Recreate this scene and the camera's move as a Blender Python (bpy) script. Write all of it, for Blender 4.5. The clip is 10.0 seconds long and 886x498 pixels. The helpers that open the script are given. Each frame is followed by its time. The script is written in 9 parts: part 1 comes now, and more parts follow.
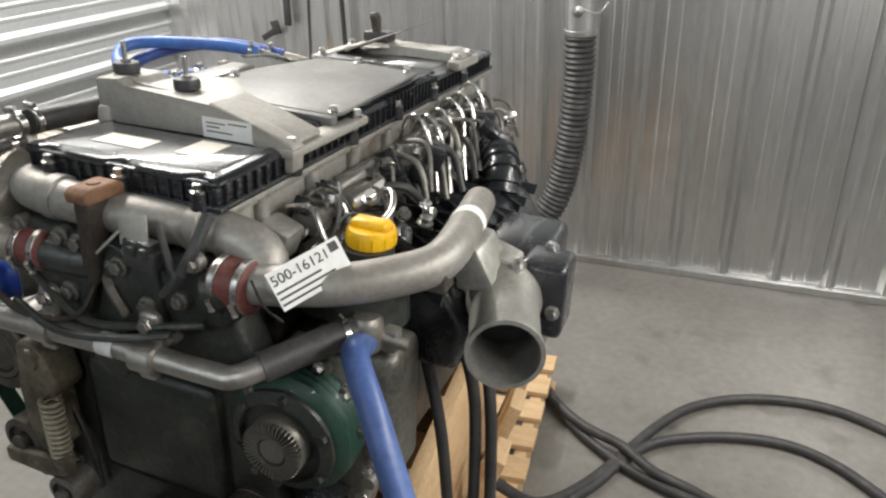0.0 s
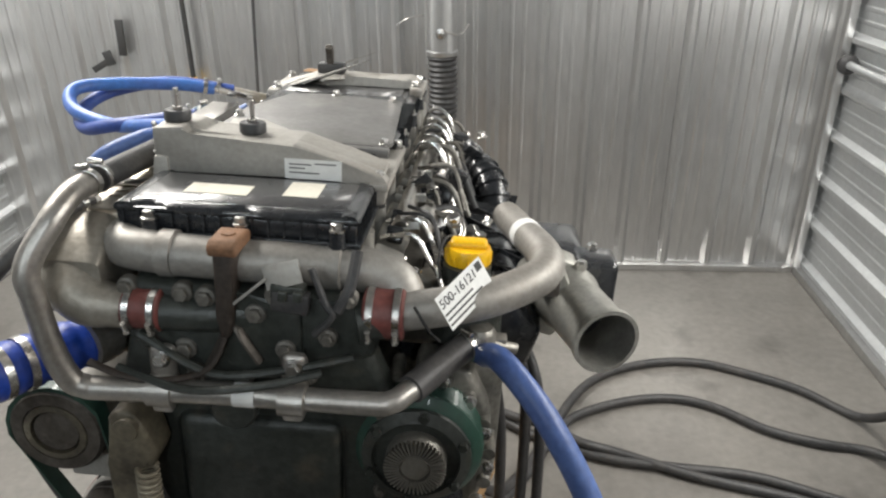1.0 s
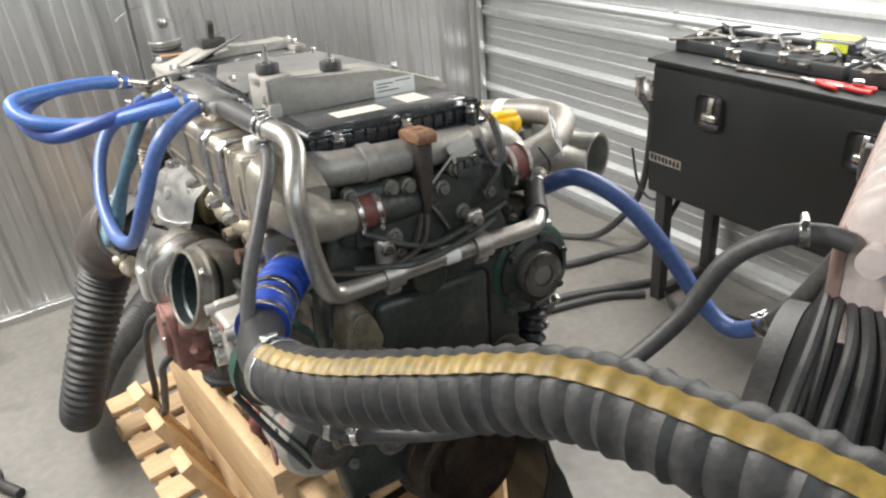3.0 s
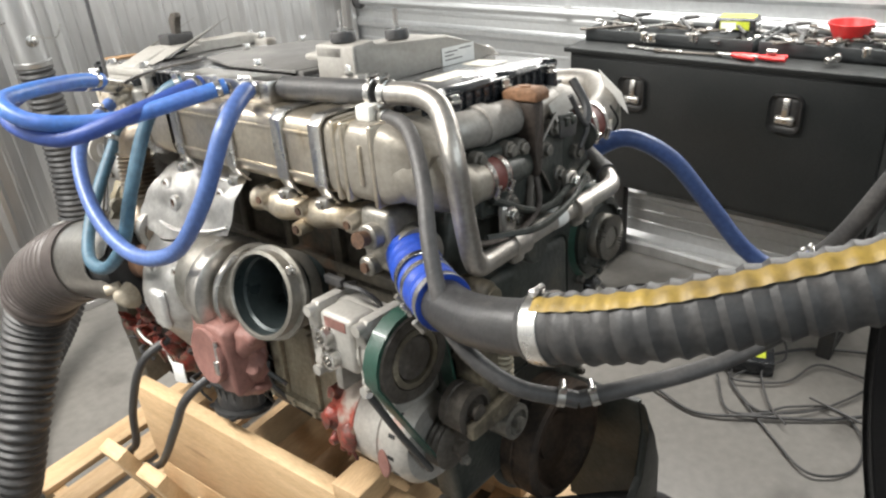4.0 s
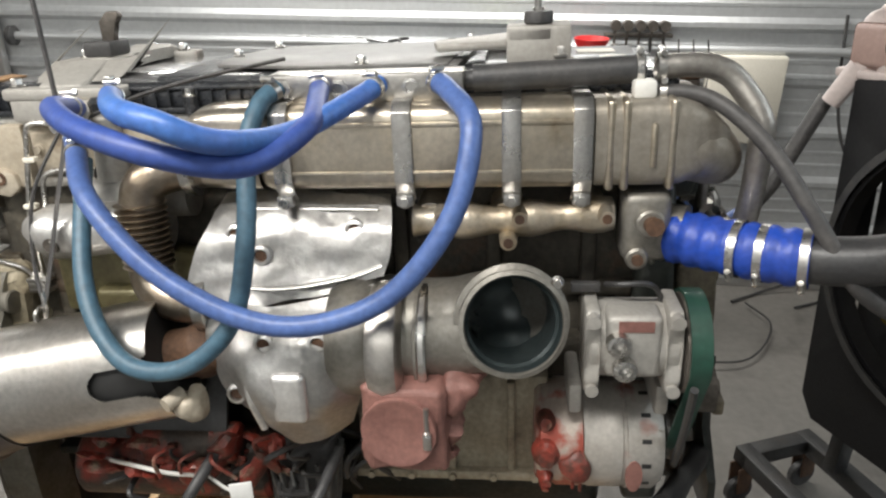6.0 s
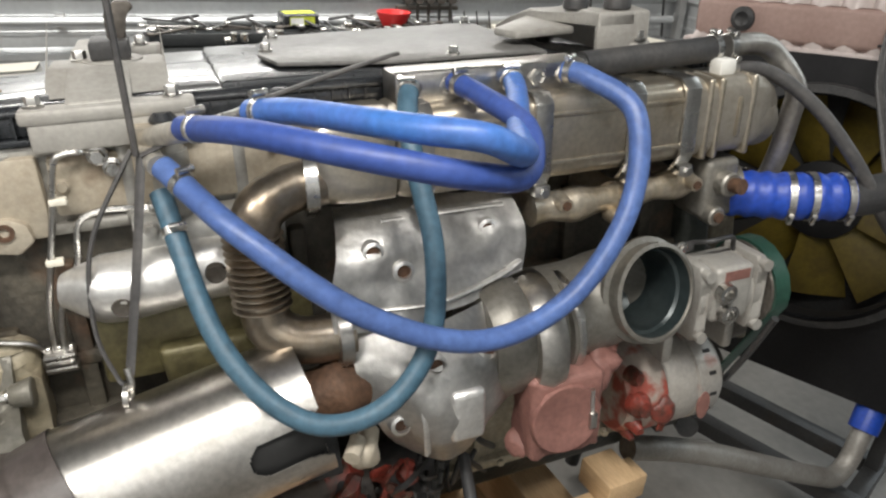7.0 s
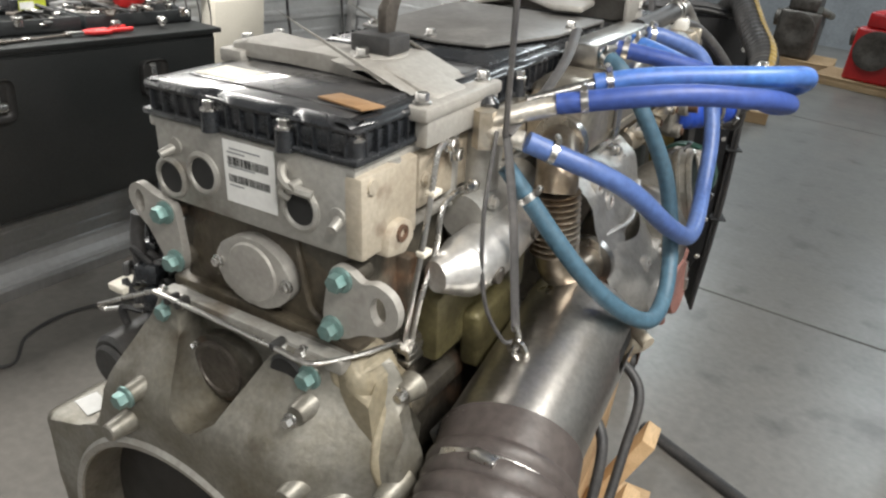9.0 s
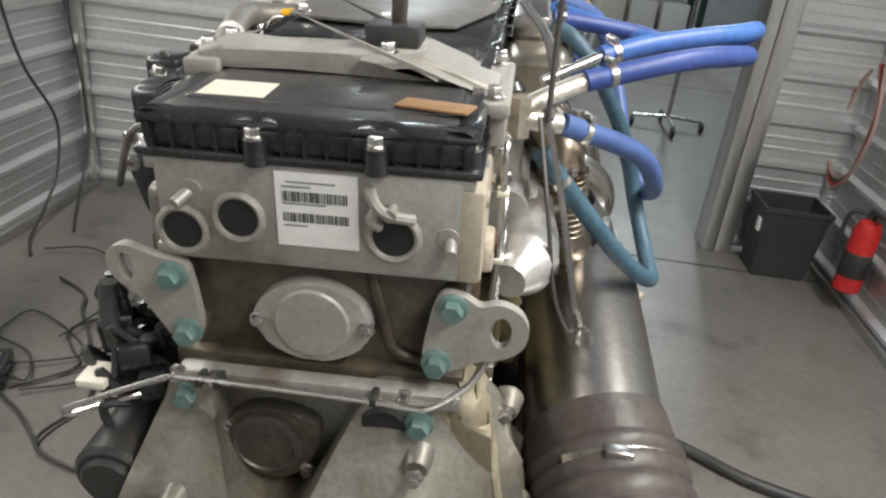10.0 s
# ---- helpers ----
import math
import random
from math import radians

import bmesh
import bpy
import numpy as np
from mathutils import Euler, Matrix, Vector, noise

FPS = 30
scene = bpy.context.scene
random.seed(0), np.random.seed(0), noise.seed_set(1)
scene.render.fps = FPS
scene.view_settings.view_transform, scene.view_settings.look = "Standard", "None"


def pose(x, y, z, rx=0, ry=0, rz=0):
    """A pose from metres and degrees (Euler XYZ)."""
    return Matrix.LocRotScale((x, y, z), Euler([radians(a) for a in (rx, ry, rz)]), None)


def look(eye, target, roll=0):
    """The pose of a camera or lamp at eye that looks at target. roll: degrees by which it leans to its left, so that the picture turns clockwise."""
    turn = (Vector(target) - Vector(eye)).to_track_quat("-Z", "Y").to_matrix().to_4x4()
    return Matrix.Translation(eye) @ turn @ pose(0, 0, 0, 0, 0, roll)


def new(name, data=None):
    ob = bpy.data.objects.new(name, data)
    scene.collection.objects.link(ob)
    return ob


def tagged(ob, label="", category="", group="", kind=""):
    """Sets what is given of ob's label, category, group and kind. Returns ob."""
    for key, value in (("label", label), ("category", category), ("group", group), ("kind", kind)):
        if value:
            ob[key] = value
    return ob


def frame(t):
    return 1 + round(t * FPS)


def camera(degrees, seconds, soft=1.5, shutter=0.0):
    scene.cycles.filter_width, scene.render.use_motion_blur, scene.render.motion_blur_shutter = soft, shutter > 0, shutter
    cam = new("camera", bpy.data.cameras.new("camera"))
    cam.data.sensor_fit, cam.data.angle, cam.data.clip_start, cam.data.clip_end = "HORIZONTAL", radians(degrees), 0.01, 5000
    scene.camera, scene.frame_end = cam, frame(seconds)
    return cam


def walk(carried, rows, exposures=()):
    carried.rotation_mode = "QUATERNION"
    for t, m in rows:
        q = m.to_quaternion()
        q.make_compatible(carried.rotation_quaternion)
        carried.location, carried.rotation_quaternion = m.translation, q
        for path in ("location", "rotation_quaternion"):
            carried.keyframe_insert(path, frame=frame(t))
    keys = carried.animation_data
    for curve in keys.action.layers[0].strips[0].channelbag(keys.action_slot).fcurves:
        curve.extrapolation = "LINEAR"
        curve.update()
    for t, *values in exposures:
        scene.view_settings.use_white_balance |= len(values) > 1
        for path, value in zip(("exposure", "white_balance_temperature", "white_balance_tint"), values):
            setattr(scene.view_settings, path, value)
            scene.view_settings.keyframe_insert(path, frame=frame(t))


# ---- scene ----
cam = camera(63.6, 10.0, soft=2.3)
PATH = [
    (0, (0.775, -1.102, 1.726), (0.076, 0.544, 0.831), -2.3),
    (0.5, (0.564, -1.167, 1.763), (0.197, 0.563, 0.83), -0.7),
    (1, (0.35, -1.29, 1.785), (0.229, 0.505, 0.911), -0.8),
    (1.5, (0.132, -1.453, 1.832), (0.262, 0.328, 0.931), -3.0),
    (2, (-0.106, -1.481, 1.808), (0.318, 0.246, 0.893), -5.0),
    (2.2, (-0.194, -1.481, 1.798), (0.308, 0.232, 0.895), -5.3),
    (3.3, (-0.644, -1.402, 1.773), (0.379, 0.027, 0.818), -5.6),
    (3.5, (-0.718, -1.328, 1.747), (0.386, 0.052, 0.811), -5.6),
    (4, (-0.884, -1.12, 1.71), (0.398, 0.1, 0.779), -5.2),
    (4.5, (-1.055, -0.923, 1.684), (0.427, 0.034, 0.741), -4.8),
    (5, (-1.138, -0.713, 1.655), (0.466, 0.015, 0.708), -3.1),
    (5.5, (-1.143, -0.459, 1.648), (0.573, 0.018, 0.737), -2.3),
    (6, (-1.189, -0.192, 1.629), (0.61, -0.027, 0.771), 0.3),
    (6.2, (-1.217, -0.081, 1.635), (0.588, 0.01, 0.777), -0.3),
    (7.3, (-1.03, 0.587, 1.628), (0.527, -0.332, 0.773), 4.1),
    (7.5, (-1.028, 0.675, 1.613), (0.511, -0.306, 0.795), 3.2),
    (8, (-0.976, 0.942, 1.633), (0.422, -0.186, 0.753), 4.3),
    (8.5, (-0.786, 1.111, 1.603), (0.347, -0.287, 0.73), 5.3),
    (9, (-0.591, 1.263, 1.597), (0.257, -0.324, 0.723), 7.4),
    (9.5, (-0.412, 1.361, 1.609), (0.138, -0.345, 0.721), 5.4),
    (10, (-0.179, 1.313, 1.559), (-0.052, -0.486, 0.695), 6.6),
]
walk(cam, [(t, look(eye, target, roll)) for t, eye, target, roll in PATH],
     exposures=[(0, 0.15), (0.5, 0.18), (1.5, 0.22), (2.2, 0.38), (3.3, 0.56), (4.5, 0.6), (5.5, 0.16), (6.0, -0.13), (6.2, -0.2), (7.3, -0.32), (8.5, -0.18), (9, -0.04), (9.5, 0.0), (10, -0.06)])


# ---- light ----
world = bpy.data.worlds.new("shop_air")
world.use_nodes = True
scene.world = world
bg = world.node_tree.nodes["Background"]
bg.inputs["Color"].default_value = (0.75, 0.85, 1.0, 1)
bg.inputs["Strength"].default_value = 0.15
# the shop's tube lights: x, y, z, power, turn
LAMPS = [(1.68, 0.05, 2.10, 56, 0), (-1.35, 1.00, 3.05, 124, 0), (1.3, -5.2, 4.5, 70, 0), (-2.0, -5.2, 4.5, 60, 0), (1.3, -10.0, 4.5, 150, 0), (-2.5, -10.0, 4.5, 200, 0)]


# ---- materials ----
def mat(name, col, rough=0.6, metal=0.0, col2=None, scale=6.0, mix=(0.35, 0.7), grain=60.0, grain_amt=0.12,
        bump=0.15, bump_scale=90.0, rough_var=0.15, coat=0.0, dist=0.004, spec=0.5, stretch=None, third=None):
    """A worn surface: a base colour, a second one in blotches, fine grain, uneven gloss and relief."""
    m = bpy.data.materials.new(name)
    m.use_nodes = True
    nt = m.node_tree
    n, l = nt.nodes, nt.links
    b = n["Principled BSDF"]
    tc = n.new("ShaderNodeTexCoord")
    src = tc.outputs["Object"]
    if stretch:
        mp = n.new("ShaderNodeMapping")
        mp.inputs["Scale"].default_value = stretch
        l.new(src, mp.inputs["Vector"])
        src = mp.outputs["Vector"]
    big = n.new("ShaderNodeTexNoise")
    big.inputs["Scale"].default_value, big.inputs["Detail"].default_value, big.inputs["Roughness"].default_value = scale, 6.0, 0.65
    l.new(src, big.inputs["Vector"])
    ramp = n.new("ShaderNodeMapRange")
    ramp.inputs["From Min"].default_value, ramp.inputs["From Max"].default_value = mix
    l.new(big.outputs["Fac"], ramp.inputs["Value"])
    mx = n.new("ShaderNodeMix")
    mx.data_type = "RGBA"
    mx.inputs[6].default_value = (*col, 1)
    mx.inputs[7].default_value = (*(col2 or [c * 0.6 for c in col]), 1)
    l.new(ramp.outputs["Result"], mx.inputs["Factor"])
    out = mx.outputs[2]
    if third:
        n3 = n.new("ShaderNodeTexNoise")
        n3.inputs["Scale"].default_value, n3.inputs["Detail"].default_value = third[1], 5.0
        l.new(src, n3.inputs["Vector"])
        r3 = n.new("ShaderNodeMapRange")
        r3.inputs["From Min"].default_value, r3.inputs["From Max"].default_value = third[2], third[3]
        l.new(n3.outputs["Fac"], r3.inputs["Value"])
        m3 = n.new("ShaderNodeMix")
        m3.data_type = "RGBA"
        m3.inputs[7].default_value = (*third[0], 1)
        l.new(r3.outputs["Result"], m3.inputs["Factor"])
        l.new(out, m3.inputs[6])
        out = m3.outputs[2]
    fine = n.new("ShaderNodeTexNoise")
    fine.inputs["Scale"].default_value, fine.inputs["Detail"].default_value = grain, 4.0
    l.new(src, fine.inputs["Vector"])
    fr = n.new("ShaderNodeMapRange")
    fr.inputs["From Min"].default_value, fr.inputs["From Max"].default_value = 0.3, 0.7
    fr.inputs["To Min"].default_value, fr.inputs["To Max"].default_value = 1 - grain_amt, 1 + grain_amt
    l.new(fine.outputs["Fac"], fr.inputs["Value"])
    hv = n.new("ShaderNodeHueSaturation")
    l.new(out, hv.inputs["Color"])
    l.new(fr.outputs["Result"], hv.inputs["Value"])
    l.new(hv.outputs["Color"], b.inputs["Base Color"])
    rr = n.new("ShaderNodeMapRange")
    rr.inputs["To Min"].default_value = max(0.03, rough - rough_var)
    rr.inputs["To Max"].default_value = min(1.0, rough + rough_var)
    l.new(big.outputs["Fac"], rr.inputs["Value"])
    l.new(rr.outputs["Result"], b.inputs["Roughness"])
    b.inputs["Metallic"].default_value = metal
    b.inputs["Coat Weight"].default_value = coat
    b.inputs["Specular IOR Level"].default_value = spec
    if bump:
        bn = n.new("ShaderNodeTexNoise")
        bn.inputs["Scale"].default_value, bn.inputs["Detail"].default_value = bump_scale, 4.0
        l.new(src, bn.inputs["Vector"])
        bp = n.new("ShaderNodeBump")
        bp.inputs["Strength"].default_value, bp.inputs["Distance"].default_value = bump, dist
        l.new(bn.outputs["Fac"], bp.inputs["Height"])
        l.new(bp.outputs["Normal"], b.inputs["Normal"])
    return m


# the brown third tone paints warm reflections into the sheet's colour
GALV = mat("galvanised_sheet", (0.66, 0.66, 0.655), 0.33, 0.9, (0.42, 0.42, 0.415), 1.6, (0.3, 0.75), 45, 0.06, 0.10, 9, 0.1, dist=0.006, stretch=(1, 1, 0.18), third=((0.42, 0.36, 0.29), 1.3, 0.58, 0.76))
GALV_H = mat("galvanised_sheet_level", (0.62, 0.635, 0.64), 0.45, 0.65, (0.50, 0.515, 0.525), 1.6, (0.3, 0.75), 45, 0.06, 0.10, 9, 0.1, dist=0.006, stretch=(1, 0.18, 1))
CONCRETE = mat("concrete_floor", (0.205, 0.194, 0.177), 0.36, 0, (0.145, 0.138, 0.127), 1.1, (0.35, 0.7), 30, 0.10, 0.10, 60, 0.2, third=((0.08, 0.074, 0.067), 4.5, 0.58, 0.80))
CAST = mat("cast_aluminium", (0.43, 0.422, 0.395), 0.5, 0.55, (0.27, 0.25, 0.215), 9, (0.4, 0.75), 120, 0.10, 0.14, 130, 0.12, third=((0.15, 0.12, 0.085), 14, 0.60, 0.8))
CAST_DIRTY = mat("stained_cast_housing", (0.27, 0.262, 0.235), 0.45, 0.5, (0.14, 0.125, 0.092), 7, (0.36, 0.66), 120, 0.14, 0.15, 120, 0.2, third=((0.065, 0.048, 0.028), 9, 0.54, 0.72))
FLANK = mat("dusty_tan_flank", (0.27, 0.24, 0.175), 0.55, 0.2, (0.19, 0.155, 0.095), 12, (0.38, 0.7), 120, 0.15, 0.25, 120, third=((0.09, 0.065, 0.04), 14, 0.6, 0.75))
BEIGE = mat("dusty_beige_casting", (0.46, 0.41, 0.33), 0.6, 0.25, (0.33, 0.275, 0.20), 10, (0.4, 0.7), 140, 0.1, 0.14, 130, third=((0.15, 0.10, 0.065), 16, 0.60, 0.78))
BRACKET = mat("grey_bracket_casting", (0.41, 0.395, 0.365), 0.55, 0.35, (0.31, 0.29, 0.26), 8, (0.4, 0.75), 140, 0.08, 0.10, 160, third=((0.2, 0.17, 0.14), 13, 0.62, 0.8))
BLOCK = mat("grimy_block_paint", (0.085, 0.075, 0.057), 0.55, 0.15, (0.036, 0.032, 0.026), 10, (0.35, 0.65), 90, 0.25, 0.4, 110, 0.2, third=((0.15, 0.085, 0.05), 9, 0.6, 0.75))
OLIVE = mat("oil_stained_olive_plate", (0.165, 0.145, 0.07), 0.4, 0.3, (0.07, 0.06, 0.03), 12, (0.4, 0.7), 90, 0.2, 0.3, 120)
LOWBLOCK = mat("dusty_block_side", (0.38, 0.34, 0.26), 0.6, 0.2, (0.22, 0.185, 0.13), 9, (0.38, 0.7), 110, 0.18, 0.3, 120, third=((0.10, 0.07, 0.05), 12, 0.6, 0.75))
TANDARK = mat("oily_tan_casting", (0.17, 0.145, 0.10), 0.5, 0.2, (0.06, 0.05, 0.038), 14, (0.38, 0.66), 110, 0.2, 0.3, 120, third=((0.30, 0.26, 0.19), 16, 0.6, 0.74))
NOSE = mat("dusty_cooler_casting", (0.34, 0.315, 0.275), 0.45, 0.55, (0.23, 0.205, 0.165), 6, (0.35, 0.75), 120, 0.12, 0.2, 120, 0.12, third=((0.13, 0.11, 0.08), 9, 0.6, 0.8))
FRONTBLK = mat("dark_green_black_paint", (0.044, 0.048, 0.042), 0.40, 0.1, (0.026, 0.030, 0.027), 10, (0.35, 0.7), 90, 0.25, 0.3, 110, 0.2, third=((0.085, 0.072, 0.052), 13, 0.60, 0.82))
GREEN = mat("dark_green_enamel", (0.016, 0.058, 0.040), 0.45, 0.0, (0.018, 0.045, 0.033), 12, (0.4, 0.75), 90, 0.15, 0.15, 110, coat=0.2)
PLASTIC = mat("black_moulded_plastic", (0.019, 0.021, 0.024), 0.26, 0, (0.036, 0.035, 0.036), 14, (0.45, 0.8), 200, 0.2, 0.08, 260, 0.1, coat=0.3)
DUSTPLASTIC = mat("dusty_black_cover", (0.050, 0.050, 0.052), 0.29, 0, (0.10, 0.095, 0.09), 9, (0.42, 0.8), 160, 0.2, 0.05, 240, 0.10, coat=1.0)
SHIELDTOP = mat("dusty_grey_shield_plate", (0.17, 0.165, 0.158), 0.42, 0.1, (0.11, 0.106, 0.10), 5, (0.35, 0.75), 90, 0.15, 0.06, 90, 0.12, third=((0.26, 0.25, 0.235), 8, 0.58, 0.8))
RUBBER = mat("black_rubber_hose", (0.035, 0.035, 0.036), 0.5, 0, (0.075, 0.07, 0.066), 18, (0.45, 0.8), 160, 0.2, 0.15, 200)
GREYHOSE = mat("grey_rubber_hose", (0.055, 0.053, 0.053), 0.5, 0, (0.10, 0.093, 0.088), 15, (0.45, 0.8), 120, 0.15, 0.15, 200)
BLUE = mat("blue_rubber_hose", (0.065, 0.115, 0.30), 0.40, 0, (0.085, 0.150, 0.36), 9, (0.4, 0.75), 90, 0.18, 0.08, 150)
LBLUE = mat("light_blue_hose", (0.052, 0.155, 0.44), 0.40, 0, (0.065, 0.125, 0.38), 9, (0.4, 0.75), 90, 0.18, 0.08, 150)
PURPLE = mat("violet_blue_hose", (0.030, 0.064, 0.25), 0.46, 0, (0.045, 0.085, 0.30), 9, (0.4, 0.75), 90, 0.18, 0.08, 150)
TEAL = mat("faded_teal_hose", (0.045, 0.10, 0.145), 0.5, 0, (0.065, 0.13, 0.18), 9, (0.4, 0.75), 90, 0.2, 0.08, 150)
SILBLUE = mat("blue_silicone", (0.012, 0.058, 0.38), 0.42, 0, (0.028, 0.055, 0.27), 10, (0.45, 0.8), 120, 0.18, 0.1, 150)
STEEL = mat("bright_steel", (0.62, 0.61, 0.59), 0.28, 1.0, (0.45, 0.43, 0.40), 14, (0.4, 0.75), 200, 0.1, 0.1, 200)
BRUSHED = mat("brushed_stainless_pipe", (0.56, 0.54, 0.51), 0.3, 1.0, (0.40, 0.37, 0.33), 6, (0.4, 0.75), 120, 0.12, 0.06, 120, 0.08)
PIPEGREY = mat("dusty_grey_pipe", (0.33, 0.315, 0.29), 0.5, 0.45, (0.23, 0.21, 0.185), 8, (0.4, 0.75), 120, 0.12, 0.12, 140)
LOOPSTEEL = mat("dull_steel_coolant_pipe", (0.47, 0.45, 0.42), 0.40, 0.85, (0.33, 0.30, 0.265), 9, (0.4, 0.72), 120, 0.12, 0.12, 120, 0.1)
GEARCASE = mat("greasy_gear_case", (0.22, 0.21, 0.185), 0.45, 0.4, (0.09, 0.088, 0.078), 13, (0.38, 0.66), 120, 0.2, 0.35, 120, 0.15, third=((0.22, 0.20, 0.165), 18, 0.58, 0.72))
THROTTLE = mat("grey_green_cast_throttle", (0.43, 0.425, 0.39), 0.42, 0.65, (0.26, 0.255, 0.23), 10, (0.4, 0.72), 120, 0.12, 0.15, 120, 0.12)
COOLER = mat("stainless_cooler_shell", (0.58, 0.53, 0.45), 0.33, 0.9, (0.42, 0.36, 0.27), 7, (0.35, 0.75), 120, 0.12, 0.12, 60, 0.12, third=((0.30, 0.22, 0.13), 12, 0.64, 0.85))
FOIL = mat("silver_heat_shield", (0.78, 0.77, 0.75), 0.38, 0.85, (0.62, 0.60, 0.57), 16, (0.4, 0.8), 120, 0.10, 0.35, 34, 0.12, dist=0.006)
ELBOW = mat("heat_tinted_stainless", (0.40, 0.355, 0.30), 0.32, 0.95, (0.27, 0.20, 0.13), 9, (0.38, 0.72), 120, 0.12, 0.08, 120, 0.1)
MANI = mat("bronzed_manifold", (0.54, 0.48, 0.39), 0.42, 0.75, (0.38, 0.28, 0.15), 12, (0.42, 0.75), 120, 0.15, 0.25, 90, third=((0.62, 0.59, 0.53), 9, 0.50, 0.68))
TURBO = mat("turbo_cast_housing", (0.30, 0.285, 0.255), 0.45, 0.7, (0.18, 0.165, 0.14), 12, (0.4, 0.75), 130, 0.12, 0.15, 120)
DARKSTEEL = mat("dark_oxidised_steel", (0.135, 0.12, 0.105), 0.48, 0.6, (0.07, 0.06, 0.05), 14, (0.4, 0.7), 120, 0.2, 0.25, 140)
RUST = mat("rusty_brown_steel", (0.12, 0.065, 0.038), 0.7, 0.2, (0.06, 0.036, 0.026), 14, (0.4, 0.7), 130, 0.25, 0.35, 150)
BOLTGREY = mat("dull_grey_bolt", (0.20, 0.19, 0.17), 0.5, 0.5, (0.10, 0.09, 0.075), 30, (0.4, 0.7), 140, 0.2, 0.2, 150)
CANRIB = mat("dusty_grey_ribs", (0.12, 0.12, 0.115), 0.5, 0.1, (0.06, 0.06, 0.058), 18, (0.4, 0.7), 120, 0.2, 0.15, 140)
STAINREAR = mat("oily_brown_plate", (0.105, 0.088, 0.062), 0.42, 0.2, (0.045, 0.036, 0.026), 10, (0.36, 0.66), 100, 0.2, 0.25, 110, 0.2, third=((0.17, 0.15, 0.11), 14, 0.62, 0.76))
BLACKPIPE = mat("scuffed_black_pipe", (0.030, 0.030, 0.031), 0.40, 0, (0.055, 0.052, 0.05), 16, (0.45, 0.8), 160, 0.2, 0.15, 180, 0.2, third=((0.30, 0.29, 0.28), 11, 0.74, 0.80))
DAMPER = mat("dull_brown_damper", (0.10, 0.068, 0.048), 0.6, 0.3, (0.02, 0.017, 0.015), 12, (0.35, 0.65), 120, 0.2, 0.25, 140)
RUSTTOP = mat("orange_brown_rust", (0.24, 0.125, 0.065), 0.7, 0.1, (0.15, 0.08, 0.045), 20, (0.4, 0.7), 130, 0.25, 0.35, 150)
BROWNSTEEL = mat("dark_brown_bracket", (0.055, 0.042, 0.034), 0.55, 0.3, (0.03, 0.024, 0.02), 14, (0.4, 0.7), 130, 0.25, 0.3, 150)
RED = mat("red_sealant_paint", (0.25, 0.04, 0.026), 0.45, 0, (0.07, 0.035, 0.026), 26, (0.4, 0.62), 160, 0.3, 0.5, 90, third=((0.22, 0.17, 0.12), 30, 0.56, 0.70))
ALT = mat("red_splashed_aluminium", (0.50, 0.44, 0.39), 0.42, 0.4, (0.40, 0.33, 0.28), 9, (0.4, 0.75), 130, 0.1, 0.12, 130, third=((0.36, 0.085, 0.06), 16, 0.46, 0.56))
ALTBODY = mat("dusty_alternator_body", (0.47, 0.45, 0.42), 0.45, 0.45, (0.36, 0.33, 0.29), 8, (0.4, 0.75), 130, 0.1, 0.12, 130, third=((0.34, 0.17, 0.14), 13, 0.62, 0.74))
STAINED = mat("red_stained_dark_casting", (0.06, 0.045, 0.035), 0.5, 0.2, (0.03, 0.025, 0.022), 12, (0.35, 0.65), 110, 0.2, 0.35, 110, third=((0.24, 0.04, 0.026), 13, 0.48, 0.60))
TEALDARK = mat("shade_toned_bore", (0.022, 0.032, 0.034), 0.3, 0.3, (0.045, 0.055, 0.055), 9, (0.4, 0.7), 90, 0.15, 0.1, 90)
PINK = mat("pink_tape_wrap", (0.24, 0.115, 0.095), 0.6, 0, (0.165, 0.075, 0.062), 18, (0.4, 0.7), 140, 0.12, 0.5, 45)
REDBAND = mat("red_silicone_sleeve", (0.17, 0.05, 0.042), 0.5, 0, (0.12, 0.042, 0.036), 16, (0.4, 0.75), 120, 0.2, 0.2, 150)
YELLOW = mat("yellow_plastic", (0.80, 0.46, 0.01), 0.35, 0, (0.68, 0.36, 0.01), 12, (0.45, 0.8), 120, 0.08, 0.08, 150)
YSTRIPE = mat("yellow_hose_band", (0.31, 0.21, 0.045), 0.5, 0, (0.19, 0.13, 0.05), 14, (0.4, 0.75), 90, 0.25, 0.15, 120)
PAPER = mat("white_paper_label", (0.78, 0.78, 0.76), 0.6, 0, (0.70, 0.70, 0.68), 10, (0.5, 0.85), 90, 0.05, 0.05, 90)
CREAMPAPER = mat("cream_label", (0.72, 0.68, 0.58), 0.55, 0, (0.60, 0.56, 0.47), 14, (0.5, 0.85), 90, 0.06, 0.05, 90)
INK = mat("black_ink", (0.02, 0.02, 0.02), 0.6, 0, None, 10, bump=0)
WOOD = mat("raw_pine_lumber", (0.62, 0.44, 0.255), 0.62, 0, (0.50, 0.335, 0.18), 5, (0.35, 0.7), 70, 0.15, 0.2, 60, stretch=(6, 0.7, 6), third=((0.20, 0.10, 0.05), 2.2, 0.72, 0.80))
WOODX = mat("raw_pine_lumber_cross", (0.59, 0.41, 0.235), 0.62, 0, (0.47, 0.31, 0.165), 5, (0.35, 0.7), 70, 0.15, 0.2, 60, stretch=(0.7, 6, 6), third=((0.20, 0.10, 0.05), 2.2, 0.72, 0.80))
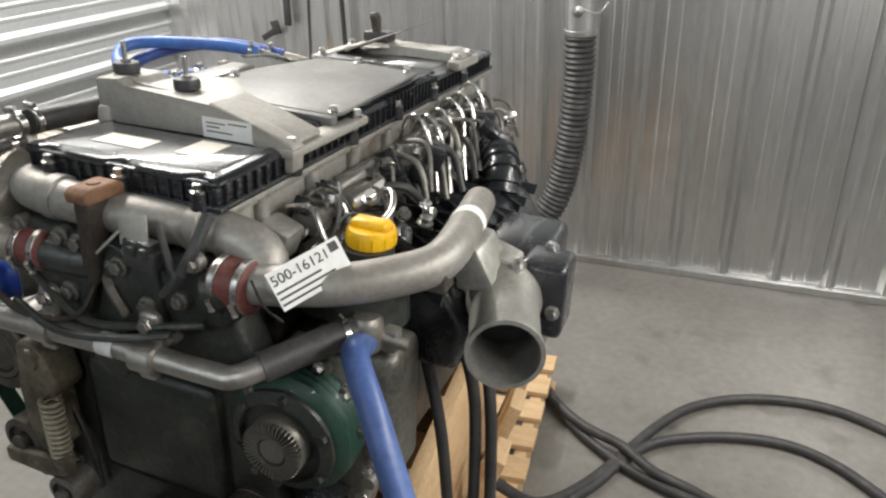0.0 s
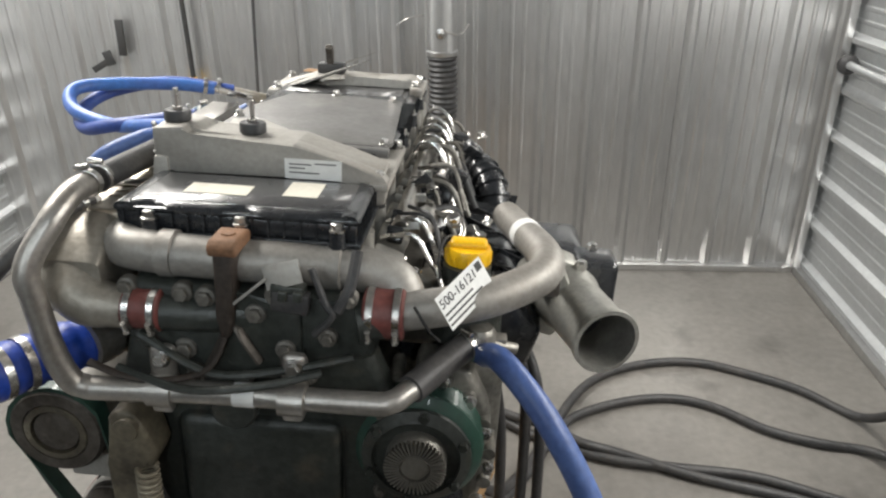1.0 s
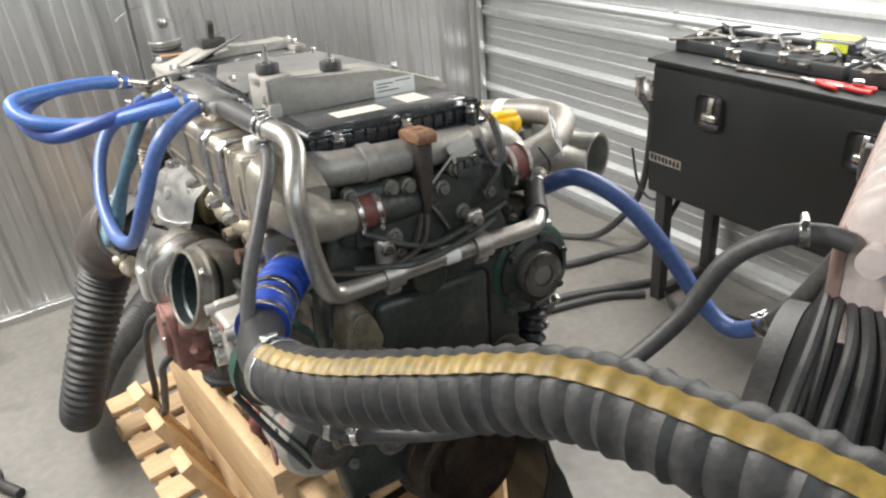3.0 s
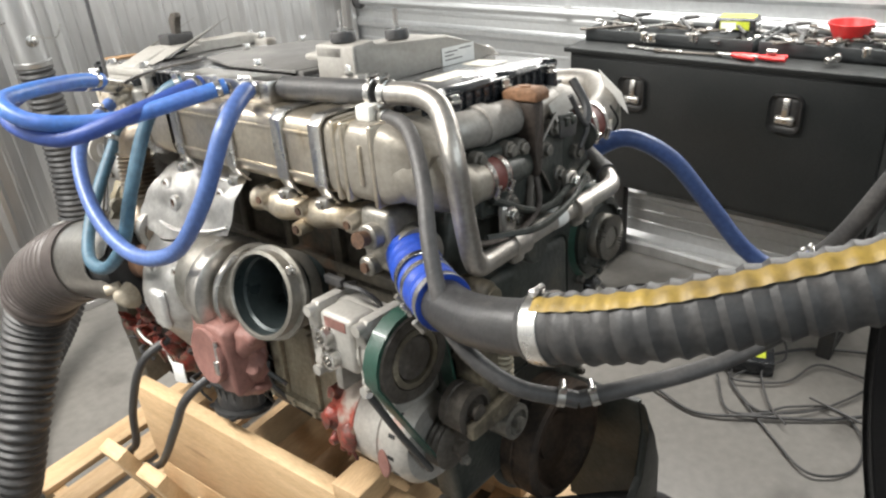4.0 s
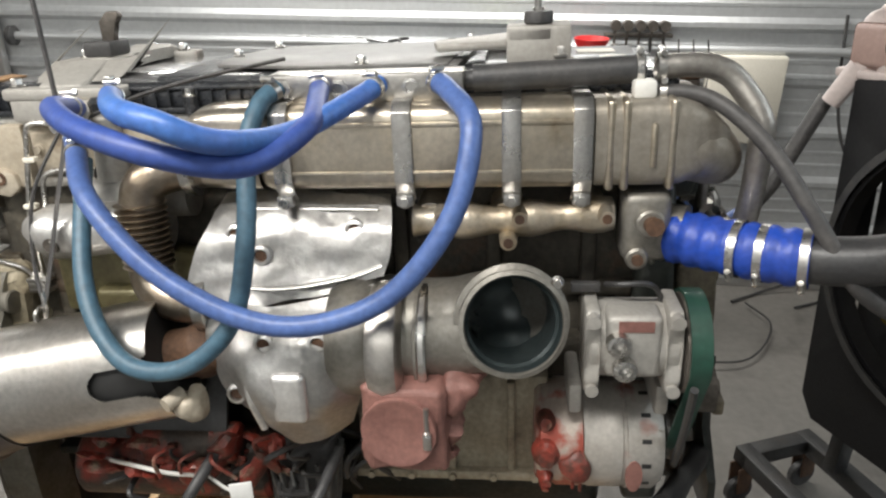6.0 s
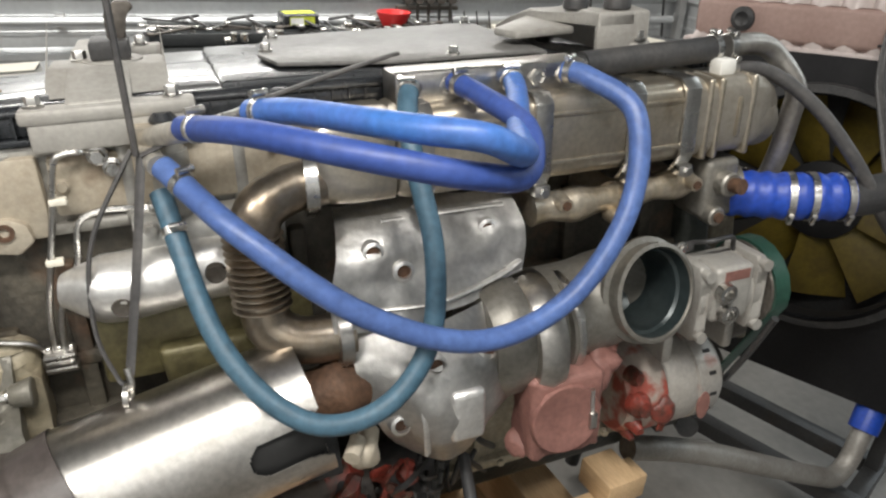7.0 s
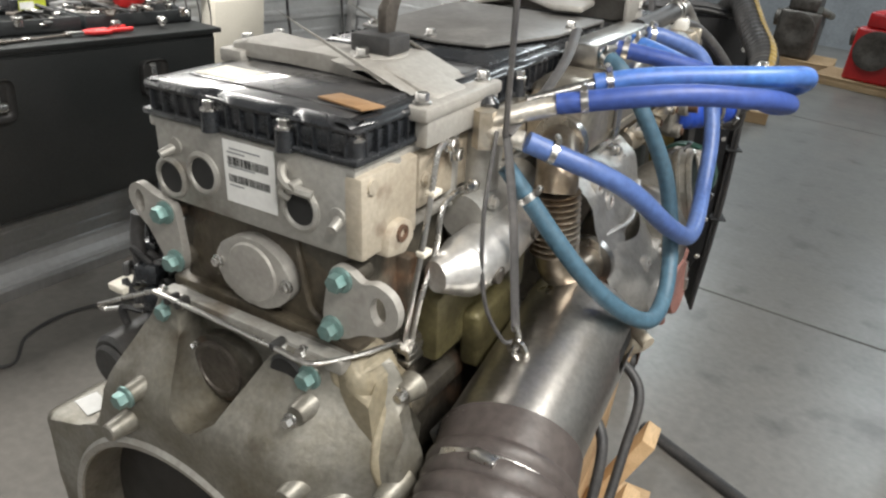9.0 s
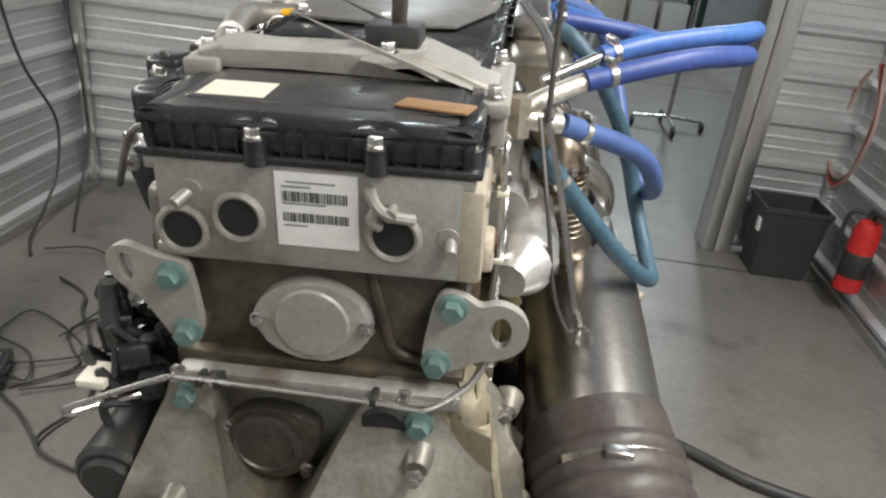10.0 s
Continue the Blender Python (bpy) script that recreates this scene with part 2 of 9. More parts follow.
CHEST = mat("black_powder_coat", (0.018, 0.020, 0.020), 0.42, 0.0, (0.026, 0.027, 0.027), 3, (0.4, 0.7), 250, 0.2, 0.1, 300, 0.08, spec=0.25)
BLACKSTEEL = mat("black_painted_steel", (0.038, 0.038, 0.038), 0.45, 0.2, (0.05, 0.042, 0.035), 9, (0.5, 0.8), 120, 0.2, 0.15, 140)
SHROUD = mat("black_fan_shroud", (0.009, 0.009, 0.010), 0.55, 0, (0.016, 0.016, 0.016), 5, (0.45, 0.8), 120, 0.2, 0.12, 140, spec=0.25)
NYLON = mat("milky_pink_nylon", (0.60, 0.525, 0.50), 0.42, 0, (0.50, 0.42, 0.395), 4, (0.35, 0.75), 90, 0.08, 0.10, 40)
REDNYLON = mat("rosy_nylon_shade_tone", (0.40, 0.28, 0.245), 0.5, 0, (0.33, 0.22, 0.19), 6, (0.35, 0.75), 90, 0.08, 0.06, 120)
FANYEL = mat("yellow_fan_blade", (0.20, 0.145, 0.02), 0.5, 0, (0.10, 0.07, 0.018), 9, (0.4, 0.75), 90, 0.12, 0.1, 120)
WHITEBOX = mat("ivory_steel_cabinet", (0.66, 0.63, 0.55), 0.45, 0, (0.60, 0.57, 0.49), 4, (0.4, 0.8), 120, 0.04, 0.05, 150)
GASKET = mat("black_tape_wrap", (0.055, 0.045, 0.042), 0.45, 0, (0.09, 0.075, 0.068), 12, (0.4, 0.75), 90, 0.2, 0.25, 60)
BROWNTAG = mat("brown_card_tag", (0.30, 0.18, 0.09), 0.7, 0, (0.22, 0.12, 0.05), 18, (0.4, 0.7), 90, 0.12, 0.1, 90)
TEALBOLT = mat("zinc_teal_bolt", (0.17, 0.29, 0.275), 0.4, 0.6, (0.24, 0.33, 0.31), 40, (0.4, 0.7), 200, 0.1, 0.1, 200)
REDPLASTIC = mat("red_plastic", (0.55, 0.025, 0.025), 0.35, 0, (0.42, 0.02, 0.02), 10, (0.4, 0.7), 90, 0.08, 0.05, 90)
LIME = mat("lime_label", (0.55, 0.62, 0.05), 0.5, 0, None, 20, (0.5, 0.9), bump=0)
CEILPAINT = mat("white_ceiling_sheet", (0.72, 0.73, 0.73), 0.6, 0, (0.64, 0.65, 0.66), 2, (0.4, 0.8), 30, 0.05, 0.05, 30)
DARKWALL = mat("dim_shop_wall", (0.30, 0.31, 0.32), 0.6, 0.2, (0.22, 0.225, 0.23), 1.2, (0.4, 0.7), 20, 0.1, 0.1, 20)
GREYPLASTIC = mat("grey_bin_plastic", (0.03, 0.034, 0.036), 0.45, 0, (0.05, 0.05, 0.05), 6, (0.4, 0.8), 90, 0.1, 0.08, 90)
WHITEPLASTIC = mat("white_plastic", (0.75, 0.74, 0.70), 0.4, 0, (0.66, 0.64, 0.58), 8, (0.4, 0.8), 90, 0.05, 0.05, 90)


# ---- shape tools ----
V = Vector
TILT = Matrix(((0.99813, -0.00107, 0.06104, -0.07325), (0, 0.99985, 0.01745, -0.02094), (-0.06105, -0.01742, 0.99798, 0.00242), (0, 0, 0, 1))) @ pose(0, 0, 0, -1.8, 0, 0)  # the engine leans in its crate by this much


def bmnew():
    return bmesh.new()


def part(name, bm, material, parent=None, label="", smooth=True, at=None, stuff=False):
    me = bpy.data.meshes.new(name)
    bmesh.ops.recalc_face_normals(bm, faces=bm.faces)
    bm.to_mesh(me)
    bm.free()
    me.materials.append(material)
    if smooth:
        me.shade_smooth()
        me.set_sharp_from_angle(angle=radians(38))
    ob = new(name, me)
    if at is not None:
        ob.matrix_basis = at
    if parent:
        ob.parent = parent
    if label:
        tagged(ob, label)
    if stuff:
        tagged(ob, kind="stuff")
    return ob


def thing(name, label, category, group="", m=None, kind=""):
    ob = new(name)
    ob.empty_display_size = 0.05
    ob.matrix_basis = m if m is not None else TILT.copy()
    return tagged(ob, label, category, group, kind)


def basis(d, up=(0, 0, 1)):
    d = V(d).normalized()
    u = V(up)
    if abs(d.dot(u)) > 0.98:
        u = V((1, 0, 0))
    x = u.cross(d).normalized()
    return x, d.cross(x).normalized(), d


def ring(bm, c, x, y, r, seg, ph=0.0):
    return [bm.verts.new(V(c) + x * (r * math.cos(ph + 2 * math.pi * i / seg)) + y * (r * math.sin(ph + 2 * math.pi * i / seg))) for i in range(seg)]


def bridge(bm, a, b):
    k = len(a)
    for i in range(k):
        bm.faces.new((a[i], a[(i + 1) % k], b[(i + 1) % k], b[i]))


def lathe(bm, p, d, prof, seg=28, cap0=True, cap1=True, ph=0.0, up=(0, 0, 1)):
    """Turns a profile of (radius, height) about the axis d from p."""
    x, y, z = basis(d, up)
    last = None
    for i, (r, h) in enumerate(prof):
        rg = ring(bm, V(p) + z * h, x, y, max(r, 1e-4), seg, ph)
        if last:
            bridge(bm, last, rg)
        elif cap0:
            bm.faces.new(rg)
        last = rg
    if cap1:
        bm.faces.new(last)


def cyl(bm, a, b, r, r2=None, seg=20, caps=True, bev=0.0):
    a, b = V(a), V(b)
    L = (b - a).length
    r2 = r if r2 is None else r2
    if bev:
        lathe(bm, a, b - a, [(r - bev, 0), (r, bev), (r2, L - bev), (r2 - bev, L)], seg)
    else:
        lathe(bm, a, b - a, [(r, 0), (r2, L)], seg, caps, caps)


def spline(pts, n=8):
    P = [V(p) for p in pts]
    P = [P[0] * 2 - P[1]] + P + [P[-1] * 2 - P[-2]]
    out = []
    for i in range(1, len(P) - 2):
        a, b, c, d = P[i - 1:i + 3]
        for k in range(n):
            u = k / n
            out.append(0.5 * (2 * b + (c - a) * u + (2 * a - 5 * b + 4 * c - d) * u * u + (3 * b - a - 3 * c + d) * u ** 3))
    out.append(P[-2].copy())
    return out


def sweep(bm, pts, rad, seg=14, caps=True, flat=1.0, up=None):
    """A tube along points; rad is a radius or a function of the length run and its share."""
    pts = [V(p) for p in pts]
    total = sum((pts[i + 1] - pts[i]).length for i in range(len(pts) - 1))
    run, last = 0.0, None
    t0 = (pts[1] - pts[0]).normalized()
    x, y, _ = basis(t0, up or (0, 0, 1))
    for i, p in enumerate(pts):
        if i:
            run += (p - pts[i - 1]).length
        t = (pts[min(i + 1, len(pts) - 1)] - pts[max(i - 1, 0)]).normalized()
        x = (x - t * x.dot(t)).normalized()
        y = t.cross(x)
        r = rad(run, run / total) if callable(rad) else rad
        rg = [bm.verts.new(p + x * (r * math.cos(2 * math.pi * k / seg)) + y * (r * flat * math.sin(2 * math.pi * k / seg))) for k in range(seg)]
        if last:
            bridge(bm, last, rg)
        elif caps:
            bm.faces.new(rg)
        last = rg
    if caps:
        bm.faces.new(last)


def box(bm, lo, hi, bev=0.0, seg=2):
    lo, hi = V(lo), V(hi)
    vs = [bm.verts.new((lo.x if i & 1 == 0 else hi.x, lo.y if i & 2 == 0 else hi.y, lo.z if i & 4 == 0 else hi.z)) for i in range(8)]
    fs = [bm.faces.new([vs[j] for j in q]) for q in ((0, 2, 3, 1), (4, 5, 7, 6), (0, 1, 5, 4), (2, 6, 7, 3), (0, 4, 6, 2), (1, 3, 7, 5))]
    if bev:
        es = list({e for f in fs for e in f.edges})
        bmesh.ops.bevel(bm, geom=es, offset=bev, segments=seg, affect="EDGES", profile=0.5)
    return vs


def obox(bm, c, size, rot=(0, 0, 0), bev=0.0, seg=2):
    """A box about its middle, turned by degrees."""
    tmp = bmesh.new()
    s = V(size) / 2
    box(tmp, -s, s, bev, seg)
    tmp.transform(pose(*c, *rot))
    join(bm, tmp)


def join(bm, other):
    me = bpy.data.meshes.new("tmp")
    other.to_mesh(me)
    other.free()
    bm.from_mesh(me)
    bpy.data.meshes.remove(me)


def prism(bm, outline, axis, a, b, bev=0.0, seg=2):
    """An outline in the plane across an axis ('x', 'y' or 'z'), drawn out from a to b."""
    def at(u, v, w):
        return {"x": (w, u, v), "y": (u, w, v), "z": (u, v, w)}[axis]
    tmp = bmesh.new()
    va = [tmp.verts.new(at(u, v, a)) for u, v in outline]
    vb = [tmp.verts.new(at(u, v, b)) for u, v in outline]
    fs = [tmp.faces.new(va), tmp.faces.new(vb[::-1])]
    k = len(outline)
    for i in range(k):
        fs.append(tmp.faces.new((va[i], vb[i], vb[(i + 1) % k], va[(i + 1) % k])))
    if bev:
        bmesh.ops.bevel(tmp, geom=list(tmp.edges), offset=bev, segments=seg, affect="EDGES", profile=0.5)
    join(bm, tmp)


def bolt(bm, p, d, s=0.012, h=None, flange=True):
    """A hexagon head with its flange, s across."""
    h = h or s * 0.75
    prof = ([(s * 0.78, 0), (s * 0.78, h * 0.2)] if flange else [(s * 0.58, 0)])
    if flange:
        lathe(bm, p, d, prof + [(s * 0.6, h * 0.32)], 14)
    lathe(bm, V(p), d, [(s * 0.575, 0), (s * 0.575, h * 0.9), (s * 0.5, h)], 6)


def clamp(name, p, d, r, parent, w=0.010, screw=(0, 0, 1), mat_=None):
    """A worm-drive band with its screw housing."""
    bm = bmnew()
    d = V(d).normalized()
    p = V(p)
    lathe(bm, p - d * w / 2, d, [(r, 0), (r + 0.0013, 0.0006), (r + 0.0013, w - 0.0006), (r, w)], 24, False, False)
    s = V(screw)
    s = (s - d * s.dot(d)).normalized()
    t = d.cross(s)
    q = p + s * (r + 0.005)
    cyl(bm, q - t * 0.008, q + t * 0.008, 0.0042, seg=10)
    lathe(bm, q + t * 0.008, t, [(0.005, 0), (0.005, 0.004), (0.004, 0.005)], 6)
    return part(name, bm, mat_ or STEEL, parent, "worm-drive hose clamp of bright steel")


def hose(name, pts, r, material, label, category="hose", group="", n=8, seg=16, wob=0.0):
    t = thing(name, label, category, group)
    bm = bmnew()
    sweep(bm, spline(pts, n), (lambda s, u: r * (1 + wob * math.sin(s * 55))) if wob else r, seg)
    part("tube", bm, material, t)
    return t


def rough_up(bm, amp, freq, seed=0.0):
    """Beats a surface uneven along its normals."""
    bm.normal_update()
    mv = [(v, v.normal * (amp * noise.noise(v.co * freq + V((seed, seed * 1.7, 0))))) for v in bm.verts]
    for v, o in mv:
        v.co += o


def text(name, words, size, material, parent, m, label=""):
    cu = bpy.data.curves.new(name, "FONT")
    cu.body, cu.size, cu.extrude, cu.align_x, cu.align_y = words, size, 0.0002, "CENTER", "CENTER"
    ob = bpy.data.objects.new("tmp_text", cu)
    scene.collection.objects.link(ob)
    bpy.context.view_layer.update()
    me = bpy.data.meshes.new_from_object(ob.evaluated_get(bpy.context.evaluated_depsgraph_get()))
    bpy.data.objects.remove(ob)
    bpy.data.curves.remove(cu)
    me.materials.clear()
    me.materials.append(material)
    o = new(name, me)
    o.matrix_basis = m
    o.parent = parent
    if label:
        tagged(o, label)
    return o


def pieces(name, bm, material, parent, label="", smooth=True):
    """Links each separate lump of a bmesh as a part of its own, and gives back the first."""
    seen, first = set(), None
    bm.verts.index_update()
    bm.faces.index_update()
    bm.verts.ensure_lookup_table()
    for v0 in list(bm.verts):
        if v0.index in seen:
            continue
        lump, todo = [], [v0]
        seen.add(v0.index)
        while todo:
            v = todo.pop()
            lump.append(v)
            for e in v.link_edges:
                w = e.other_vert(v)
                if w.index not in seen:
                    seen.add(w.index)
                    todo.append(w)
        sub = bmesh.new()
        mp = {v.index: sub.verts.new(v.co) for v in lump}
        done = set()
        for v in lump:
            for f in v.link_faces:
                if f.index not in done:
                    done.add(f.index)
                    sub.faces.new([mp[w.index] for w in f.verts])
        ob = part(name, sub, material, parent, label, smooth)
        first = first or ob
    bm.free()
    return first


# ---- the test cell ----
NORTH, EAST, WEST, SOUTH, TOP = 2.203, 2.018, -2.27, -2.13, 3.3
RETURN, JAMB = -1.95, -2.50  # the west return wall and the line of the opening


def corrugated(length, run, pitch=0.2288):
    """One sheet of ribbed cladding, run metres across its ribs: (across, out) profile drawn along its length."""
    prof, x = [], 0.0
    while x < run - 0.001:
        for dx, h in ((0, 0), (0.006, 0), (0.027, 0.027), (0.047, 0.027), (0.068, 0), (0.108, 0), (0.113, 0.003), (0.125, 0.003), (0.130, 0),
                      (0.166, 0), (0.171, 0.003), (0.183, 0.003), (0.188, 0)):
            if x + dx < run:
                prof.append((x + dx, h))
        x += pitch
    prof.append((run, 0))
    bm = bmnew()
    a = [bm.verts.new((u, -h, 0)) for u, h in prof]
    b = [bm.verts.new((u, -h, length)) for u, h in prof]
    c = [bm.verts.new((u, 0.004, 0)) for u, h in prof]
    d = [bm.verts.new((u, 0.004, length)) for u, h in prof]
    for i in range(len(prof) - 1):
        bm.faces.new((a[i], a[i + 1], b[i + 1], b[i]))
        bm.faces.new((c[i], d[i], d[i + 1], c[i + 1]))
    return bm


def cladding(name, start, along, up, run, length, material, level, parent_label):
    """A clad wall of separate sheets. level: ribs lie level instead of upright."""
    root = thing(name, parent_label, "wall", m=Matrix.Identity(4), kind="structure")
    a, u = V(along), V(up)
    n = a.cross(u)
    sheet = 0.915
    first = {}
    k = 0
    total = length if level else run
    while k * sheet < total - 0.01:
        w = min(sheet, total - k * sheet)
        key = round(w, 3)
        if key not in first:
            bm = corrugated(run if level else length, w)
            me = bpy.data.meshes.new("cladding_sheet")
            bmesh.ops.recalc_face_normals(bm, faces=bm.faces)
            bm.to_mesh(me)
            bm.free()
            me.materials.append(material)
            first[key] = me
        ob = new("cladding_sheet", first[key])
        ob.parent = root
        o = V(start)
        inward = n
        if level:
            X, Z, org = u, a, o + u * (k * sheet)
        else:
            X, Z, org = a, u, o + a * (k * sheet)
        Y = Z.cross(X)
        # ribs stand out along -Y of the sheet
        if Y.dot(inward) > 0:
            if level:
                Z, org = -a, org + a * run
            else:
                X, org = -a, org + a * w
            Y = Z.cross(X)
        m = Matrix((X, Y, Z)).transposed().to_4x4()
        m.translation = org + Y * (-0.003 * (k % 2))
        ob.matrix_basis = m
        k += 1
    return root


def slab(name, lo, hi, material, label, cat):
    bm = bmnew()
    box(bm, lo, hi)
    return tagged(part(name, bm, material, smooth=False), label, cat, kind="structure")


slab("floor", (-7, -14, -0.2), (9, 5, 0), CONCRETE, "smooth grey concrete workshop floor with stains and cracks", "floor")
cladding("wall_north", (WEST - 0.14, NORTH, 0.02), (1, 0, 0), (0, 0, 1), EAST - WEST + 0.14, TOP, GALV, False, "galvanised ribbed steel wall with upright ribs")
cladding("wall_east", (EAST, NORTH, 0.02), (0, -1, 0), (0, 0, 1), NORTH - SOUTH, TOP, GALV_H, True, "galvanised ribbed steel wall with level ribs")
cladding("wall_south", (EAST, SOUTH, 0.02), (-1, 0, 0), (0, 0, 1), EAST - 0.75, TOP, GALV_H, True, "galvanised ribbed steel wall beside the opening")
cladding("wall_west", (WEST, -0.6, 0.02), (0, 1, 0), (0, 0, 1), NORTH + 0.6, TOP, GALV_H, True, "galvanised ribbed steel wall with level ribs")
slab("ceiling", (-7, -14, 4.6), (9, 5, 4.8), CEILPAINT, "white sheet ceiling of the workshop", "ceiling")
slab("wall_far_south", (-7, -14.2, 0), (9, -14, 4.6), DARKWALL, "dim far wall of the workshop", "wall")
slab("wall_far_north", (-7, 5, 0), (9, 5.2, 4.6), DARKWALL, "grey end wall of the workshop", "wall")
slab("wall_far_east", (9, -14, 0), (9.2, 5, 4.6), DARKWALL, "grey side wall of the workshop", "wall")
slab("wall_far_west", (-7.2, -14, 0), (-7, 5, 4.6), DARKWALL, "grey side wall of the workshop", "wall")


def trim(name, lo, hi, label):
    bm = bmnew()
    box(bm, lo, hi, 0.004)
    return tagged(part(name, bm, GALV), label, "trim", kind="structure")


trim("base_trim", (WEST, NORTH - 0.05, 0), (EAST, NORTH + 0.01, 0.035), "galvanised base channel along the wall")
trim("base_trim", (EAST - 0.06, SOUTH, 0), (EAST + 0.01, NORTH - 0.052, 0.045), "galvanised base channel along the wall")
trim("base_trim", (WEST - 0.01, -0.6, 0), (WEST + 0.05, NORTH - 0.052, 0.035), "galvanised base channel along the wall")
trim("corner_trim", (EAST - 0.07, NORTH - 0.07, 0.037), (EAST - 0.03, NORTH - 0.03, TOP), "galvanised folded corner trim")
trim("corner_trim", (EAST - 0.07, SOUTH + 0.03, 0.047), (EAST - 0.03, SOUTH + 0.07, TOP), "galvanised folded corner trim")
# jambs of the opening
trim("door_jamb", (-1.40, JAMB - 0.10, 0), (-1.335, JAMB + 0.09, TOP), "galvanised steel door jamb")
trim("door_jamb", (-1.49, JAMB - 0.04, 0), (-1.402, JAMB + 0.10, TOP), "galvanised steel door jamb")
trim("door_jamb", (0.70, SOUTH - 0.06, 0), (0.76, SOUTH + 0.06, TOP), "galvanised steel door jamb")
cladding("wall_west_return", (RETURN, JAMB, 0.02), (0, 1, 0), (0, 0, 1), -0.6 - JAMB, TOP, GALV_H, True, "galvanised ribbed steel wall by the opening")
cladding("wall_west_step", (RETURN, -0.6, 0.02), (-1, 0, 0), (0, 0, 1), RETURN - WEST, TOP, GALV_H, True, "galvanised ribbed steel step of the wall")
trim("base_trim", (RETURN - 0.01, JAMB, 0), (RETURN + 0.05, -0.6, 0.035), "galvanised base channel along the wall")
cladding("wall_south_west", (-1.49, JAMB + 0.02, 0.02), (-1, 0, 0), (0, 0, 1), -1.49 - RETURN, TOP, GALV_H, True, "galvanised ribbed steel return beside the opening")

# tube lights under the ceiling
def tube_light(x, y, z, power, length=2.4, turn=0):
    t = thing("ceiling_light", "long white workshop tube light under the ceiling", "ceiling light", "tube lights under the ceiling", m=pose(x, y, z, 0, 0, turn))
    bm = bmnew()
    box(bm, (-0.09, -length / 2, 0), (0.09, length / 2, 0.05), 0.01)
    part("housing", bm, CEILPAINT, t)
    for sy in (-0.8, 0.8):
        bm = bmnew()
        cyl(bm, (0, sy, 0.05), (0, sy, 4.6 - z), 0.004, seg=6)
        part("hanger", bm, STEEL, t)
    la = bpy.data.lights.new("tube_glow", "AREA")
    la.shape, la.size, la.size_y, la.energy, la.color = "RECTANGLE", 0.3, length, power, (1.0, 0.97, 0.92) if z < 4 else (0.86, 0.95, 1.0)
    lo = new("tube_glow", la)
    lo.parent = t
    lo.matrix_basis = pose(0, 0, -0.02)
    return t


for lx, ly, lz, lp, lt in LAMPS:
    tube_light(lx, ly, lz, lp, turn=lt)


# ---- the engine ----
ENG = thing("diesel_engine", "large grimy six-cylinder diesel engine on a wooden crate", "engine")


def fins(bm, lo, hi, axis, k, t):
    """k thin ribs spread along an axis in a box."""
    i = "xyz".index(axis)
    for j in range(k):
        c = lo[i] + (hi[i] - lo[i]) * (j + 0.5) / k
        a, b = list(lo), list(hi)
        a[i], b[i] = c - t / 2, c + t / 2
        box(bm, a, b)


# block, head and pan
bm = bmnew()
prism(bm, [(-0.15, 0.74), (0.15, 0.74), (0.155, 1.0), (0.15, 1.235), (-0.15, 1.235), (-0.16, 1.0)], "y", -0.44, 0.615, 0.012)
part("block", bm, BLOCK, ENG, "grimy dark brown engine block casting")
bm = bmnew()
for y in np.linspace(-0.36, 0.52, 7):
    box(bm, (-0.172, y - 0.012, 0.76), (0.168, y + 0.012, 1.20), 0.006)
box(bm, (-0.19, -0.42, 0.95), (-0.14, 0.58, 0.985), 0.008)
box(bm, (-0.175, -0.43, 1.05), (0.175, 0.60, 1.075), 0.008)
pieces("block_rib", bm, BLOCK, ENG)
bm = bmnew()
prism(bm, [(-0.21, 0.73), (-0.15, 0.72), (-0.15, 0.92), (-0.205, 0.92)], "y", -0.30, 0.02, 0.008)
for y in (-0.24, -0.14, -0.03):
    box(bm, (-0.218, y - 0.006, 0.735), (-0.2, y + 0.006, 0.915), 0.003)
box(bm, (-0.225, -0.31, 0.725), (-0.14, 0.03, 0.742), 0.004)
for y in np.linspace(-0.28, 0.0, 5):
    bolt(bm, (-0.224, y, 0.735), (-1, 0, 0), 0.012)
part("side_cover", bm, LOWBLOCK, ENG, "dusty tan side cover of the block")
bm = bmnew()
prism(bm, [(-0.16, 0.735), (0.16, 0.735), (0.14, 0.60), (-0.14, 0.60)], "y", -0.40, 0.56, 0.02, 3)
box(bm, (-0.185, -0.43, 0.722), (0.185, 0.60, 0.74), 0.004)
part("oil_pan", bm, FRONTBLK, ENG, "black oil pan in the crate")
bm = bmnew()
box(bm, (-0.158, -0.455, 1.237), (0.158, 0.6335, 1.3505), 0.008)
for y in np.linspace(-0.38, 0.56, 8):
    cyl(bm, (-0.163, y, 1.24), (-0.163, y, 1.342), 0.012, seg=12)
    cyl(bm, (0.163, y, 1.24), (0.163, y, 1.342), 0.012, seg=12)
box(bm, (-0.168, -0.46, 1.236), (0.168, 0.63, 1.252), 0.005)
box(bm, (-0.166, -0.46, 1.336), (0.166, 0.632, 1.350), 0.003)
part("cylinder_head", bm, CAST, ENG, "stained cast aluminium cylinder head")
bm = bmnew()
box(bm, (-0.176, 0.521, 1.238), (-0.150, 0.6335, 1.340), 0.005)
prism(bm, [(0.540, 1.240), (0.545, 1.262), (0.562, 1.272), (0.582, 1.270), (0.594, 1.256), (0.598, 1.232), (0.56, 1.224)], "x", -0.186, -0.160, 0.005, 2)
cyl(bm, (-0.172, 0.615, 1.326), (-0.179, 0.615, 1.326), 0.009, seg=12)
CP = part("corner_pad", bm, BEIGE, ENG, "dusty beige machined corner pad")
bm = bmnew()
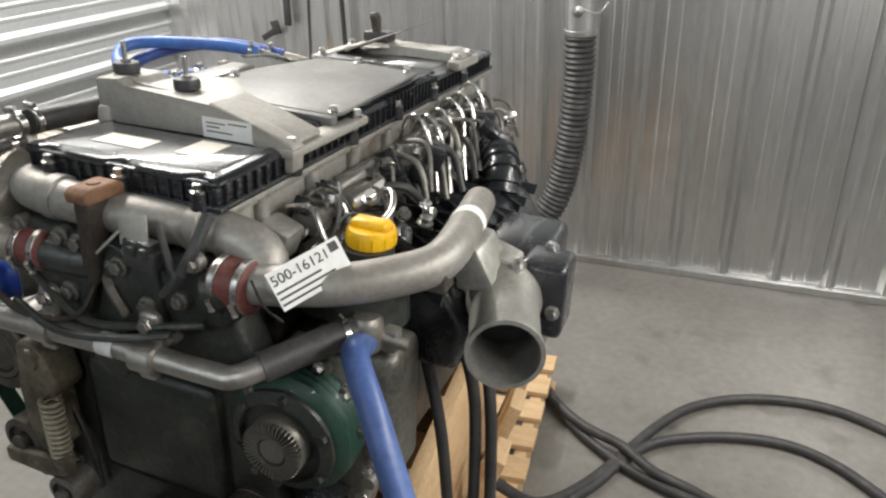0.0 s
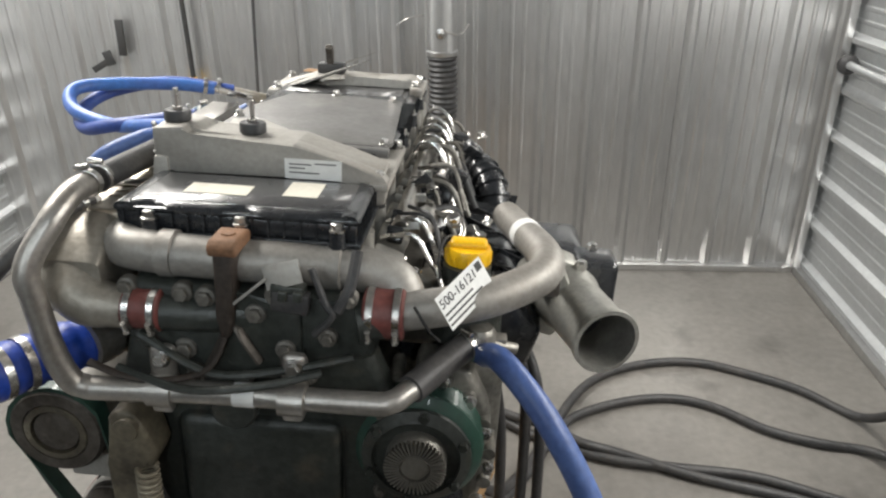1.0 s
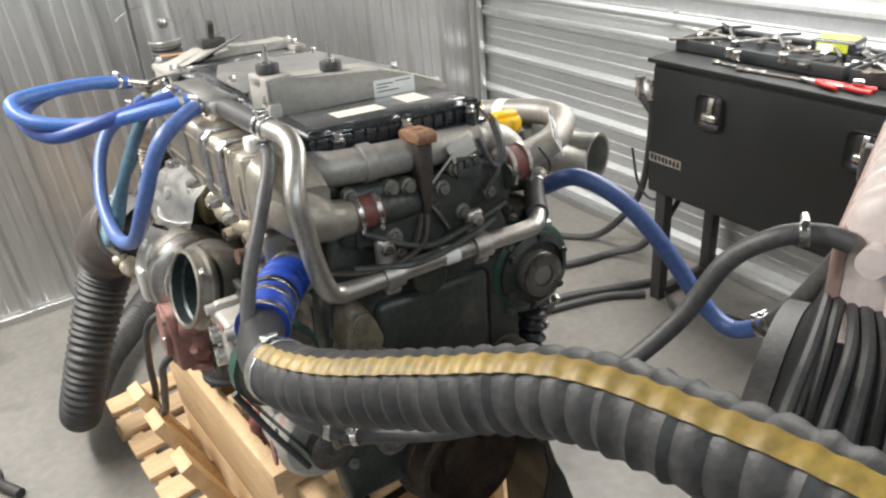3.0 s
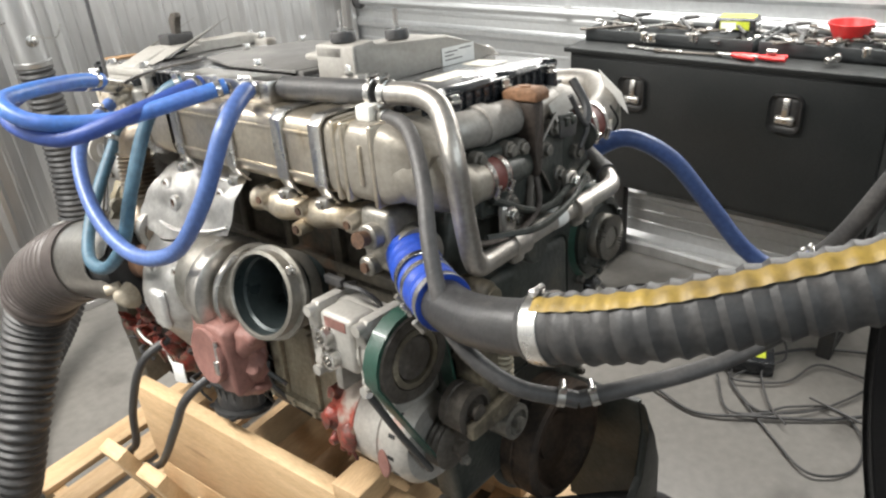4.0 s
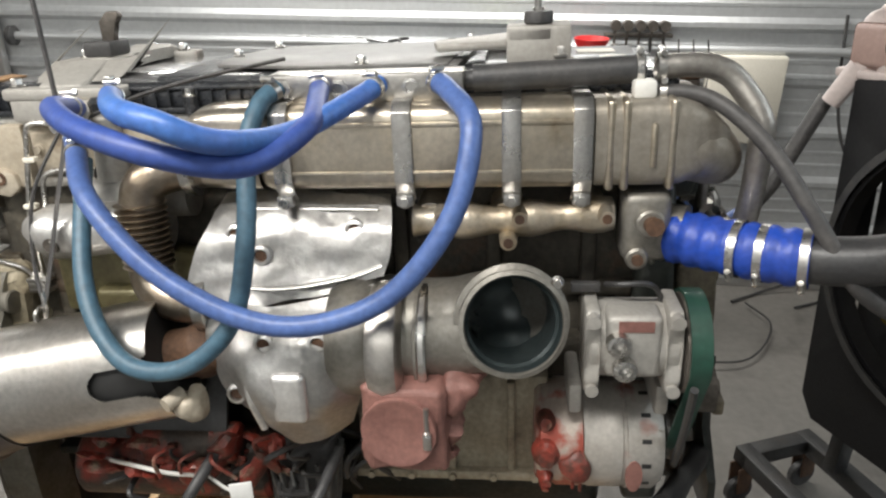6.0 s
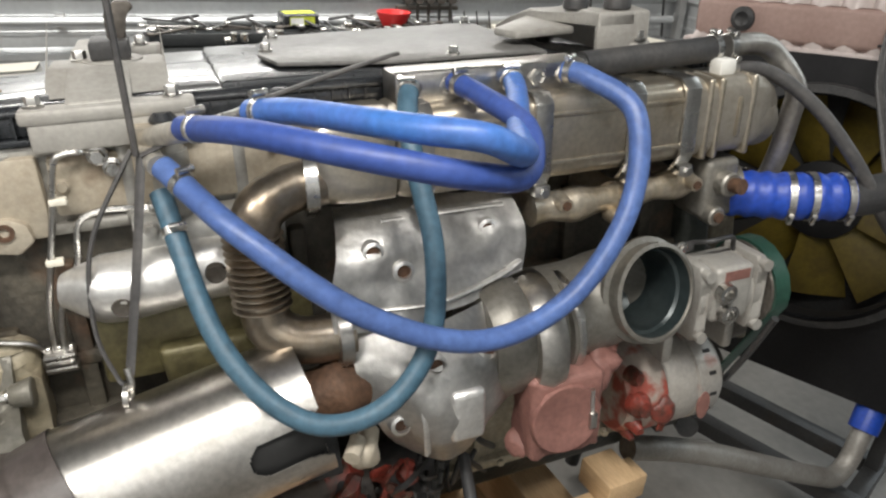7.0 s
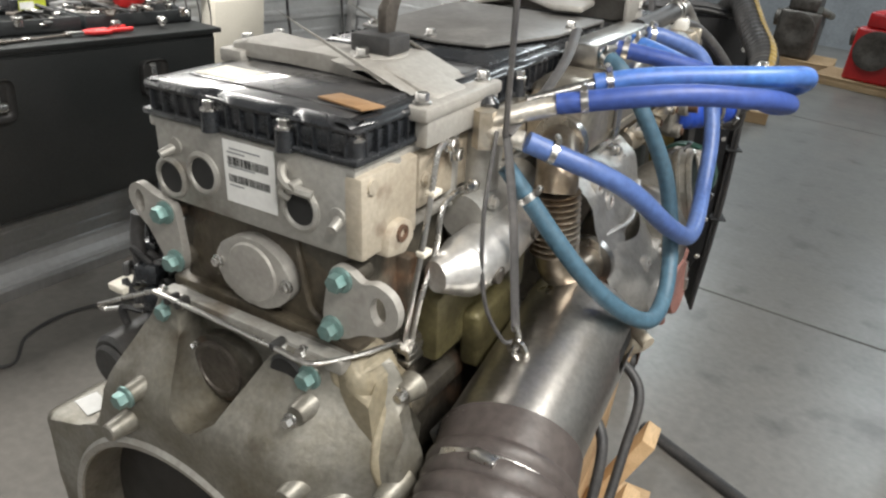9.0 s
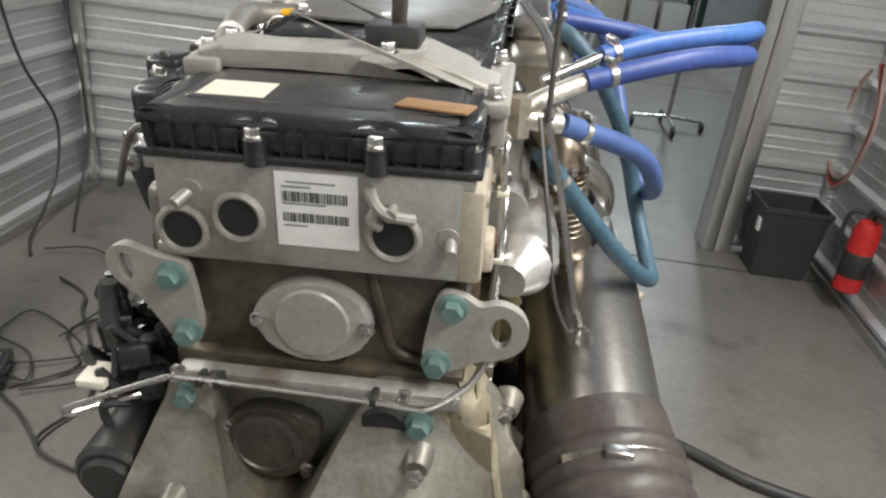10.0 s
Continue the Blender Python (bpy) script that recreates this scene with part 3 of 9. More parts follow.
lathe(bm, (-0.186, 0.570, 1.256), (-1, 0, 0), [(0.011, -0.004), (0.011, 0.003), (0.006, 0.003), (0.005, -0.002), (0.0, -0.002)], 16)
part("pad_bolt", bm, RUST, CP, "rusty plug screw")
bm = bmnew()
box(bm, (-0.172, 0.20, 1.262), (-0.156, 0.512, 1.336), 0.004)
for y, z in ((0.500, 1.300), (0.36, 1.275), (0.25, 1.32)):
    bolt(bm, (-0.172, y, z), (-1, 0, 0), 0.012, 0.008)
pieces("head_side_plate", bm, BEIGE, ENG, "dusty beige side plate of the head")

# rear face of the head
for hx, hz, hr in ((0.133, 1.272, 0.021), (0.072, 1.291, 0.021), (-0.087, 1.284, 0.021)):
    bm = bmnew()
    lathe(bm, (hx, 0.618, hz), (0, 1, 0), [(hr + 0.009, 0.010), (hr + 0.008, 0.018), (hr + 0.004, 0.0205), (hr + 0.001, 0.0195), (hr, 0.016)], 24, False, False)
    hp = part("core_plug_boss", bm, CAST, ENG)
    bm = bmnew()
    cyl(bm, (hx, 0.630, hz), (hx, 0.6342, hz), hr + 0.001, seg=24)
    part("core_plug", bm, INK, hp, "dark recessed core plug")
bm = bmnew()
for s, (x0, z0) in enumerate(((0.118, 1.318), (-0.142, 1.288))):
    cyl(bm, (x0, 0.62, z0), (x0 + (0.012 if s == 0 else -0.004), 0.650, z0 - 0.010), 0.008, 0.006, 12)
    cyl(bm, (x0, 0.62, z0), (x0, 0.636, z0), 0.014, 0.011, 14)
sweep(bm, spline([(-0.062, 0.632, 1.335), (-0.072, 0.645, 1.322), (-0.085, 0.643, 1.312), (-0.108, 0.636, 1.306)], 5), 0.006, 8)
sweep(bm, spline([(-0.072, 0.640, 1.318), (-0.066, 0.642, 1.304), (-0.074, 0.636, 1.296)], 5), 0.006, 8)
cyl(bm, (-0.085, 0.625, 1.315), (-0.085, 0.648, 1.313), 0.007, seg=12)
pieces("casting_boss", bm, CAST, ENG)
bm = bmnew()
box(bm, (-0.052, 0.6345, 1.266), (0.031, 0.6355, 1.346))
rear_label = part("barcode_label", bm, PAPER, ENG, "white paper barcode label on the head", False)
random.seed(3)
for zt, zh in ((1.326, 0.011), (1.303, 0.010)):
    bm = bmnew()
    x = 0.024
    while x > -0.042:
        w = random.choice((0.0006, 0.001, 0.0016))
        box(bm, (x - w, 0.6356, zt - zh), (x, 0.6359, zt))
        x -= w + random.choice((0.0006, 0.001, 0.0014))
    part("barcode", bm, INK, rear_label, "black printed barcode stripes", False, stuff=True)
bm = bmnew()
for zt, xa, xb in ((1.330, 0.024, -0.005), (1.312, 0.024, -0.020), (1.288, 0.024, 0.0), (1.335, 0.02, -0.03)):
    box(bm, (xb, 0.6356, zt), (xa, 0.6359, zt + 0.0018))
pieces("print_line", bm, DARKWALL, rear_label, "", False)

# rear of the block: oval cover, lifting lugs
bm = bmnew()
out = []
for i in range(40):
    a = 2 * math.pi * i / 40
    ex = 0.066 * math.cos(a)
    lim = 0.050 * math.sqrt(max(0, 1 - (abs(ex) / 0.066) ** 1.7))
    out.append((0.002 + ex, 1.171 + math.copysign(lim, math.sin(a)) if abs(math.sin(a)) > 1e-6 else 1.171))
prism(bm, out, "y", 0.612, 0.634, 0.003)
lathe(bm, (0.002, 0.633, 1.171), (0, 1, 0), [(0.043, 0), (0.040, 0.004), (0.0, 0.005)], 28)
oc = part("oval_cover", bm, BRACKET, ENG, "light grey oval blanking cover")
for sx in (-0.058, 0.062):
    bm = bmnew()
    bolt(bm, (sx, 0.634, 1.171), (0, 1, 0), 0.012, 0.009)
    part("bolt", bm, STEEL, oc)


def lug(sx, bolts, outline, hole):
    bm = bmnew()
    k = 72
    for _ in range(2):
        q_ = []
        for i in range(len(outline)):
            p, q = V(outline[i]), V(outline[(i + 1) % len(outline)])
            q_ += [tuple(p.lerp(q, 0.22)), tuple(p.lerp(q, 0.78))]
        outline = q_
    ho = [(hole[0] + hole[2] * math.cos(2 * math.pi * i / k), hole[1] + hole[3] * math.sin(2 * math.pi * i / k)) for i in range(k)]
    # plate with a through hole: a bridged ring of outline and hole points
    c = V((hole[0], hole[1]))
    og = []
    n = len(outline)
    for i in range(k):
        a = 2 * math.pi * i / k
        d = V((math.cos(a), math.sin(a)))
        best = None
        for j in range(n):
            p, q = V(outline[j]), V(outline[(j + 1) % n])
            e = q - p
            den = d.x * e.y - d.y * e.x
            if abs(den) < 1e-9:
                continue
            w = p - c
            t_, u_ = (w.x * e.y - w.y * e.x) / den, (w.x * d.y - w.y * d.x) / den
            if t_ > 0 and -1e-6 <= u_ <= 1 + 1e-6 and (best is None or t_ > best):
                best = t_
        og.append(tuple(c + d * best))
    ya, yb = 0.628, 0.640
    R = [[bm.verts.new((u, y, v)) for u, v in loop] for loop, y in ((ho, ya), (ho, yb), (og, yb), (og, ya))]
    for a_, b_ in ((0, 1), (1, 2), (2, 3), (3, 0)):
        bridge(bm, R[a_], R[b_])
    lg = part("lifting_lug", bm, BRACKET, ENG, "grey steel lifting lug plate with an oval hole")
    for x, z in bolts:
        bm = bmnew()
        bolt(bm, (x, 0.640, z), (0, 1, 0), 0.021, 0.018)
        part("lug_bolt", bm, TEALBOLT, lg, "teal zinc flange bolt")
    bm = bmnew()
    for x, z in bolts:
        cyl(bm, (x, 0.60, z), (x, 0.628, z), 0.016, seg=16)
    pieces("spacer", bm, BLOCK, lg)


lug(1, ((0.149, 1.220), (0.140, 1.150)), [(0.122, 1.140), (0.150, 1.128), (0.168, 1.150), (0.186, 1.185), (0.215, 1.206), (0.224, 1.226), (0.218, 1.244), (0.200, 1.252), (0.178, 1.244), (0.158, 1.238), (0.138, 1.238), (0.130, 1.226)], (0.200, 1.224, 0.009, 0.017))
lug(-1, ((-0.150, 1.213), (-0.135, 1.142)), [(-0.118, 1.150), (-0.124, 1.128), (-0.150, 1.128), (-0.175, 1.146), (-0.205, 1.152), (-0.226, 1.166), (-0.232, 1.190), (-0.222, 1.212), (-0.198, 1.222), (-0.178, 1.214), (-0.165, 1.226), (-0.140, 1.230), (-0.130, 1.216)], (-0.202, 1.186, 0.011, 0.019))
bm = bmnew()
prism(bm, [(0.09, 1.085), (-0.13, 1.085), (-0.15, 1.12), (-0.11, 1.20), (-0.06, 1.235), (0.07, 1.235), (0.13, 1.20), (0.15, 1.10)], "y", 0.60, 0.616, 0.006)
sweep(bm, spline([(-0.06, 0.615, 1.232), (-0.072, 0.62, 1.19), (-0.085, 0.62, 1.14), (-0.12, 0.62, 1.125)], 5), 0.006, 8)
box(bm, (-0.165, 0.59, 1.085), (0.165, 0.632, 1.118), 0.006)
part("rear_plate", bm, STAINREAR, ENG, "dark stained rear plate of the block")

# flywheel housing: a flat-faced casting with a pocket, cut by the round bore
BC, BR = (0.085, 0.64), 0.250


def leaned(y, z, x=0.0):
    f = min(1.0, max(0.0, (z - 0.965) / 0.125))
    g = min(1.0, max(0.0, (-x - 0.115) / 0.12))
    return y - 0.070 * f * f * (3 - 2 * f) - 0.080 * g * g * (3 - 2 * g)


def lean(bm):
    for v in bm.verts:
        v.co.y = max(0.60, leaned(v.co.y, v.co.z, v.co.x))


arc = [(BC[0] + BR * math.cos(radians(a)), BC[1] + BR * math.sin(radians(a))) for a in range(-20, 201, 5)]
face = [(-0.15, 1.108), (-0.066, 1.110), (-0.048, 1.075), (-0.028, 1.036), (-0.008, 0.995), (0.012, 0.962), (0.032, 0.950), (0.058, 0.950), (0.080, 0.968), (0.097, 1.01), (0.104, 1.06), (0.106, 1.106), (0.158, 1.106),
        (0.172, 1.06), (0.180, 1.00), (0.196, 0.955), (0.224, 0.925), (0.252, 0.890), (0.270, 0.856), (0.292, 0.842), (0.385, 0.842), (0.402, 0.826), (0.395, 0.70), (0.385, 0.53)]
face += arc + [(-0.25, 0.53), (-0.258, 0.70), (-0.256, 0.86), (-0.250, 0.93), (-0.246, 0.96), (-0.237, 0.985), (-0.226, 1.01), (-0.222, 1.035), (-0.216, 1.062), (-0.204, 1.085), (-0.185, 1.100), (-0.168, 1.106)]
bm = bmnew()
prism(bm, face, "y", 0.63, 0.742, 0.014, 4)
bmesh.ops.triangulate(bm, faces=[f for f in bm.faces if len(f.verts) > 4])
bmesh.ops.bisect_plane(bm, geom=list(bm.verts) + list(bm.edges) + list(bm.faces), plane_co=(0, 0, 0.965), plane_no=(0, 0, 1))
for q in range(1, 6):
    bmesh.ops.bisect_plane(bm, geom=list(bm.verts) + list(bm.edges) + list(bm.faces), plane_co=(0, 0, 0.965 + 0.025 * q), plane_no=(0, 0, 1))
for q in range(7):
    bmesh.ops.bisect_plane(bm, geom=list(bm.verts) + list(bm.edges) + list(bm.faces), plane_co=(-0.115 - 0.02 * q, 0, 0), plane_no=(1, 0, 0))
lean(bm)
FH = part("flywheel_housing", bm, CAST_DIRTY, ENG, "large stained cast flywheel housing with a round bore")
bm = bmnew()
box(bm, (-0.10, 0.60, 0.93), (0.12, 0.638, 1.10), 0.006)
part("pocket_floor", bm, CAST_DIRTY, FH)
bm = bmnew()
box(bm, (-0.165, 0.642, 1.094), (0.150, 0.664, 1.114), 0.004)
part("housing_top", bm, CAST, FH, "machined top edge of the housing")
bm = bmnew()
lathe(bm, (BC[0], 0.740, BC[1]), (0, 1, 0), [(BR + 0.002, -0.03), (BR + 0.002, 0.006), (BR + 0.012, 0.008), (BR + 0.020, 0.0)], 72, False, False)
part("bore_rim", bm, CAST, FH, "raised rim of the bore")
bm = bmnew()
lathe(bm, (BC[0], 0.60, BC[1]), (0, 1, 0), [(0.285, 0.05), (0.26, 0.055), (0.255, 0.075), (0.19, 0.08), (0.09, 0.07), (0.08, 0.10), (0.0, 0.101)], 56)
part("flywheel", bm, INK, FH, "dark flywheel in the housing")
# tan side flank of the housing with its parting ridge
bm = bmnew()
prism(bm, [(-0.14, 1.104), (-0.168, 1.108), (-0.184, 1.100), (-0.194, 1.084), (-0.200, 1.060), (-0.204, 1.03), (-0.209, 0.99), (-0.218, 0.95), (-0.232, 0.90), (-0.245, 0.80), (-0.19, 0.8), (-0.14, 1.0)], "y", 0.572, 0.658, 0.026, 5)
rough_up(bm, 0.004, 18, 5)
part("housing_flank", bm, FLANK, FH, "tan dusty flank of the housing")
bm = bmnew()
sweep(bm, spline([(-0.145, 0.737, 1.098), (-0.152, 0.740, 1.078), (-0.168, 0.740, 1.066), (-0.188, 0.740, 1.058), (-0.202, 0.740, 1.040), (-0.208, 0.741, 1.01), (-0.216, 0.741, 0.975), (-0.226, 0.740, 0.94)], 7), 0.0046, 12)
lean(bm)
part("parting_ridge", bm, FLANK, FH)
# flat black disc on the face, painted as the shade of a recess
bm = bmnew()
lathe(bm, (-0.085, leaned(0.739, 1.072), 1.072), (0, 1, 0), [(0.028, 0), (0.024, 0.004), (0.0, 0.0035)], 24)
part("dark_recess", bm, INK, FH, "black disc painting a recess's shade beside a bolt")
for (x, z, y0, l) in ((-0.123, 1.083, 0.68, 0.062), (0.137, 1.085, 0.67, 0.066), (0.137, 0.990, 0.71, 0.050), (-0.216, 1.054, 0.72, 0.018), (-0.236, 0.945, 0.72, 0.045), (-0.140, 0.955, 0.715, 0.045), (-0.178, 0.925, 0.715, 0.060), (0.155, 0.935, 0.72, 0.060), (-0.125, 1.045, 0.72, 0.035)):
    bm = bmnew()
    y0 = leaned(y0, z, x)
    cyl(bm, (x, y0 - 0.01, z), (x, y0 + l, z), 0.020, 0.0135, 20, bev=0.002)
    part("housing_boss", bm, CAST_DIRTY, FH)
bm = bmnew()
out2 = []
for i in range(36):
    a = 2 * math.pi * i / 36
    ex, ez = 0.060 * math.cos(a), 0.052 * math.sin(a)
    c, s = math.cos(radians(28)), math.sin(radians(28))
    f = 1 + 0.20 * abs(math.cos(a)) ** 10
    out2.append((0.058 + (ex * c + ez * s) * f, 1.012 + (-ex * -s * -1 + ez * c) * f))
prism(bm, out2, "y", 0.636, 0.658, 0.004)
tw = part("timing_cover", bm, BLOCK, ENG, "dark oval inspection cover")
bm = bmnew()
lathe(bm, (0.058, 0.657, 1.012), (0, 1, 0), [(0.043, 0), (0.043, 0.006), (0.036, 0.007), (0.034, 0.004), (0.0, 0.004)], 28)
part("cover_disc", bm, DARKSTEEL, tw)
for x, z in ((0.104, 1.035), (0.009, 0.981)):
    bm = bmnew()
    bolt(bm, (x, 0.658, z), (0, 1, 0), 0.012, 0.01)
    part("bolt", bm, STEEL, tw)
for x, y, z in ((-0.123, 0.742, 1.083), (0.137, 0.736, 1.085), (0.137, 0.760, 0.990)):
    bm = bmnew()
    bolt(bm, (x, leaned(y, z, x), z), (0, 1, 0), 0.021, 0.018)
    part("housing_bolt", bm, TEALBOLT, ENG, "teal zinc flange bolt")
for x, y, z in ((0.148, 0.660, 1.108), (0.105, 0.660, 1.106), (-0.105, 0.660, 1.106), (-0.075, 0.660, 1.104), (-0.216, leaned(0.738, 1.054, -0.216), 1.054), (-0.236, leaned(0.765, 0.945, -0.236), 0.945), (-0.125, 0.712, 1.045)):
    bm = bmnew()
    bolt(bm, (x, y, z), (0, 1, 0), 0.013, 0.012)
    part("small_bolt", bm, STEEL, ENG)
bm = bmnew()
obox(bm, (0.342, 0.690, 0.8435), (0.050, 0.036, 0.001), (0, 0, -12))
part("foot_label", bm, PAPER, FH, "small blank white sticker", False)
bm = bmnew()
cyl(bm, (0.225, 0.60, 0.98), (0.225, 0.710, 0.98), 0.046, seg=28, bev=0.006)
cyl(bm, (0.225, 0.70, 0.98), (0.225, 0.718, 0.98), 0.034, seg=24, bev=0.004)
cyl(bm, (0.23, 0.3, 1.03), (0.23, 0.60, 1.03), 0.045, seg=24, bev=0.008)
pieces("starter", bm, BLACKSTEEL, ENG, "starter motor beside the housing")
bm = bmnew()
sweep(bm, spline([(0.20, 0.652, 1.062), (0.25, 0.660, 1.046), (0.286, 0.668, 1.034), (0.293, 0.672, 1.042), (0.27, 0.674, 1.055), (0.21, 0.675, 1.085), (0.15, 0.680, 1.115), (0.13, 0.682, 1.119), (0.03, 0.683, 1.118), (-0.076, 0.683, 1.114), (-0.11, 0.682, 1.110), (-0.138, 0.680, 1.113), (-0.172, 0.642, 1.116), (-0.186, 0.600, 1.112), (-0.186, 0.575, 1.104), (-0.180, 0.560, 1.085)], 6), 0.0036, 8)
pieces("steel_line", bm, STEEL, ENG, "thin bent steel line across the housing")
bm = bmnew()
for x, z in ((0.115, 1.100), (0.095, 1.100), (-0.075, 1.100)):
    box(bm, (x - 0.004, 0.664, z + 0.009), (x + 0.004, 0.687, z + 0.020), 0.002)
pieces("line_clip", bm, BLACKSTEEL, ENG)

# dark plugs and looms by the starter
random.seed(17)
bm = bmnew()
for k in range(22):
    p0 = V((0.19 + 0.08 * random.random(), 0.56 + 0.09 * random.random(), 1.04 + 0.08 * random.random()))
    p1 = p0 + V((-0.05 + 0.09 * random.random(), -0.08 + 0.10 * random.random(), -0.06 + 0.08 * random.random()))
    sweep(bm, spline([p0, (p0 + p1) / 2 + V((0.01, 0.02 * random.random(), 0.03)), p1], 5), 0.004 + 0.003 * random.random(), 6)
part("wiring_loom", bm, RUBBER, ENG, "tangle of black wires by the starter", stuff=True)
for c, s_ in (((0.215, 0.63, 1.105), (0.035, 0.04, 0.03)), ((0.245, 0.60, 1.125), (0.03, 0.045, 0.025)), ((0.19, 0.645, 1.075), (0.03, 0.03, 0.035))):
    bm = bmnew()
    obox(bm, c, s_, (10, 0, 25), 0.005)
    part("plug", bm, PLASTIC, ENG, "black wiring plug")
bm = bmnew()
sweep(bm, spline([(0.238, 0.62, 1.19), (0.242, 0.625, 1.15), (0.236, 0.63, 1.11)], 5), 0.010, 12)
part("stub_hose", bm, GREYHOSE, ENG, "short upright grey hose")


# ---- valve cover and top brackets ----
bm = bmnew()
box(bm, (-0.156, -0.466, 1.345), (0.156, 0.638, 1.392), 0.010, 3)
VC = part("valve_cover", bm, DUSTPLASTIC, ENG, "dusty black plastic valve cover")
bm = bmnew()
box(bm, (-0.148, -0.455, 1.38), (0.148, -0.335, 1.399), 0.006)
box(bm, (-0.148, 0.27, 1.38), (0.148, 0.63, 1.398), 0.006)
box(bm, (-0.140, 0.30, 1.39), (0.135, 0.60, 1.401), 0.004)
pieces("cover_panel", bm, DUSTPLASTIC, VC)
bm = bmnew()
box(bm, (-0.172, -0.478, 1.344), (0.172, 0.650, 1.354), 0.003)
for y0, y1 in ((-0.478, -0.462), (0.634, 0.650)):
    box(bm, (-0.166, y0 + 0.004, 1.383), (0.166, y1 - 0.004, 1.391), 0.0035)
for x0, x1 in ((-0.172, -0.154), (0.154, 0.172)):
    box(bm, (x0 + 0.004, -0.472, 1.383), (x1 - 0.004, 0.644, 1.391), 0.0035)
part("cover_flange", bm, PLASTIC, VC)
bm = bmnew()
box(bm, (-0.1635, -0.4715, 1.3545), (0.1635, 0.6435, 1.382), 0.003)
part("cover_wall", bm, PLASTIC, VC)
bm = bmnew()
fins(bm, (-0.165, -0.476, 1.352), (0.165, -0.462, 1.384), "x", 15, 0.0025)
fins(bm, (-0.165, 0.634, 1.352), (0.165, 0.648, 1.384), "x", 15, 0.0025)
fins(bm, (-0.170, -0.47, 1.352), (-0.154, 0.64, 1.384), "y", 50, 0.0025)
fins(bm, (0.154, -0.47, 1.352), (0.170, 0.64, 1.384), "y", 50, 0.0025)
part("cover_rib", bm, PLASTIC, VC, "", False, stuff=True)
cover_bolts = [(-0.118, -0.476), (0.008, -0.476), (0.138, -0.476), (0.048, 0.648), (-0.070, 0.648), (-0.158, 0.632)]
cover_bolts += [(s * 0.168, y) for s in (-1, 1) for y in (-0.30, -0.12, 0.06, 0.24, 0.42)]
rim = []
for i in range(400):
    f = i / 400 * 4
    side, u = int(f), f - int(f)
    x0, x1, y0, y1 = -0.165, 0.165, -0.472, 0.645
    rim.append(((x0 + (x1 - x0) * u, y0), (x1, y0 + (y1 - y0) * u), (x1 - (x1 - x0) * u, y1), (x0, y1 - (y1 - y0) * u))[side])
bm = bmnew()
rows = []
for z, grow in ((1.380, -0.004), (1.384, 0.002), (1.389, 0.003), (1.394, 0.0), (1.397, -0.006), (1.397, -0.02)):
    row = []
    for x, y in rim:
        near = min((x - bx) ** 2 + (y - by) ** 2 for bx, by in cover_bolts)
        grow_ = grow - 0.013 * math.exp(-near / 0.00032)
        d = V((1 if x > 0 else -1, 0)) if 0.164 < abs(x) else V((0, 1 if y > 0 else -1))
        row.append(bm.verts.new((x + d.x * grow_, y + d.y * grow_, z)))
    rows.append(row)
for a_, b_ in zip(rows[:-1], rows[1:]):
    bridge(bm, a_, b_)
part("cover_rim", bm, PLASTIC, VC, "glossy black scalloped rim")
for x, y in cover_bolts:
    bm = bmnew()
    lathe(bm, (x, y, 1.344), (0, 0, 1), [(0.0125, 0), (0.0125, 0.006), (0.0115, 0.012), (0.0115, 0.030)], 16)
    ps = part("bolt_post", bm, PLASTIC, VC)
    bm = bmnew()
    lathe(bm, (x, y, 1.374), (0, 0, 1), [(0.0115, 0), (0.0115, 0.003), (0.009, 0.004)], 16)
    lathe(bm, (x, y, 1.377), (0, 0, 1), [(0.0085, 0), (0.0085, 0.009), (0.007, 0.0105)], 6)
    part("cover_bolt", bm, STEEL, ps)
for x0, x1, y0, y1, mt_ in ((-0.090, 0.000, -0.425, -0.383, CREAMPAPER), (0.048, 0.098, -0.415, -0.352, CREAMPAPER), (0.055, 0.125, 0.535, 0.595, CREAMPAPER)):
    bm = bmnew()
    z = 1.4012 if y0 > 0 else 1.3995
    box(bm, (x0, y0, z), (x1, y1, z + 0.0006))
    part("cover_sticker", bm, mt_, VC, "blank cream sticker", False)
bm = bmnew()
obox(bm, (-0.118, 0.585, 1.403), (0.075, 0.038, 0.003), (2, 0, -12), 0.001)
part("brown_tag", bm, BROWNTAG, VC, "grease-stained brown card tag")

for ob in [VC] + list(VC.children) + [c for o_ in VC.children for c in o_.children]:
    for v in ob.data.vertices:
        if v.co.z < 1.397:
            v.co.z = 1.397 - (1.397 - v.co.z) * 0.86
        if v.co.y > 0.5:
            v.co.y -= 0.014 * min(1.0, (v.co.y - 0.5) / 0.12)

# mid shield plate, sloping over the cover
bm = bmnew()
pl = [(-0.155, -0.150), (0.165, -0.175), (0.172, -0.150), (0.150, 0.20), (-0.02, 0.235), (-0.10, 0.22), (-0.150, 0.06)]
prism(bm, pl, "z", 1.408, 1.414, 0.002)
prism(bm, [(-0.150, -0.165), (0.170, -0.190), (0.170, -0.170), (-0.150, -0.145)], "z", 1.396, 1.412, 0.003)
SH = part("sound_shield", bm, SHIELDTOP, ENG, "dusty flat grey shield plate over the cover")
for x, y in ((0.160, -0.165), (-0.140, -0.02), (0.13, 0.19), (0.0, 0.22)):
    bm = bmnew()
    bolt(bm, (x, y, 1.414), (0, 0, 1), 0.013, 0.012)
    part("bolt", bm, STEEL, SH)
bm = bmnew()
box(bm, (-0.150, -0.20, 1.385), (0.150, 0.30, 1.404), 0.006)
fins(bm, (0.150, 0.02, 1.36), (0.172, 0.26, 1.400), "y", 14, 0.003)
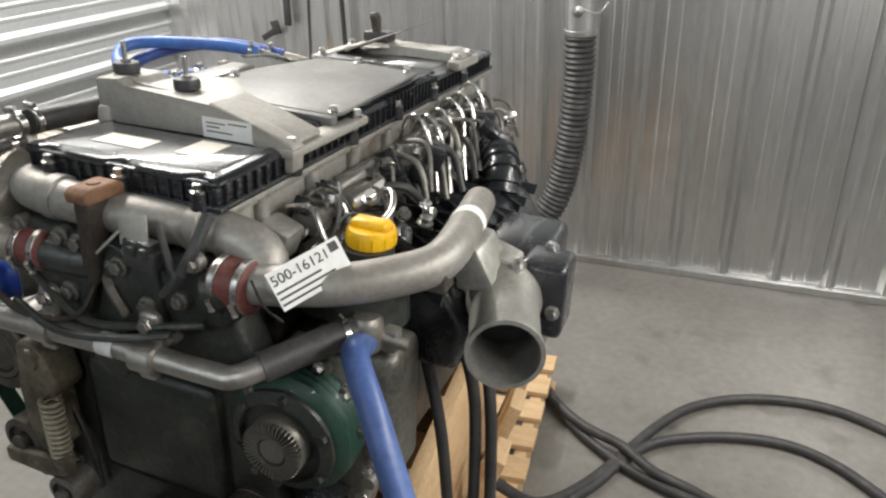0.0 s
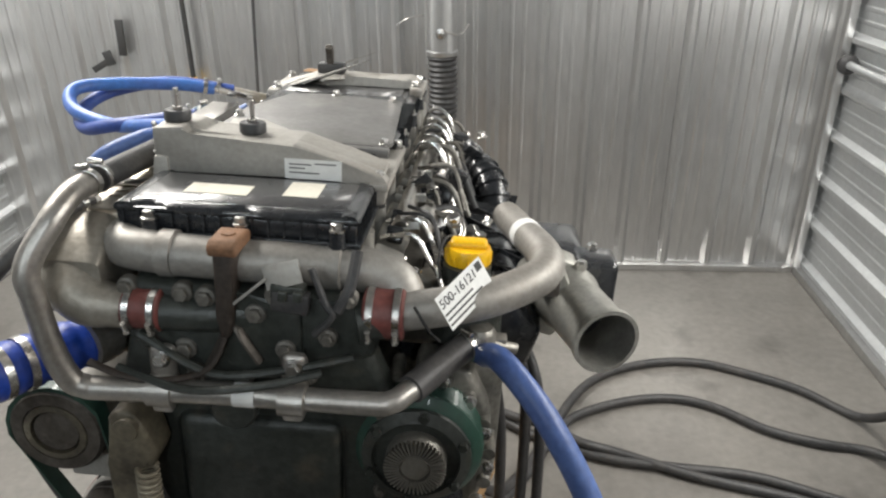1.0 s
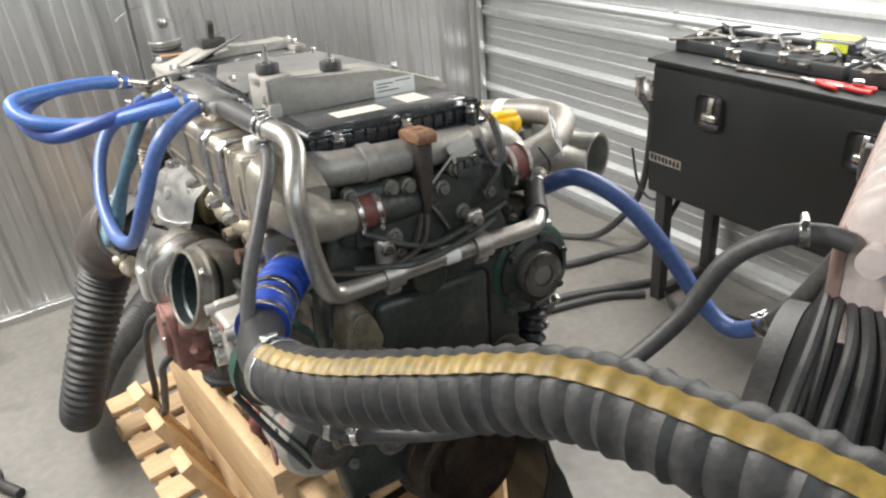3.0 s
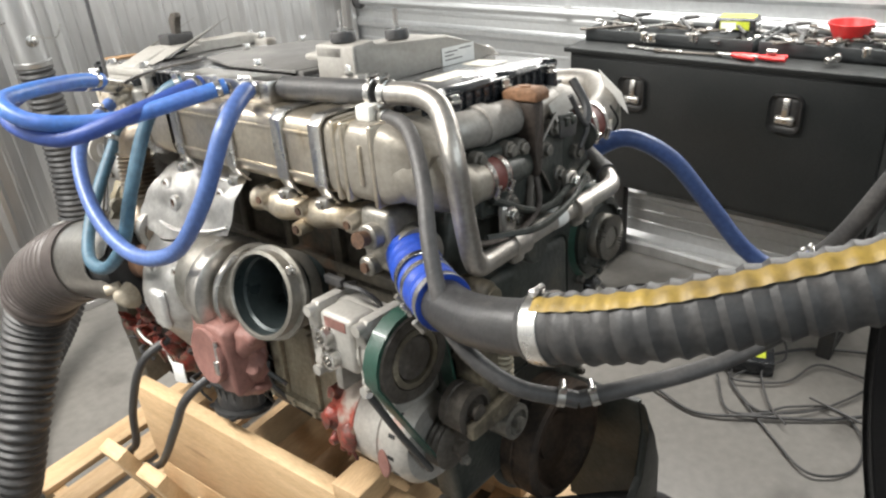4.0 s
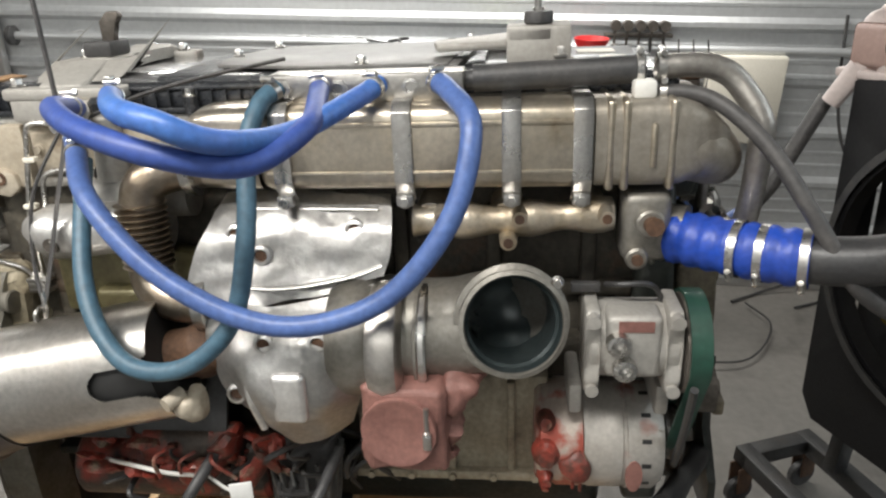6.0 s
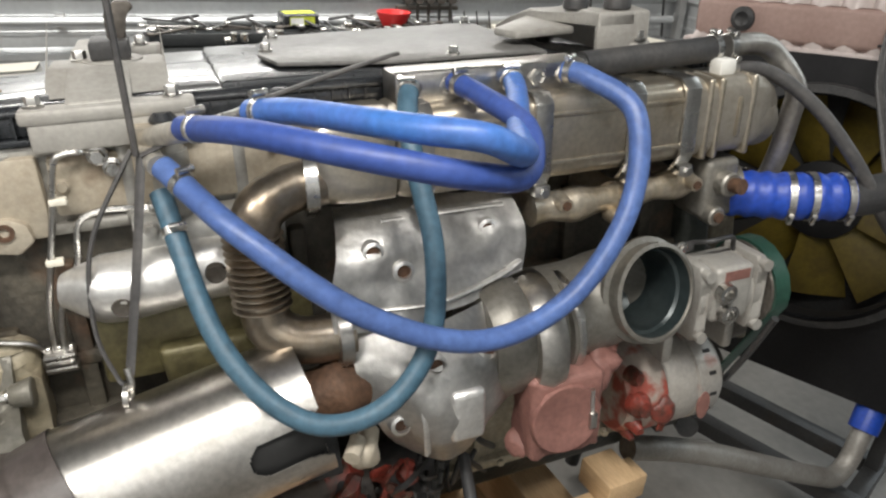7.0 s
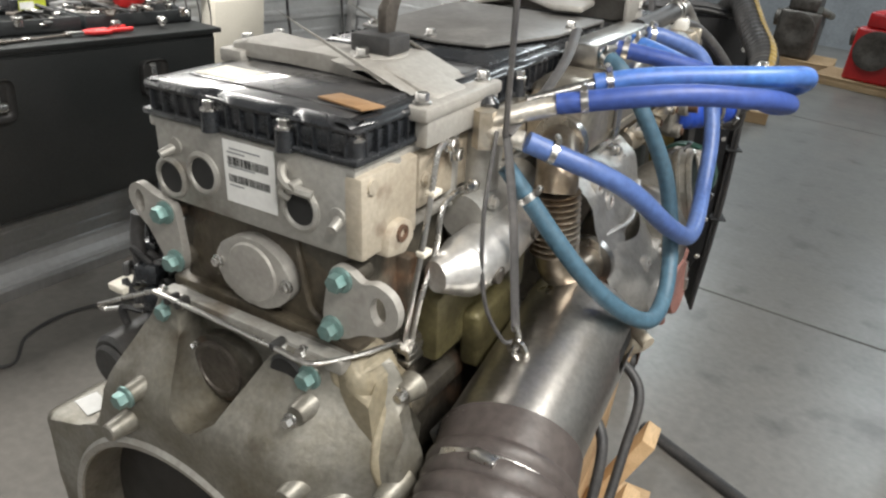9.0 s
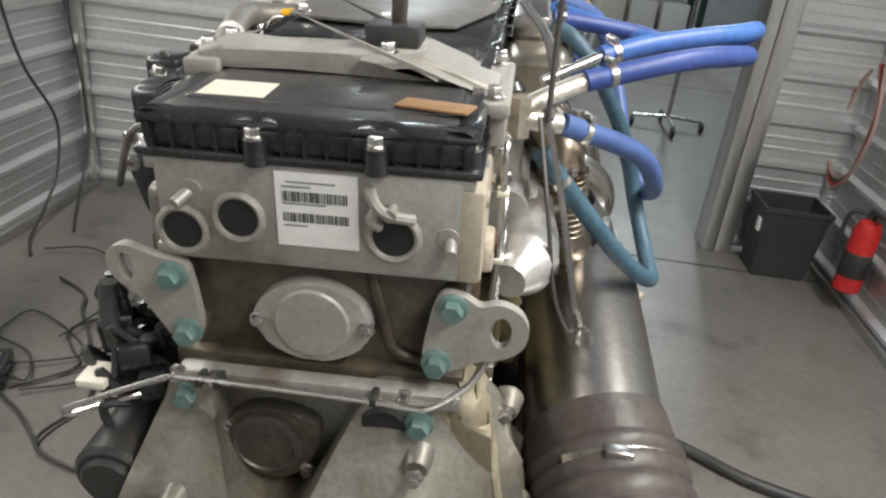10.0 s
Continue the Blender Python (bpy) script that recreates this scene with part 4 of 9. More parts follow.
part("cover_centre", bm, PLASTIC, VC)

# front mount beam
bm = bmnew()
prism(bm, [(-0.170, 1.392), (-0.172, 1.462), (-0.125, 1.466), (-0.118, 1.452), (0.045, 1.450), (0.115, 1.428), (0.178, 1.408), (0.186, 1.398), (0.182, 1.362), (0.168, 1.360), (0.150, 1.392), (0.10, 1.398)], "y", -0.325, -0.295, 0.004)
prism(bm, [(-0.172, 1.440), (-0.172, 1.463), (-0.118, 1.463), (-0.105, 1.451), (0.045, 1.449), (0.115, 1.427), (0.178, 1.407), (0.178, 1.398), (0.11, 1.415), (0.04, 1.436)], "y", -0.30, -0.235, 0.004)
prism(bm, [(-0.172, 1.392), (-0.172, 1.46), (-0.162, 1.46), (-0.162, 1.392)], "y", -0.325, -0.235, 0.003)
prism(bm, [(0.02, -0.24), (0.06, -0.24), (-0.06, -0.12), (-0.115, -0.13), (-0.10, -0.24)], "z", 1.424, 1.436, 0.004)
prism(bm, [(0.150, -0.33), (0.188, -0.33), (0.190, -0.10), (0.170, -0.09), (0.155, -0.20)], "z", 1.384, 1.398, 0.004)
prism(bm, [(-0.185, 1.345), (-0.150, 1.345), (-0.150, 1.42), (-0.172, 1.42)], "y", -0.33, -0.29, 0.005)
FB = part("front_mount_beam", bm, BRACKET, ENG, "grey cast front mount beam over the cover")
bm = bmnew()
box(bm, (0.029, -0.3265, 1.397), (0.116, -0.3255, 1.428))
sk = part("beam_sticker", bm, PAPER, FB, "white printed sticker on the beam", False)
bm = bmnew()
for i, (a_, b_) in enumerate(((0.036, 0.07), (0.036, 0.06), (0.036, 0.082), (0.075, 0.108))):
    z = (1.419, 1.413, 1.406, 1.421)[i]
    box(bm, (a_, -0.3268, z), (b_, -0.3264, z + 0.0018))
pieces("print_line", bm, INK, sk, "", False)


def mount(x, y, z, studded=True):
    bm = bmnew()
    lathe(bm, (x, y, z), (0, 0, 1), [(0.018, 0), (0.0205, 0.002), (0.0205, 0.014), (0.019, 0.017), (0.0, 0.017)], 24)
    mp = part("rubber_mount", bm, RUBBER, ENG, "round black rubber mount")
    if studded:
        bm = bmnew()
        cyl(bm, (x, y, z + 0.016), (x, y, z + 0.050), 0.004, seg=10)
        lathe(bm, (x, y, z + 0.017), (0, 0, 1), [(0.008, 0), (0.008, 0.005)], 6)
        part("stud", bm, STEEL, mp, "bright threaded stud")


mount(-0.149, -0.280, 1.464)
mount(-0.031, -0.281, 1.452)
for x, y, z in ((0.172, -0.31, 1.398), (0.178, -0.12, 1.398), (-0.168, -0.31, 1.42)):
    bm = bmnew()
    bolt(bm, (x, y, z), (0, 0, 1), 0.014, 0.014)
    part("beam_bolt", bm, STEEL, FB)

# rear mount beam
bm = bmnew()
prism(bm, [(0.168, 1.400), (0.170, 1.420), (0.14, 1.428), (0.06, 1.418), (0.01, 1.425), (-0.09, 1.425), (-0.125, 1.412), (-0.175, 1.398), (-0.178, 1.384), (-0.12, 1.392), (-0.06, 1.401), (0.06, 1.404), (0.13, 1.402)], "y", 0.405, 0.478, 0.006, 3)
RB = part("rear_mount_beam", bm, BRACKET, ENG, "grey cast rear mount beam over the cover")
bm = bmnew()
prism(bm, [(-0.02, 1.424), (-0.085, 1.424), (-0.135, 1.404), (-0.150, 1.398), (-0.11, 1.412), (-0.06, 1.416)], "y", 0.36, 0.50, 0.005)
box(bm, (-0.19, 0.335, 1.378), (-0.145, 0.528, 1.396), 0.005)
box(bm, (-0.187, 0.340, 1.345), (-0.168, 0.520, 1.385), 0.004)
prism(bm, [(0.15, 0.36), (0.182, 0.36), (0.182, 0.49), (0.14, 0.49)], "z", 1.392, 1.412, 0.004)
lathe(bm, (-0.049, 0.425, 1.418), (0, 0, 1), [(0.040, 0), (0.038, 0.008), (0.034, 0.010)], 24)
pieces("beam_web", bm, BRACKET, RB)
bm = bmnew()
box(bm, (-0.082, 0.40, 1.428), (-0.018, 0.448, 1.452), 0.004)
part("rubber_block", bm, RUBBER, RB, "square black rubber mount block")
bm = bmnew()
prism(bm, [(0.402, 1.45), (0.425, 1.45), (0.425, 1.482), (0.41, 1.497), (0.392, 1.497), (0.387, 1.488), (0.40, 1.48), (0.402, 1.472)], "x", -0.060, -0.045, 0.003)
part("hook_tab", bm, DARKSTEEL, RB, "dark upright steel hook tab")
for x, y, z in ((-0.172, 0.36, 1.396), (-0.172, 0.51, 1.396), (0.165, 0.45, 1.414), (-0.049, 0.462, 1.424), (0.16, 0.39, 1.412)):
    bm = bmnew()
    bolt(bm, (x, y, z), (0, 0, 1), 0.015, 0.014)
    part("beam_bolt", bm, STEEL, RB)

# coolant distribution bar with ports
bm = bmnew()
box(bm, (-0.235, -0.178, 1.372), (-0.178, 0.098, 1.412), 0.004)
box(bm, (-0.200, -0.10, 1.34), (-0.165, 0.06, 1.375), 0.004)
DB = part("coolant_manifold", bm, BRUSHED, ENG, "machined aluminium coolant manifold bar")
for y in (-0.147, -0.105, -0.060, -0.005, 0.025, 0.075):
    bm = bmnew()
    lathe(bm, (-0.235, y, 1.393), (-1, 0, 0), [(0.013, 0), (0.013, 0.004), (0.008, 0.005), (0.007, 0.001)], 6)
    part("port_plug", bm, STEEL, DB, "bright hexagon port plug")
bm = bmnew()
cyl(bm, (-0.207, -0.178, 1.396), (-0.213, -0.20, 1.398), 0.014, seg=18)
sweep(bm, [(-0.208, -0.190, 1.398), (-0.211, -0.30, 1.402), (-0.215, -0.42, 1.407)], 0.019, 18)
part("joining_hose", bm, RUBBER, DB, "black rubber joining hose")
clamp("hose_clamp", (-0.215, -0.412, 1.407), (0, -1, 0), 0.0195, DB, screw=(0, 0, 1))
clamp("hose_clamp", (-0.216, -0.440, 1.408), (0, -1, 0), 0.0185, DB, w=0.012, screw=(-0.2, 0, 1))


# ---- exhaust side ----
def softbox(bm, lo, hi, r, n=4):
    box(bm, lo, hi, r, n)


# recirculation cooler
bm = bmnew()
softbox(bm, (-0.272, -0.36, 1.255), (-0.165, 0.115, 1.374), 0.022, 4)
box(bm, (-0.2745, -0.35, 1.345), (-0.27, 0.10, 1.352), 0.002)
box(bm, (-0.2745, -0.35, 1.278), (-0.27, 0.10, 1.285), 0.002)
EC = part("gas_cooler", bm, COOLER, ENG, "long ribbed stainless gas cooler")
bm = bmnew()
seg = []
for k in range(9):
    u = k / 8
    y = -0.352 - 0.18 * u
    s = 1.0 - 0.72 * max(0, (u - 0.55) / 0.45) ** 2.2
    seg.append((y, s))
last = None
for y, s in seg:
    vs = []
    for i in range(32):
        a = 2 * math.pi * i / 32
        c_, s_ = math.cos(a), math.sin(a)
        e = 0.42
        vs.append(bm.verts.new((-0.2185 + math.copysign(abs(c_) ** e, c_) * 0.0535 * (0.6 + 0.4 * s) + 0.02 * (1 - s), y, 1.3145 + math.copysign(abs(s_) ** e, s_) * 0.0595 * s)))
    if last:
        bridge(bm, last, vs)
    last = vs
bm.faces.new(last)
part("cooler_nose", bm, NOSE, EC, "domed end of the cooler")
bm = bmnew()
for y in (-0.372, -0.392, -0.452):
    tmp = bmnew()
    box(tmp, (-0.2738, y - 0.0055, 1.2535), (-0.164, y + 0.0055, 1.3755), 0.005, 3)
    join(bm, tmp)
box(bm, (-0.276, -0.432, 1.285), (-0.268, -0.424, 1.345), 0.003)
pieces("cooler_bead", bm, COOLER, EC)
bm = bmnew()
last = None
for y, s in ((0.112, 1.0), (0.16, 1.0), (0.195, 0.95), (0.21, 0.8)):
    vs = []
    for i in range(32):
        a = 2 * math.pi * i / 32
        c_, s_ = math.cos(a), math.sin(a)
        vs.append(bm.verts.new((-0.2185 + math.copysign(abs(c_) ** 0.42, c_) * 0.0535 * s, y, 1.3145 + math.copysign(abs(s_) ** 0.42, s_) * 0.0595 * s)))
    if last:
        bridge(bm, last, vs)
    last = vs
bm.faces.new(last)
part("cooler_tail", bm, COOLER, EC, "rear end cap of the cooler")
for y in (0.075, -0.095, -0.242, -0.336):
    bm = bmnew()
    w = 0.013
    pts = [(-0.168, 1.379), (-0.262, 1.379), (-0.2775, 1.366), (-0.2785, 1.27), (-0.268, 1.250), (-0.255, 1.238)]
    prof = pts + [(x + (0.004 if i > 1 else 0.0), z - (0.0035 if i < 3 else -0.0005)) for i, (x, z) in reversed(list(enumerate(pts)))]
    prism(bm, prof, "y", y - w, y + w, 0.001)
    box(bm, (-0.282, y - 0.012, 1.236), (-0.262, y + 0.012, 1.253), 0.003)
    st = part("cooler_strap", bm, STEEL, EC, "steel strap round the cooler")
    bm = bmnew()
    bolt(bm, (-0.281, y, 1.244), (-1, 0, 0), 0.013, 0.008)
    part("strap_bolt", bm, STEEL, st)
bm = bmnew()
cyl(bm, (-0.225, -0.418, 1.370), (-0.235, -0.418, 1.39), 0.012, seg=14)
box(bm, (-0.250, -0.432, 1.372), (-0.222, -0.402, 1.396), 0.005)
part("bleed_fitting", bm, WHITEPLASTIC, EC, "cream plastic bleed fitting")

# exhaust manifold
bm = bmnew()
pts = [(-0.225, -0.385, 1.206), (-0.23, -0.30, 1.203), (-0.235, -0.20, 1.20), (-0.235, -0.10, 1.20)]
sweep(bm, spline(pts, 6), lambda s, u: 0.024 + 0.004 * math.sin(u * 19), 18)
for y in (-0.355, -0.235, -0.125):
    cyl(bm, (-0.16, y, 1.205), (-0.235, y, 1.203), 0.026, 0.024, 18)
    cyl(bm, (-0.235, y - 0.018, 1.215), (-0.268, y - 0.018, 1.212), 0.013, 0.011, 14)
cyl(bm, (-0.240, -0.237, 1.178), (-0.266, -0.237, 1.176), 0.014, 0.012, 14)
EM = pieces("exhaust_manifold", bm, MANI, ENG, "bronzed cast exhaust manifold")
bm = bmnew()
for y, z in ((-0.373, 1.212), (-0.253, 1.212), (-0.143, 1.212), (-0.237, 1.176)):
    cyl(bm, (-0.262, y, z), (-0.2705, y, z), 0.007, seg=14)
pieces("bolt_recess", bm, RUST, EM, "dark bolt recesses")
bm = bmnew()
sweep(bm, spline([(-0.215, 0.29, 1.190), (-0.222, 0.38, 1.186), (-0.222, 0.46, 1.180), (-0.205, 0.520, 1.180)], 8), lambda s, u: 0.042 * (1 - 0.5 * max(0, u - 0.8) / 0.2), 22)
rough_up(bm, 0.004, 22, 2)
ES = part("manifold_end_shield", bm, FOIL, ENG, "crinkled silver heat shield on the manifold end")
bm = bmnew()
for y, z in ((0.345, 1.195), (0.455, 1.172)):
    lathe(bm, (-0.258, y, z), (-1, 0, 0), [(0.014, 0), (0.012, 0.008), (0.006, 0.006)], 16)
pieces("shield_hole", bm, DARKSTEEL, ES)


# stamped heat shields
def shield(name, grid, seed, label):
    """A stamped sheet over rows of (x, y, z) knots, smoothed and beaten."""
    rows = [spline(r, 6) for r in grid]
    cols = [spline([r[i] for r in rows], 6) for i in range(len(rows[0]))]
    bm = bmnew()
    vv = [[bm.verts.new(p + V((0.010 * noise.noise(p * 16 + V((seed, 0, 0))) + 0.004 * noise.noise(p * 45 + V((0, seed, 0))), 0, 0.003 * noise.noise(p * 20)))) for p in c] for c in cols]
    for i in range(len(vv) - 1):
        for j in range(len(vv[0]) - 1):
            bm.faces.new((vv[i][j], vv[i + 1][j], vv[i + 1][j + 1], vv[i][j + 1]))
    bmesh.ops.solidify(bm, geom=list(bm.faces), thickness=0.0025)
    return part(name, bm, FOIL, ENG, label)


S1 = shield("upper_heat_shield", [
    [(-0.215, 0.185, 1.240), (-0.225, 0.10, 1.246), (-0.225, 0.0, 1.240), (-0.228, -0.066, 1.238)],
    [(-0.285, 0.200, 1.200), (-0.275, 0.10, 1.203), (-0.268, 0.005, 1.200), (-0.270, -0.072, 1.205)],
    [(-0.315, 0.218, 1.150), (-0.305, 0.12, 1.153), (-0.287, 0.03, 1.160), (-0.284, -0.070, 1.168)],
    [(-0.325, 0.218, 1.112), (-0.330, 0.13, 1.105), (-0.318, 0.04, 1.115), (-0.296, -0.060, 1.136)]], 4.0, "silver stamped upper heat shield")
S2 = shield("lower_heat_shield", [
    [(-0.30, 0.200, 1.108), (-0.335, 0.12, 1.112), (-0.330, 0.03, 1.116), (-0.300, -0.048, 1.130)],
    [(-0.345, 0.195, 1.045), (-0.385, 0.115, 1.045), (-0.380, 0.03, 1.048), (-0.340, -0.042, 1.055)],
    [(-0.355, 0.175, 0.98), (-0.392, 0.105, 0.972), (-0.385, 0.04, 0.968), (-0.350, -0.028, 0.985)],
    [(-0.31, 0.140, 0.905), (-0.345, 0.095, 0.890), (-0.34, 0.045, 0.888), (-0.31, 0.000, 0.900)]], 9.0, "silver stamped lower heat shield")
for sh_, holes in ((S1, ((-0.296, 0.115, 1.168), (-0.268, -0.018, 1.196), (-0.285, 0.152, 1.196))), (S2, ((-0.372, 0.10, 1.066), (-0.368, 0.024, 1.066), (-0.372, 0.150, 0.985)))):
    for hx, hy, hz in holes:
        bm = bmnew()
        lathe(bm, (hx + 0.012, hy, hz), (-1, 0, 0.15), [(0.016, 0), (0.0145, 0.014), (0.010, 0.016), (0.009, 0.011)], 18, False, False)
        ho = part("shield_dimple", bm, FOIL, sh_)
        bm = bmnew()
        cyl(bm, (hx + 0.0, hy, hz), (hx - 0.0005, hy, hz), 0.0095, seg=16)
        part("hole", bm, RUST, ho, "dark bolt hole")
bm = bmnew()
box(bm, (-0.402, 0.040, 0.955), (-0.383, 0.090, 1.035), 0.010, 3)
part("shield_pad", bm, FOIL, S2)
for pts_, sh_ in (([(-0.306, 0.17, 1.128), (-0.322, 0.08, 1.130), (-0.306, -0.01, 1.140), (-0.291, -0.058, 1.152)], S1), ([(-0.250, 0.13, 1.226), (-0.247, 0.05, 1.224), (-0.246, -0.05, 1.222)], S1), ([(-0.385, 0.125, 1.03), (-0.392, 0.122, 0.99), (-0.375, 0.115, 0.93)], S2)):
    bm = bmnew()
    sweep(bm, spline(pts_, 8), 0.0055, 10, flat=0.5)
    part("stamped_bead", bm, FOIL, sh_)

# turbocharger
bm = bmnew()
lathe(bm, (-0.30, 0.02, 1.045), (0, -1, 0), [(0.05, 0), (0.080, 0.006), (0.088, 0.028), (0.088, 0.05), (0.082, 0.072), (0.066, 0.095), (0.064, 0.125), (0.074, 0.127), (0.074, 0.138), (0.064, 0.14), (0.06, 0.16)], 40)
TC = part("turbocharger", bm, TURBO, ENG, "large cast turbocharger with an open inlet")
bm = bmnew()
lathe(bm, (-0.305, -0.035, 1.040), (0, -1, 0), [(0.06, 0), (0.088, 0.010), (0.096, 0.030), (0.092, 0.050), (0.078, 0.056)], 40)
part("compressor_scroll", bm, BRUSHED, TC, "ribbed light alloy scroll")
bm = bmnew()
lathe(bm, (-0.30, -0.112, 1.045), (0, -1, 0), [(0.076, 0), (0.079, 0.003), (0.079, 0.010), (0.076, 0.013)], 40)
part("band_clamp", bm, STEEL, TC, "bright band clamp")
bm = bmnew()
sweep(bm, spline([(-0.285, -0.10, 1.045), (-0.285, -0.16, 1.05), (-0.292, -0.205, 1.065), (-0.312, -0.232, 1.08), (-0.335, -0.243, 1.090)], 8), lambda s, u: 0.078 - 0.008 * u, 32, False)
part("inlet_elbow", bm, TURBO, TC, "cast inlet elbow")
bm = bmnew()
ax = V((-0.95, -0.12, 0.26)).normalized()
c0 = V((-0.332, -0.241, 1.088))
lathe(bm, c0, ax, [(0.074, -0.006), (0.080, 0.002), (0.080, 0.008), (0.072, 0.011), (0.071, 0.022), (0.074, 0.024), (0.074, 0.032), (0.068, 0.034), (0.066, 0.030)], 44, False, False)
part("inlet_mouth", bm, TURBO, TC, "open round inlet mouth")
# liner inside the mouth, its dark teal colour standing in for shade
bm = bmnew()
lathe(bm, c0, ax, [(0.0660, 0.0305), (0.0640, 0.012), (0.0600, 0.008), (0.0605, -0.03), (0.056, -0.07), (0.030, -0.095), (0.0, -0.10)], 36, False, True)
part("inlet_inside", bm, TEALDARK, TC, "inside of the inlet with its shade in the colour")
bm = bmnew()
bolt(bm, c0 + V((0.0, -0.062, 0.058)), (-1, 0, 0), 0.012)
bolt(bm, c0 + V((0.01, 0.03, -0.078)), (0, 0, -1), 0.010)
pieces("mouth_bolt", bm, STEEL, TC)

# pink wrapped actuator: a taped square body, its round face and crumpled corners
bm = bmnew()
box(bm, (-0.392, -0.152, 0.872), (-0.325, -0.034, 1.012), 0.012, 3)
bmesh.ops.subdivide_edges(bm, edges=list(bm.edges), cuts=3, use_grid_fill=True)
rough_up(bm, 0.009, 42, 2.0)
PK = part("actuator", bm, PINK, ENG, "turbo actuator wrapped in pink tape")
bm = bmnew()
lathe(bm, (-0.386, -0.086, 0.944), (-1, 0.04, 0.08), [(0.054, 0), (0.055, 0.008), (0.0525, 0.014), (0.050, 0.0145), (0.046, 0.013), (0.0, 0.0135)], 40)
part("taped_cap", bm, PINK, PK, "round taped cap face")
bm = bmnew()
for c, s in (((-0.350, -0.160, 0.985), (0.05, 0.060, 0.060)), ((-0.340, -0.150, 0.930), (0.05, 0.035, 0.09)), ((-0.345, -0.045, 0.880), (0.05, 0.045, 0.045)), ((-0.34, -0.13, 0.868), (0.05, 0.06, 0.035)), ((-0.335, -0.175, 1.00), (0.02, 0.07, 0.035))):
    tmp = bmnew()
    bmesh.ops.create_icosphere(tmp, subdivisions=3, radius=0.5)
    tmp.transform(Matrix.Diagonal((*s, 1)))
    rough_up(tmp, 0.016, 46, c[1] * 50)
    tmp.transform(Matrix.Translation(c))
    join(bm, tmp)
pieces("tape_fold", bm, PINK, PK, "crumpled pink tape folds")
bm = bmnew()
cyl(bm, (-0.397, -0.125, 0.985), (-0.400, -0.126, 0.925), 0.004, seg=8)
obox(bm, (-0.401, -0.126, 0.936), (0.012, 0.012, 0.026), (0, 0, 0), 0.002)
part("actuator_rod", bm, STEEL, PK)

# ribbed canister low on the block
CX0, CY0 = -0.240, 0.112
bm = bmnew()
lathe(bm, (CX0 + 0.012, CY0, 0.815), (-0.12, 0, -1), [(0.02, 0), (0.050, 0.004), (0.056, 0.012), (0.056, 0.13), (0.046, 0.16), (0.02, 0.162)], 32)
FC = part("filter_canister", bm, GREYHOSE, ENG, "dusty grey ribbed filter canister")
bm = bmnew()
for k in range(20):
    a = 2 * math.pi * k / 20
    obox(bm, (CX0 + 0.002 + 0.058 * math.cos(a), CY0 + 0.058 * math.sin(a), 0.74), (0.009, 0.005, 0.12), (0, 7, math.degrees(a)), 0.001)
part("canister_rib", bm, CANRIB, FC, stuff=True)
bm = bmnew()
lathe(bm, (CX0 - 0.004, CY0, 0.68), (-0.12, 0, -1), [(0.056, 0), (0.066, 0.004), (0.066, 0.013), (0.056, 0.018)], 32)
for k in range(5):
    a = 2 * math.pi * k / 5
    bolt(bm, (CX0 - 0.004 + 0.066 * math.cos(a), CY0 + 0.066 * math.sin(a), 0.68), (0, 0, -1), 0.013)
pieces("canister_rim", bm, BLACKSTEEL, FC)
bm = bmnew()
random.seed(11)
for k in range(12):
    p0 = V((-0.20 - 0.04 * random.random(), 0.08 - 0.10 * random.random(), 0.84 - 0.08 * random.random()))
    p1 = p0 + V((0.02 - 0.05 * random.random(), 0.06 - 0.12 * random.random(), -0.04 - 0.05 * random.random()))
    sweep(bm, spline([p0, (p0 + p1) / 2 + V((-0.02, 0.01, 0.01)), p1], 6), 0.003 + 0.0025 * random.random(), 8)
    if k % 2:
        obox(bm, p1, (0.018, 0.022, 0.014), (20 * random.random(), 0, 90 * random.random()), 0.003)
part("tangled_line", bm, BLACKSTEEL, ENG, "tangle of small dark lines and plugs", stuff=True)

# exhaust pipe and crossover elbow
bm = bmnew()
E0, E1 = V((-0.316, 0.20, 1.030)), V((-0.332, 0.50, 0.972))
ax = (E1 - E0).normalized()
gx, gy, gz = basis(ax)
NA, NH = 240, 120
vv = []
for i in range(NH + 1):
    h = 0.056 + 0.304 * i / NH
    vv.append([bm.verts.new(E0 + ax * h + (gx * math.cos(2 * math.pi * j / NA) + gy * math.sin(2 * math.pi * j / NA)) * 0.0895) for j in range(NA)])
west = math.atan2(V((-1, 0, 0.14)).dot(gy), V((-1, 0, 0.14)).dot(gx))
for i in range(NH):
    h = 0.056 + 0.304 * (i + 0.5) / NH
    for j in range(NA):
        a = (2 * math.pi * (j + 0.5) / NA - west + math.pi) % (2 * math.pi) - math.pi
        # rounded slot in from the front edge, with flared corners
        half = 0.023 + 0.012 * max(0.0, 1 - (h - 0.056) / 0.032) ** 2
        end = 0.150
        if h > end - 0.023:
            half = math.sqrt(max(0.0, 0.023 ** 2 - (h - end + 0.023) ** 2))
        if abs(a) * 0.0895 < half:
            continue
        j2 = (j + 1) % NA
        bm.faces.new((vv[i][j], vv[i + 1][j], vv[i + 1][j2], vv[i][j2]))
loose = [v for v in bm.verts if not v.link_faces]
bmesh.ops.delete(bm, geom=loose, context="VERTS")
bmesh.ops.solidify(bm, geom=list(bm.faces), thickness=0.002)
XP = part("exhaust_outlet", bm, BRUSHED, ENG, "wide brushed stainless exhaust sleeve with a slot")
bm = bmnew()
lathe(bm, E0 + ax * 0.060, ax, [(0.0, 0), (0.083, 0.002), (0.083, 0.20)], 40, False, False)
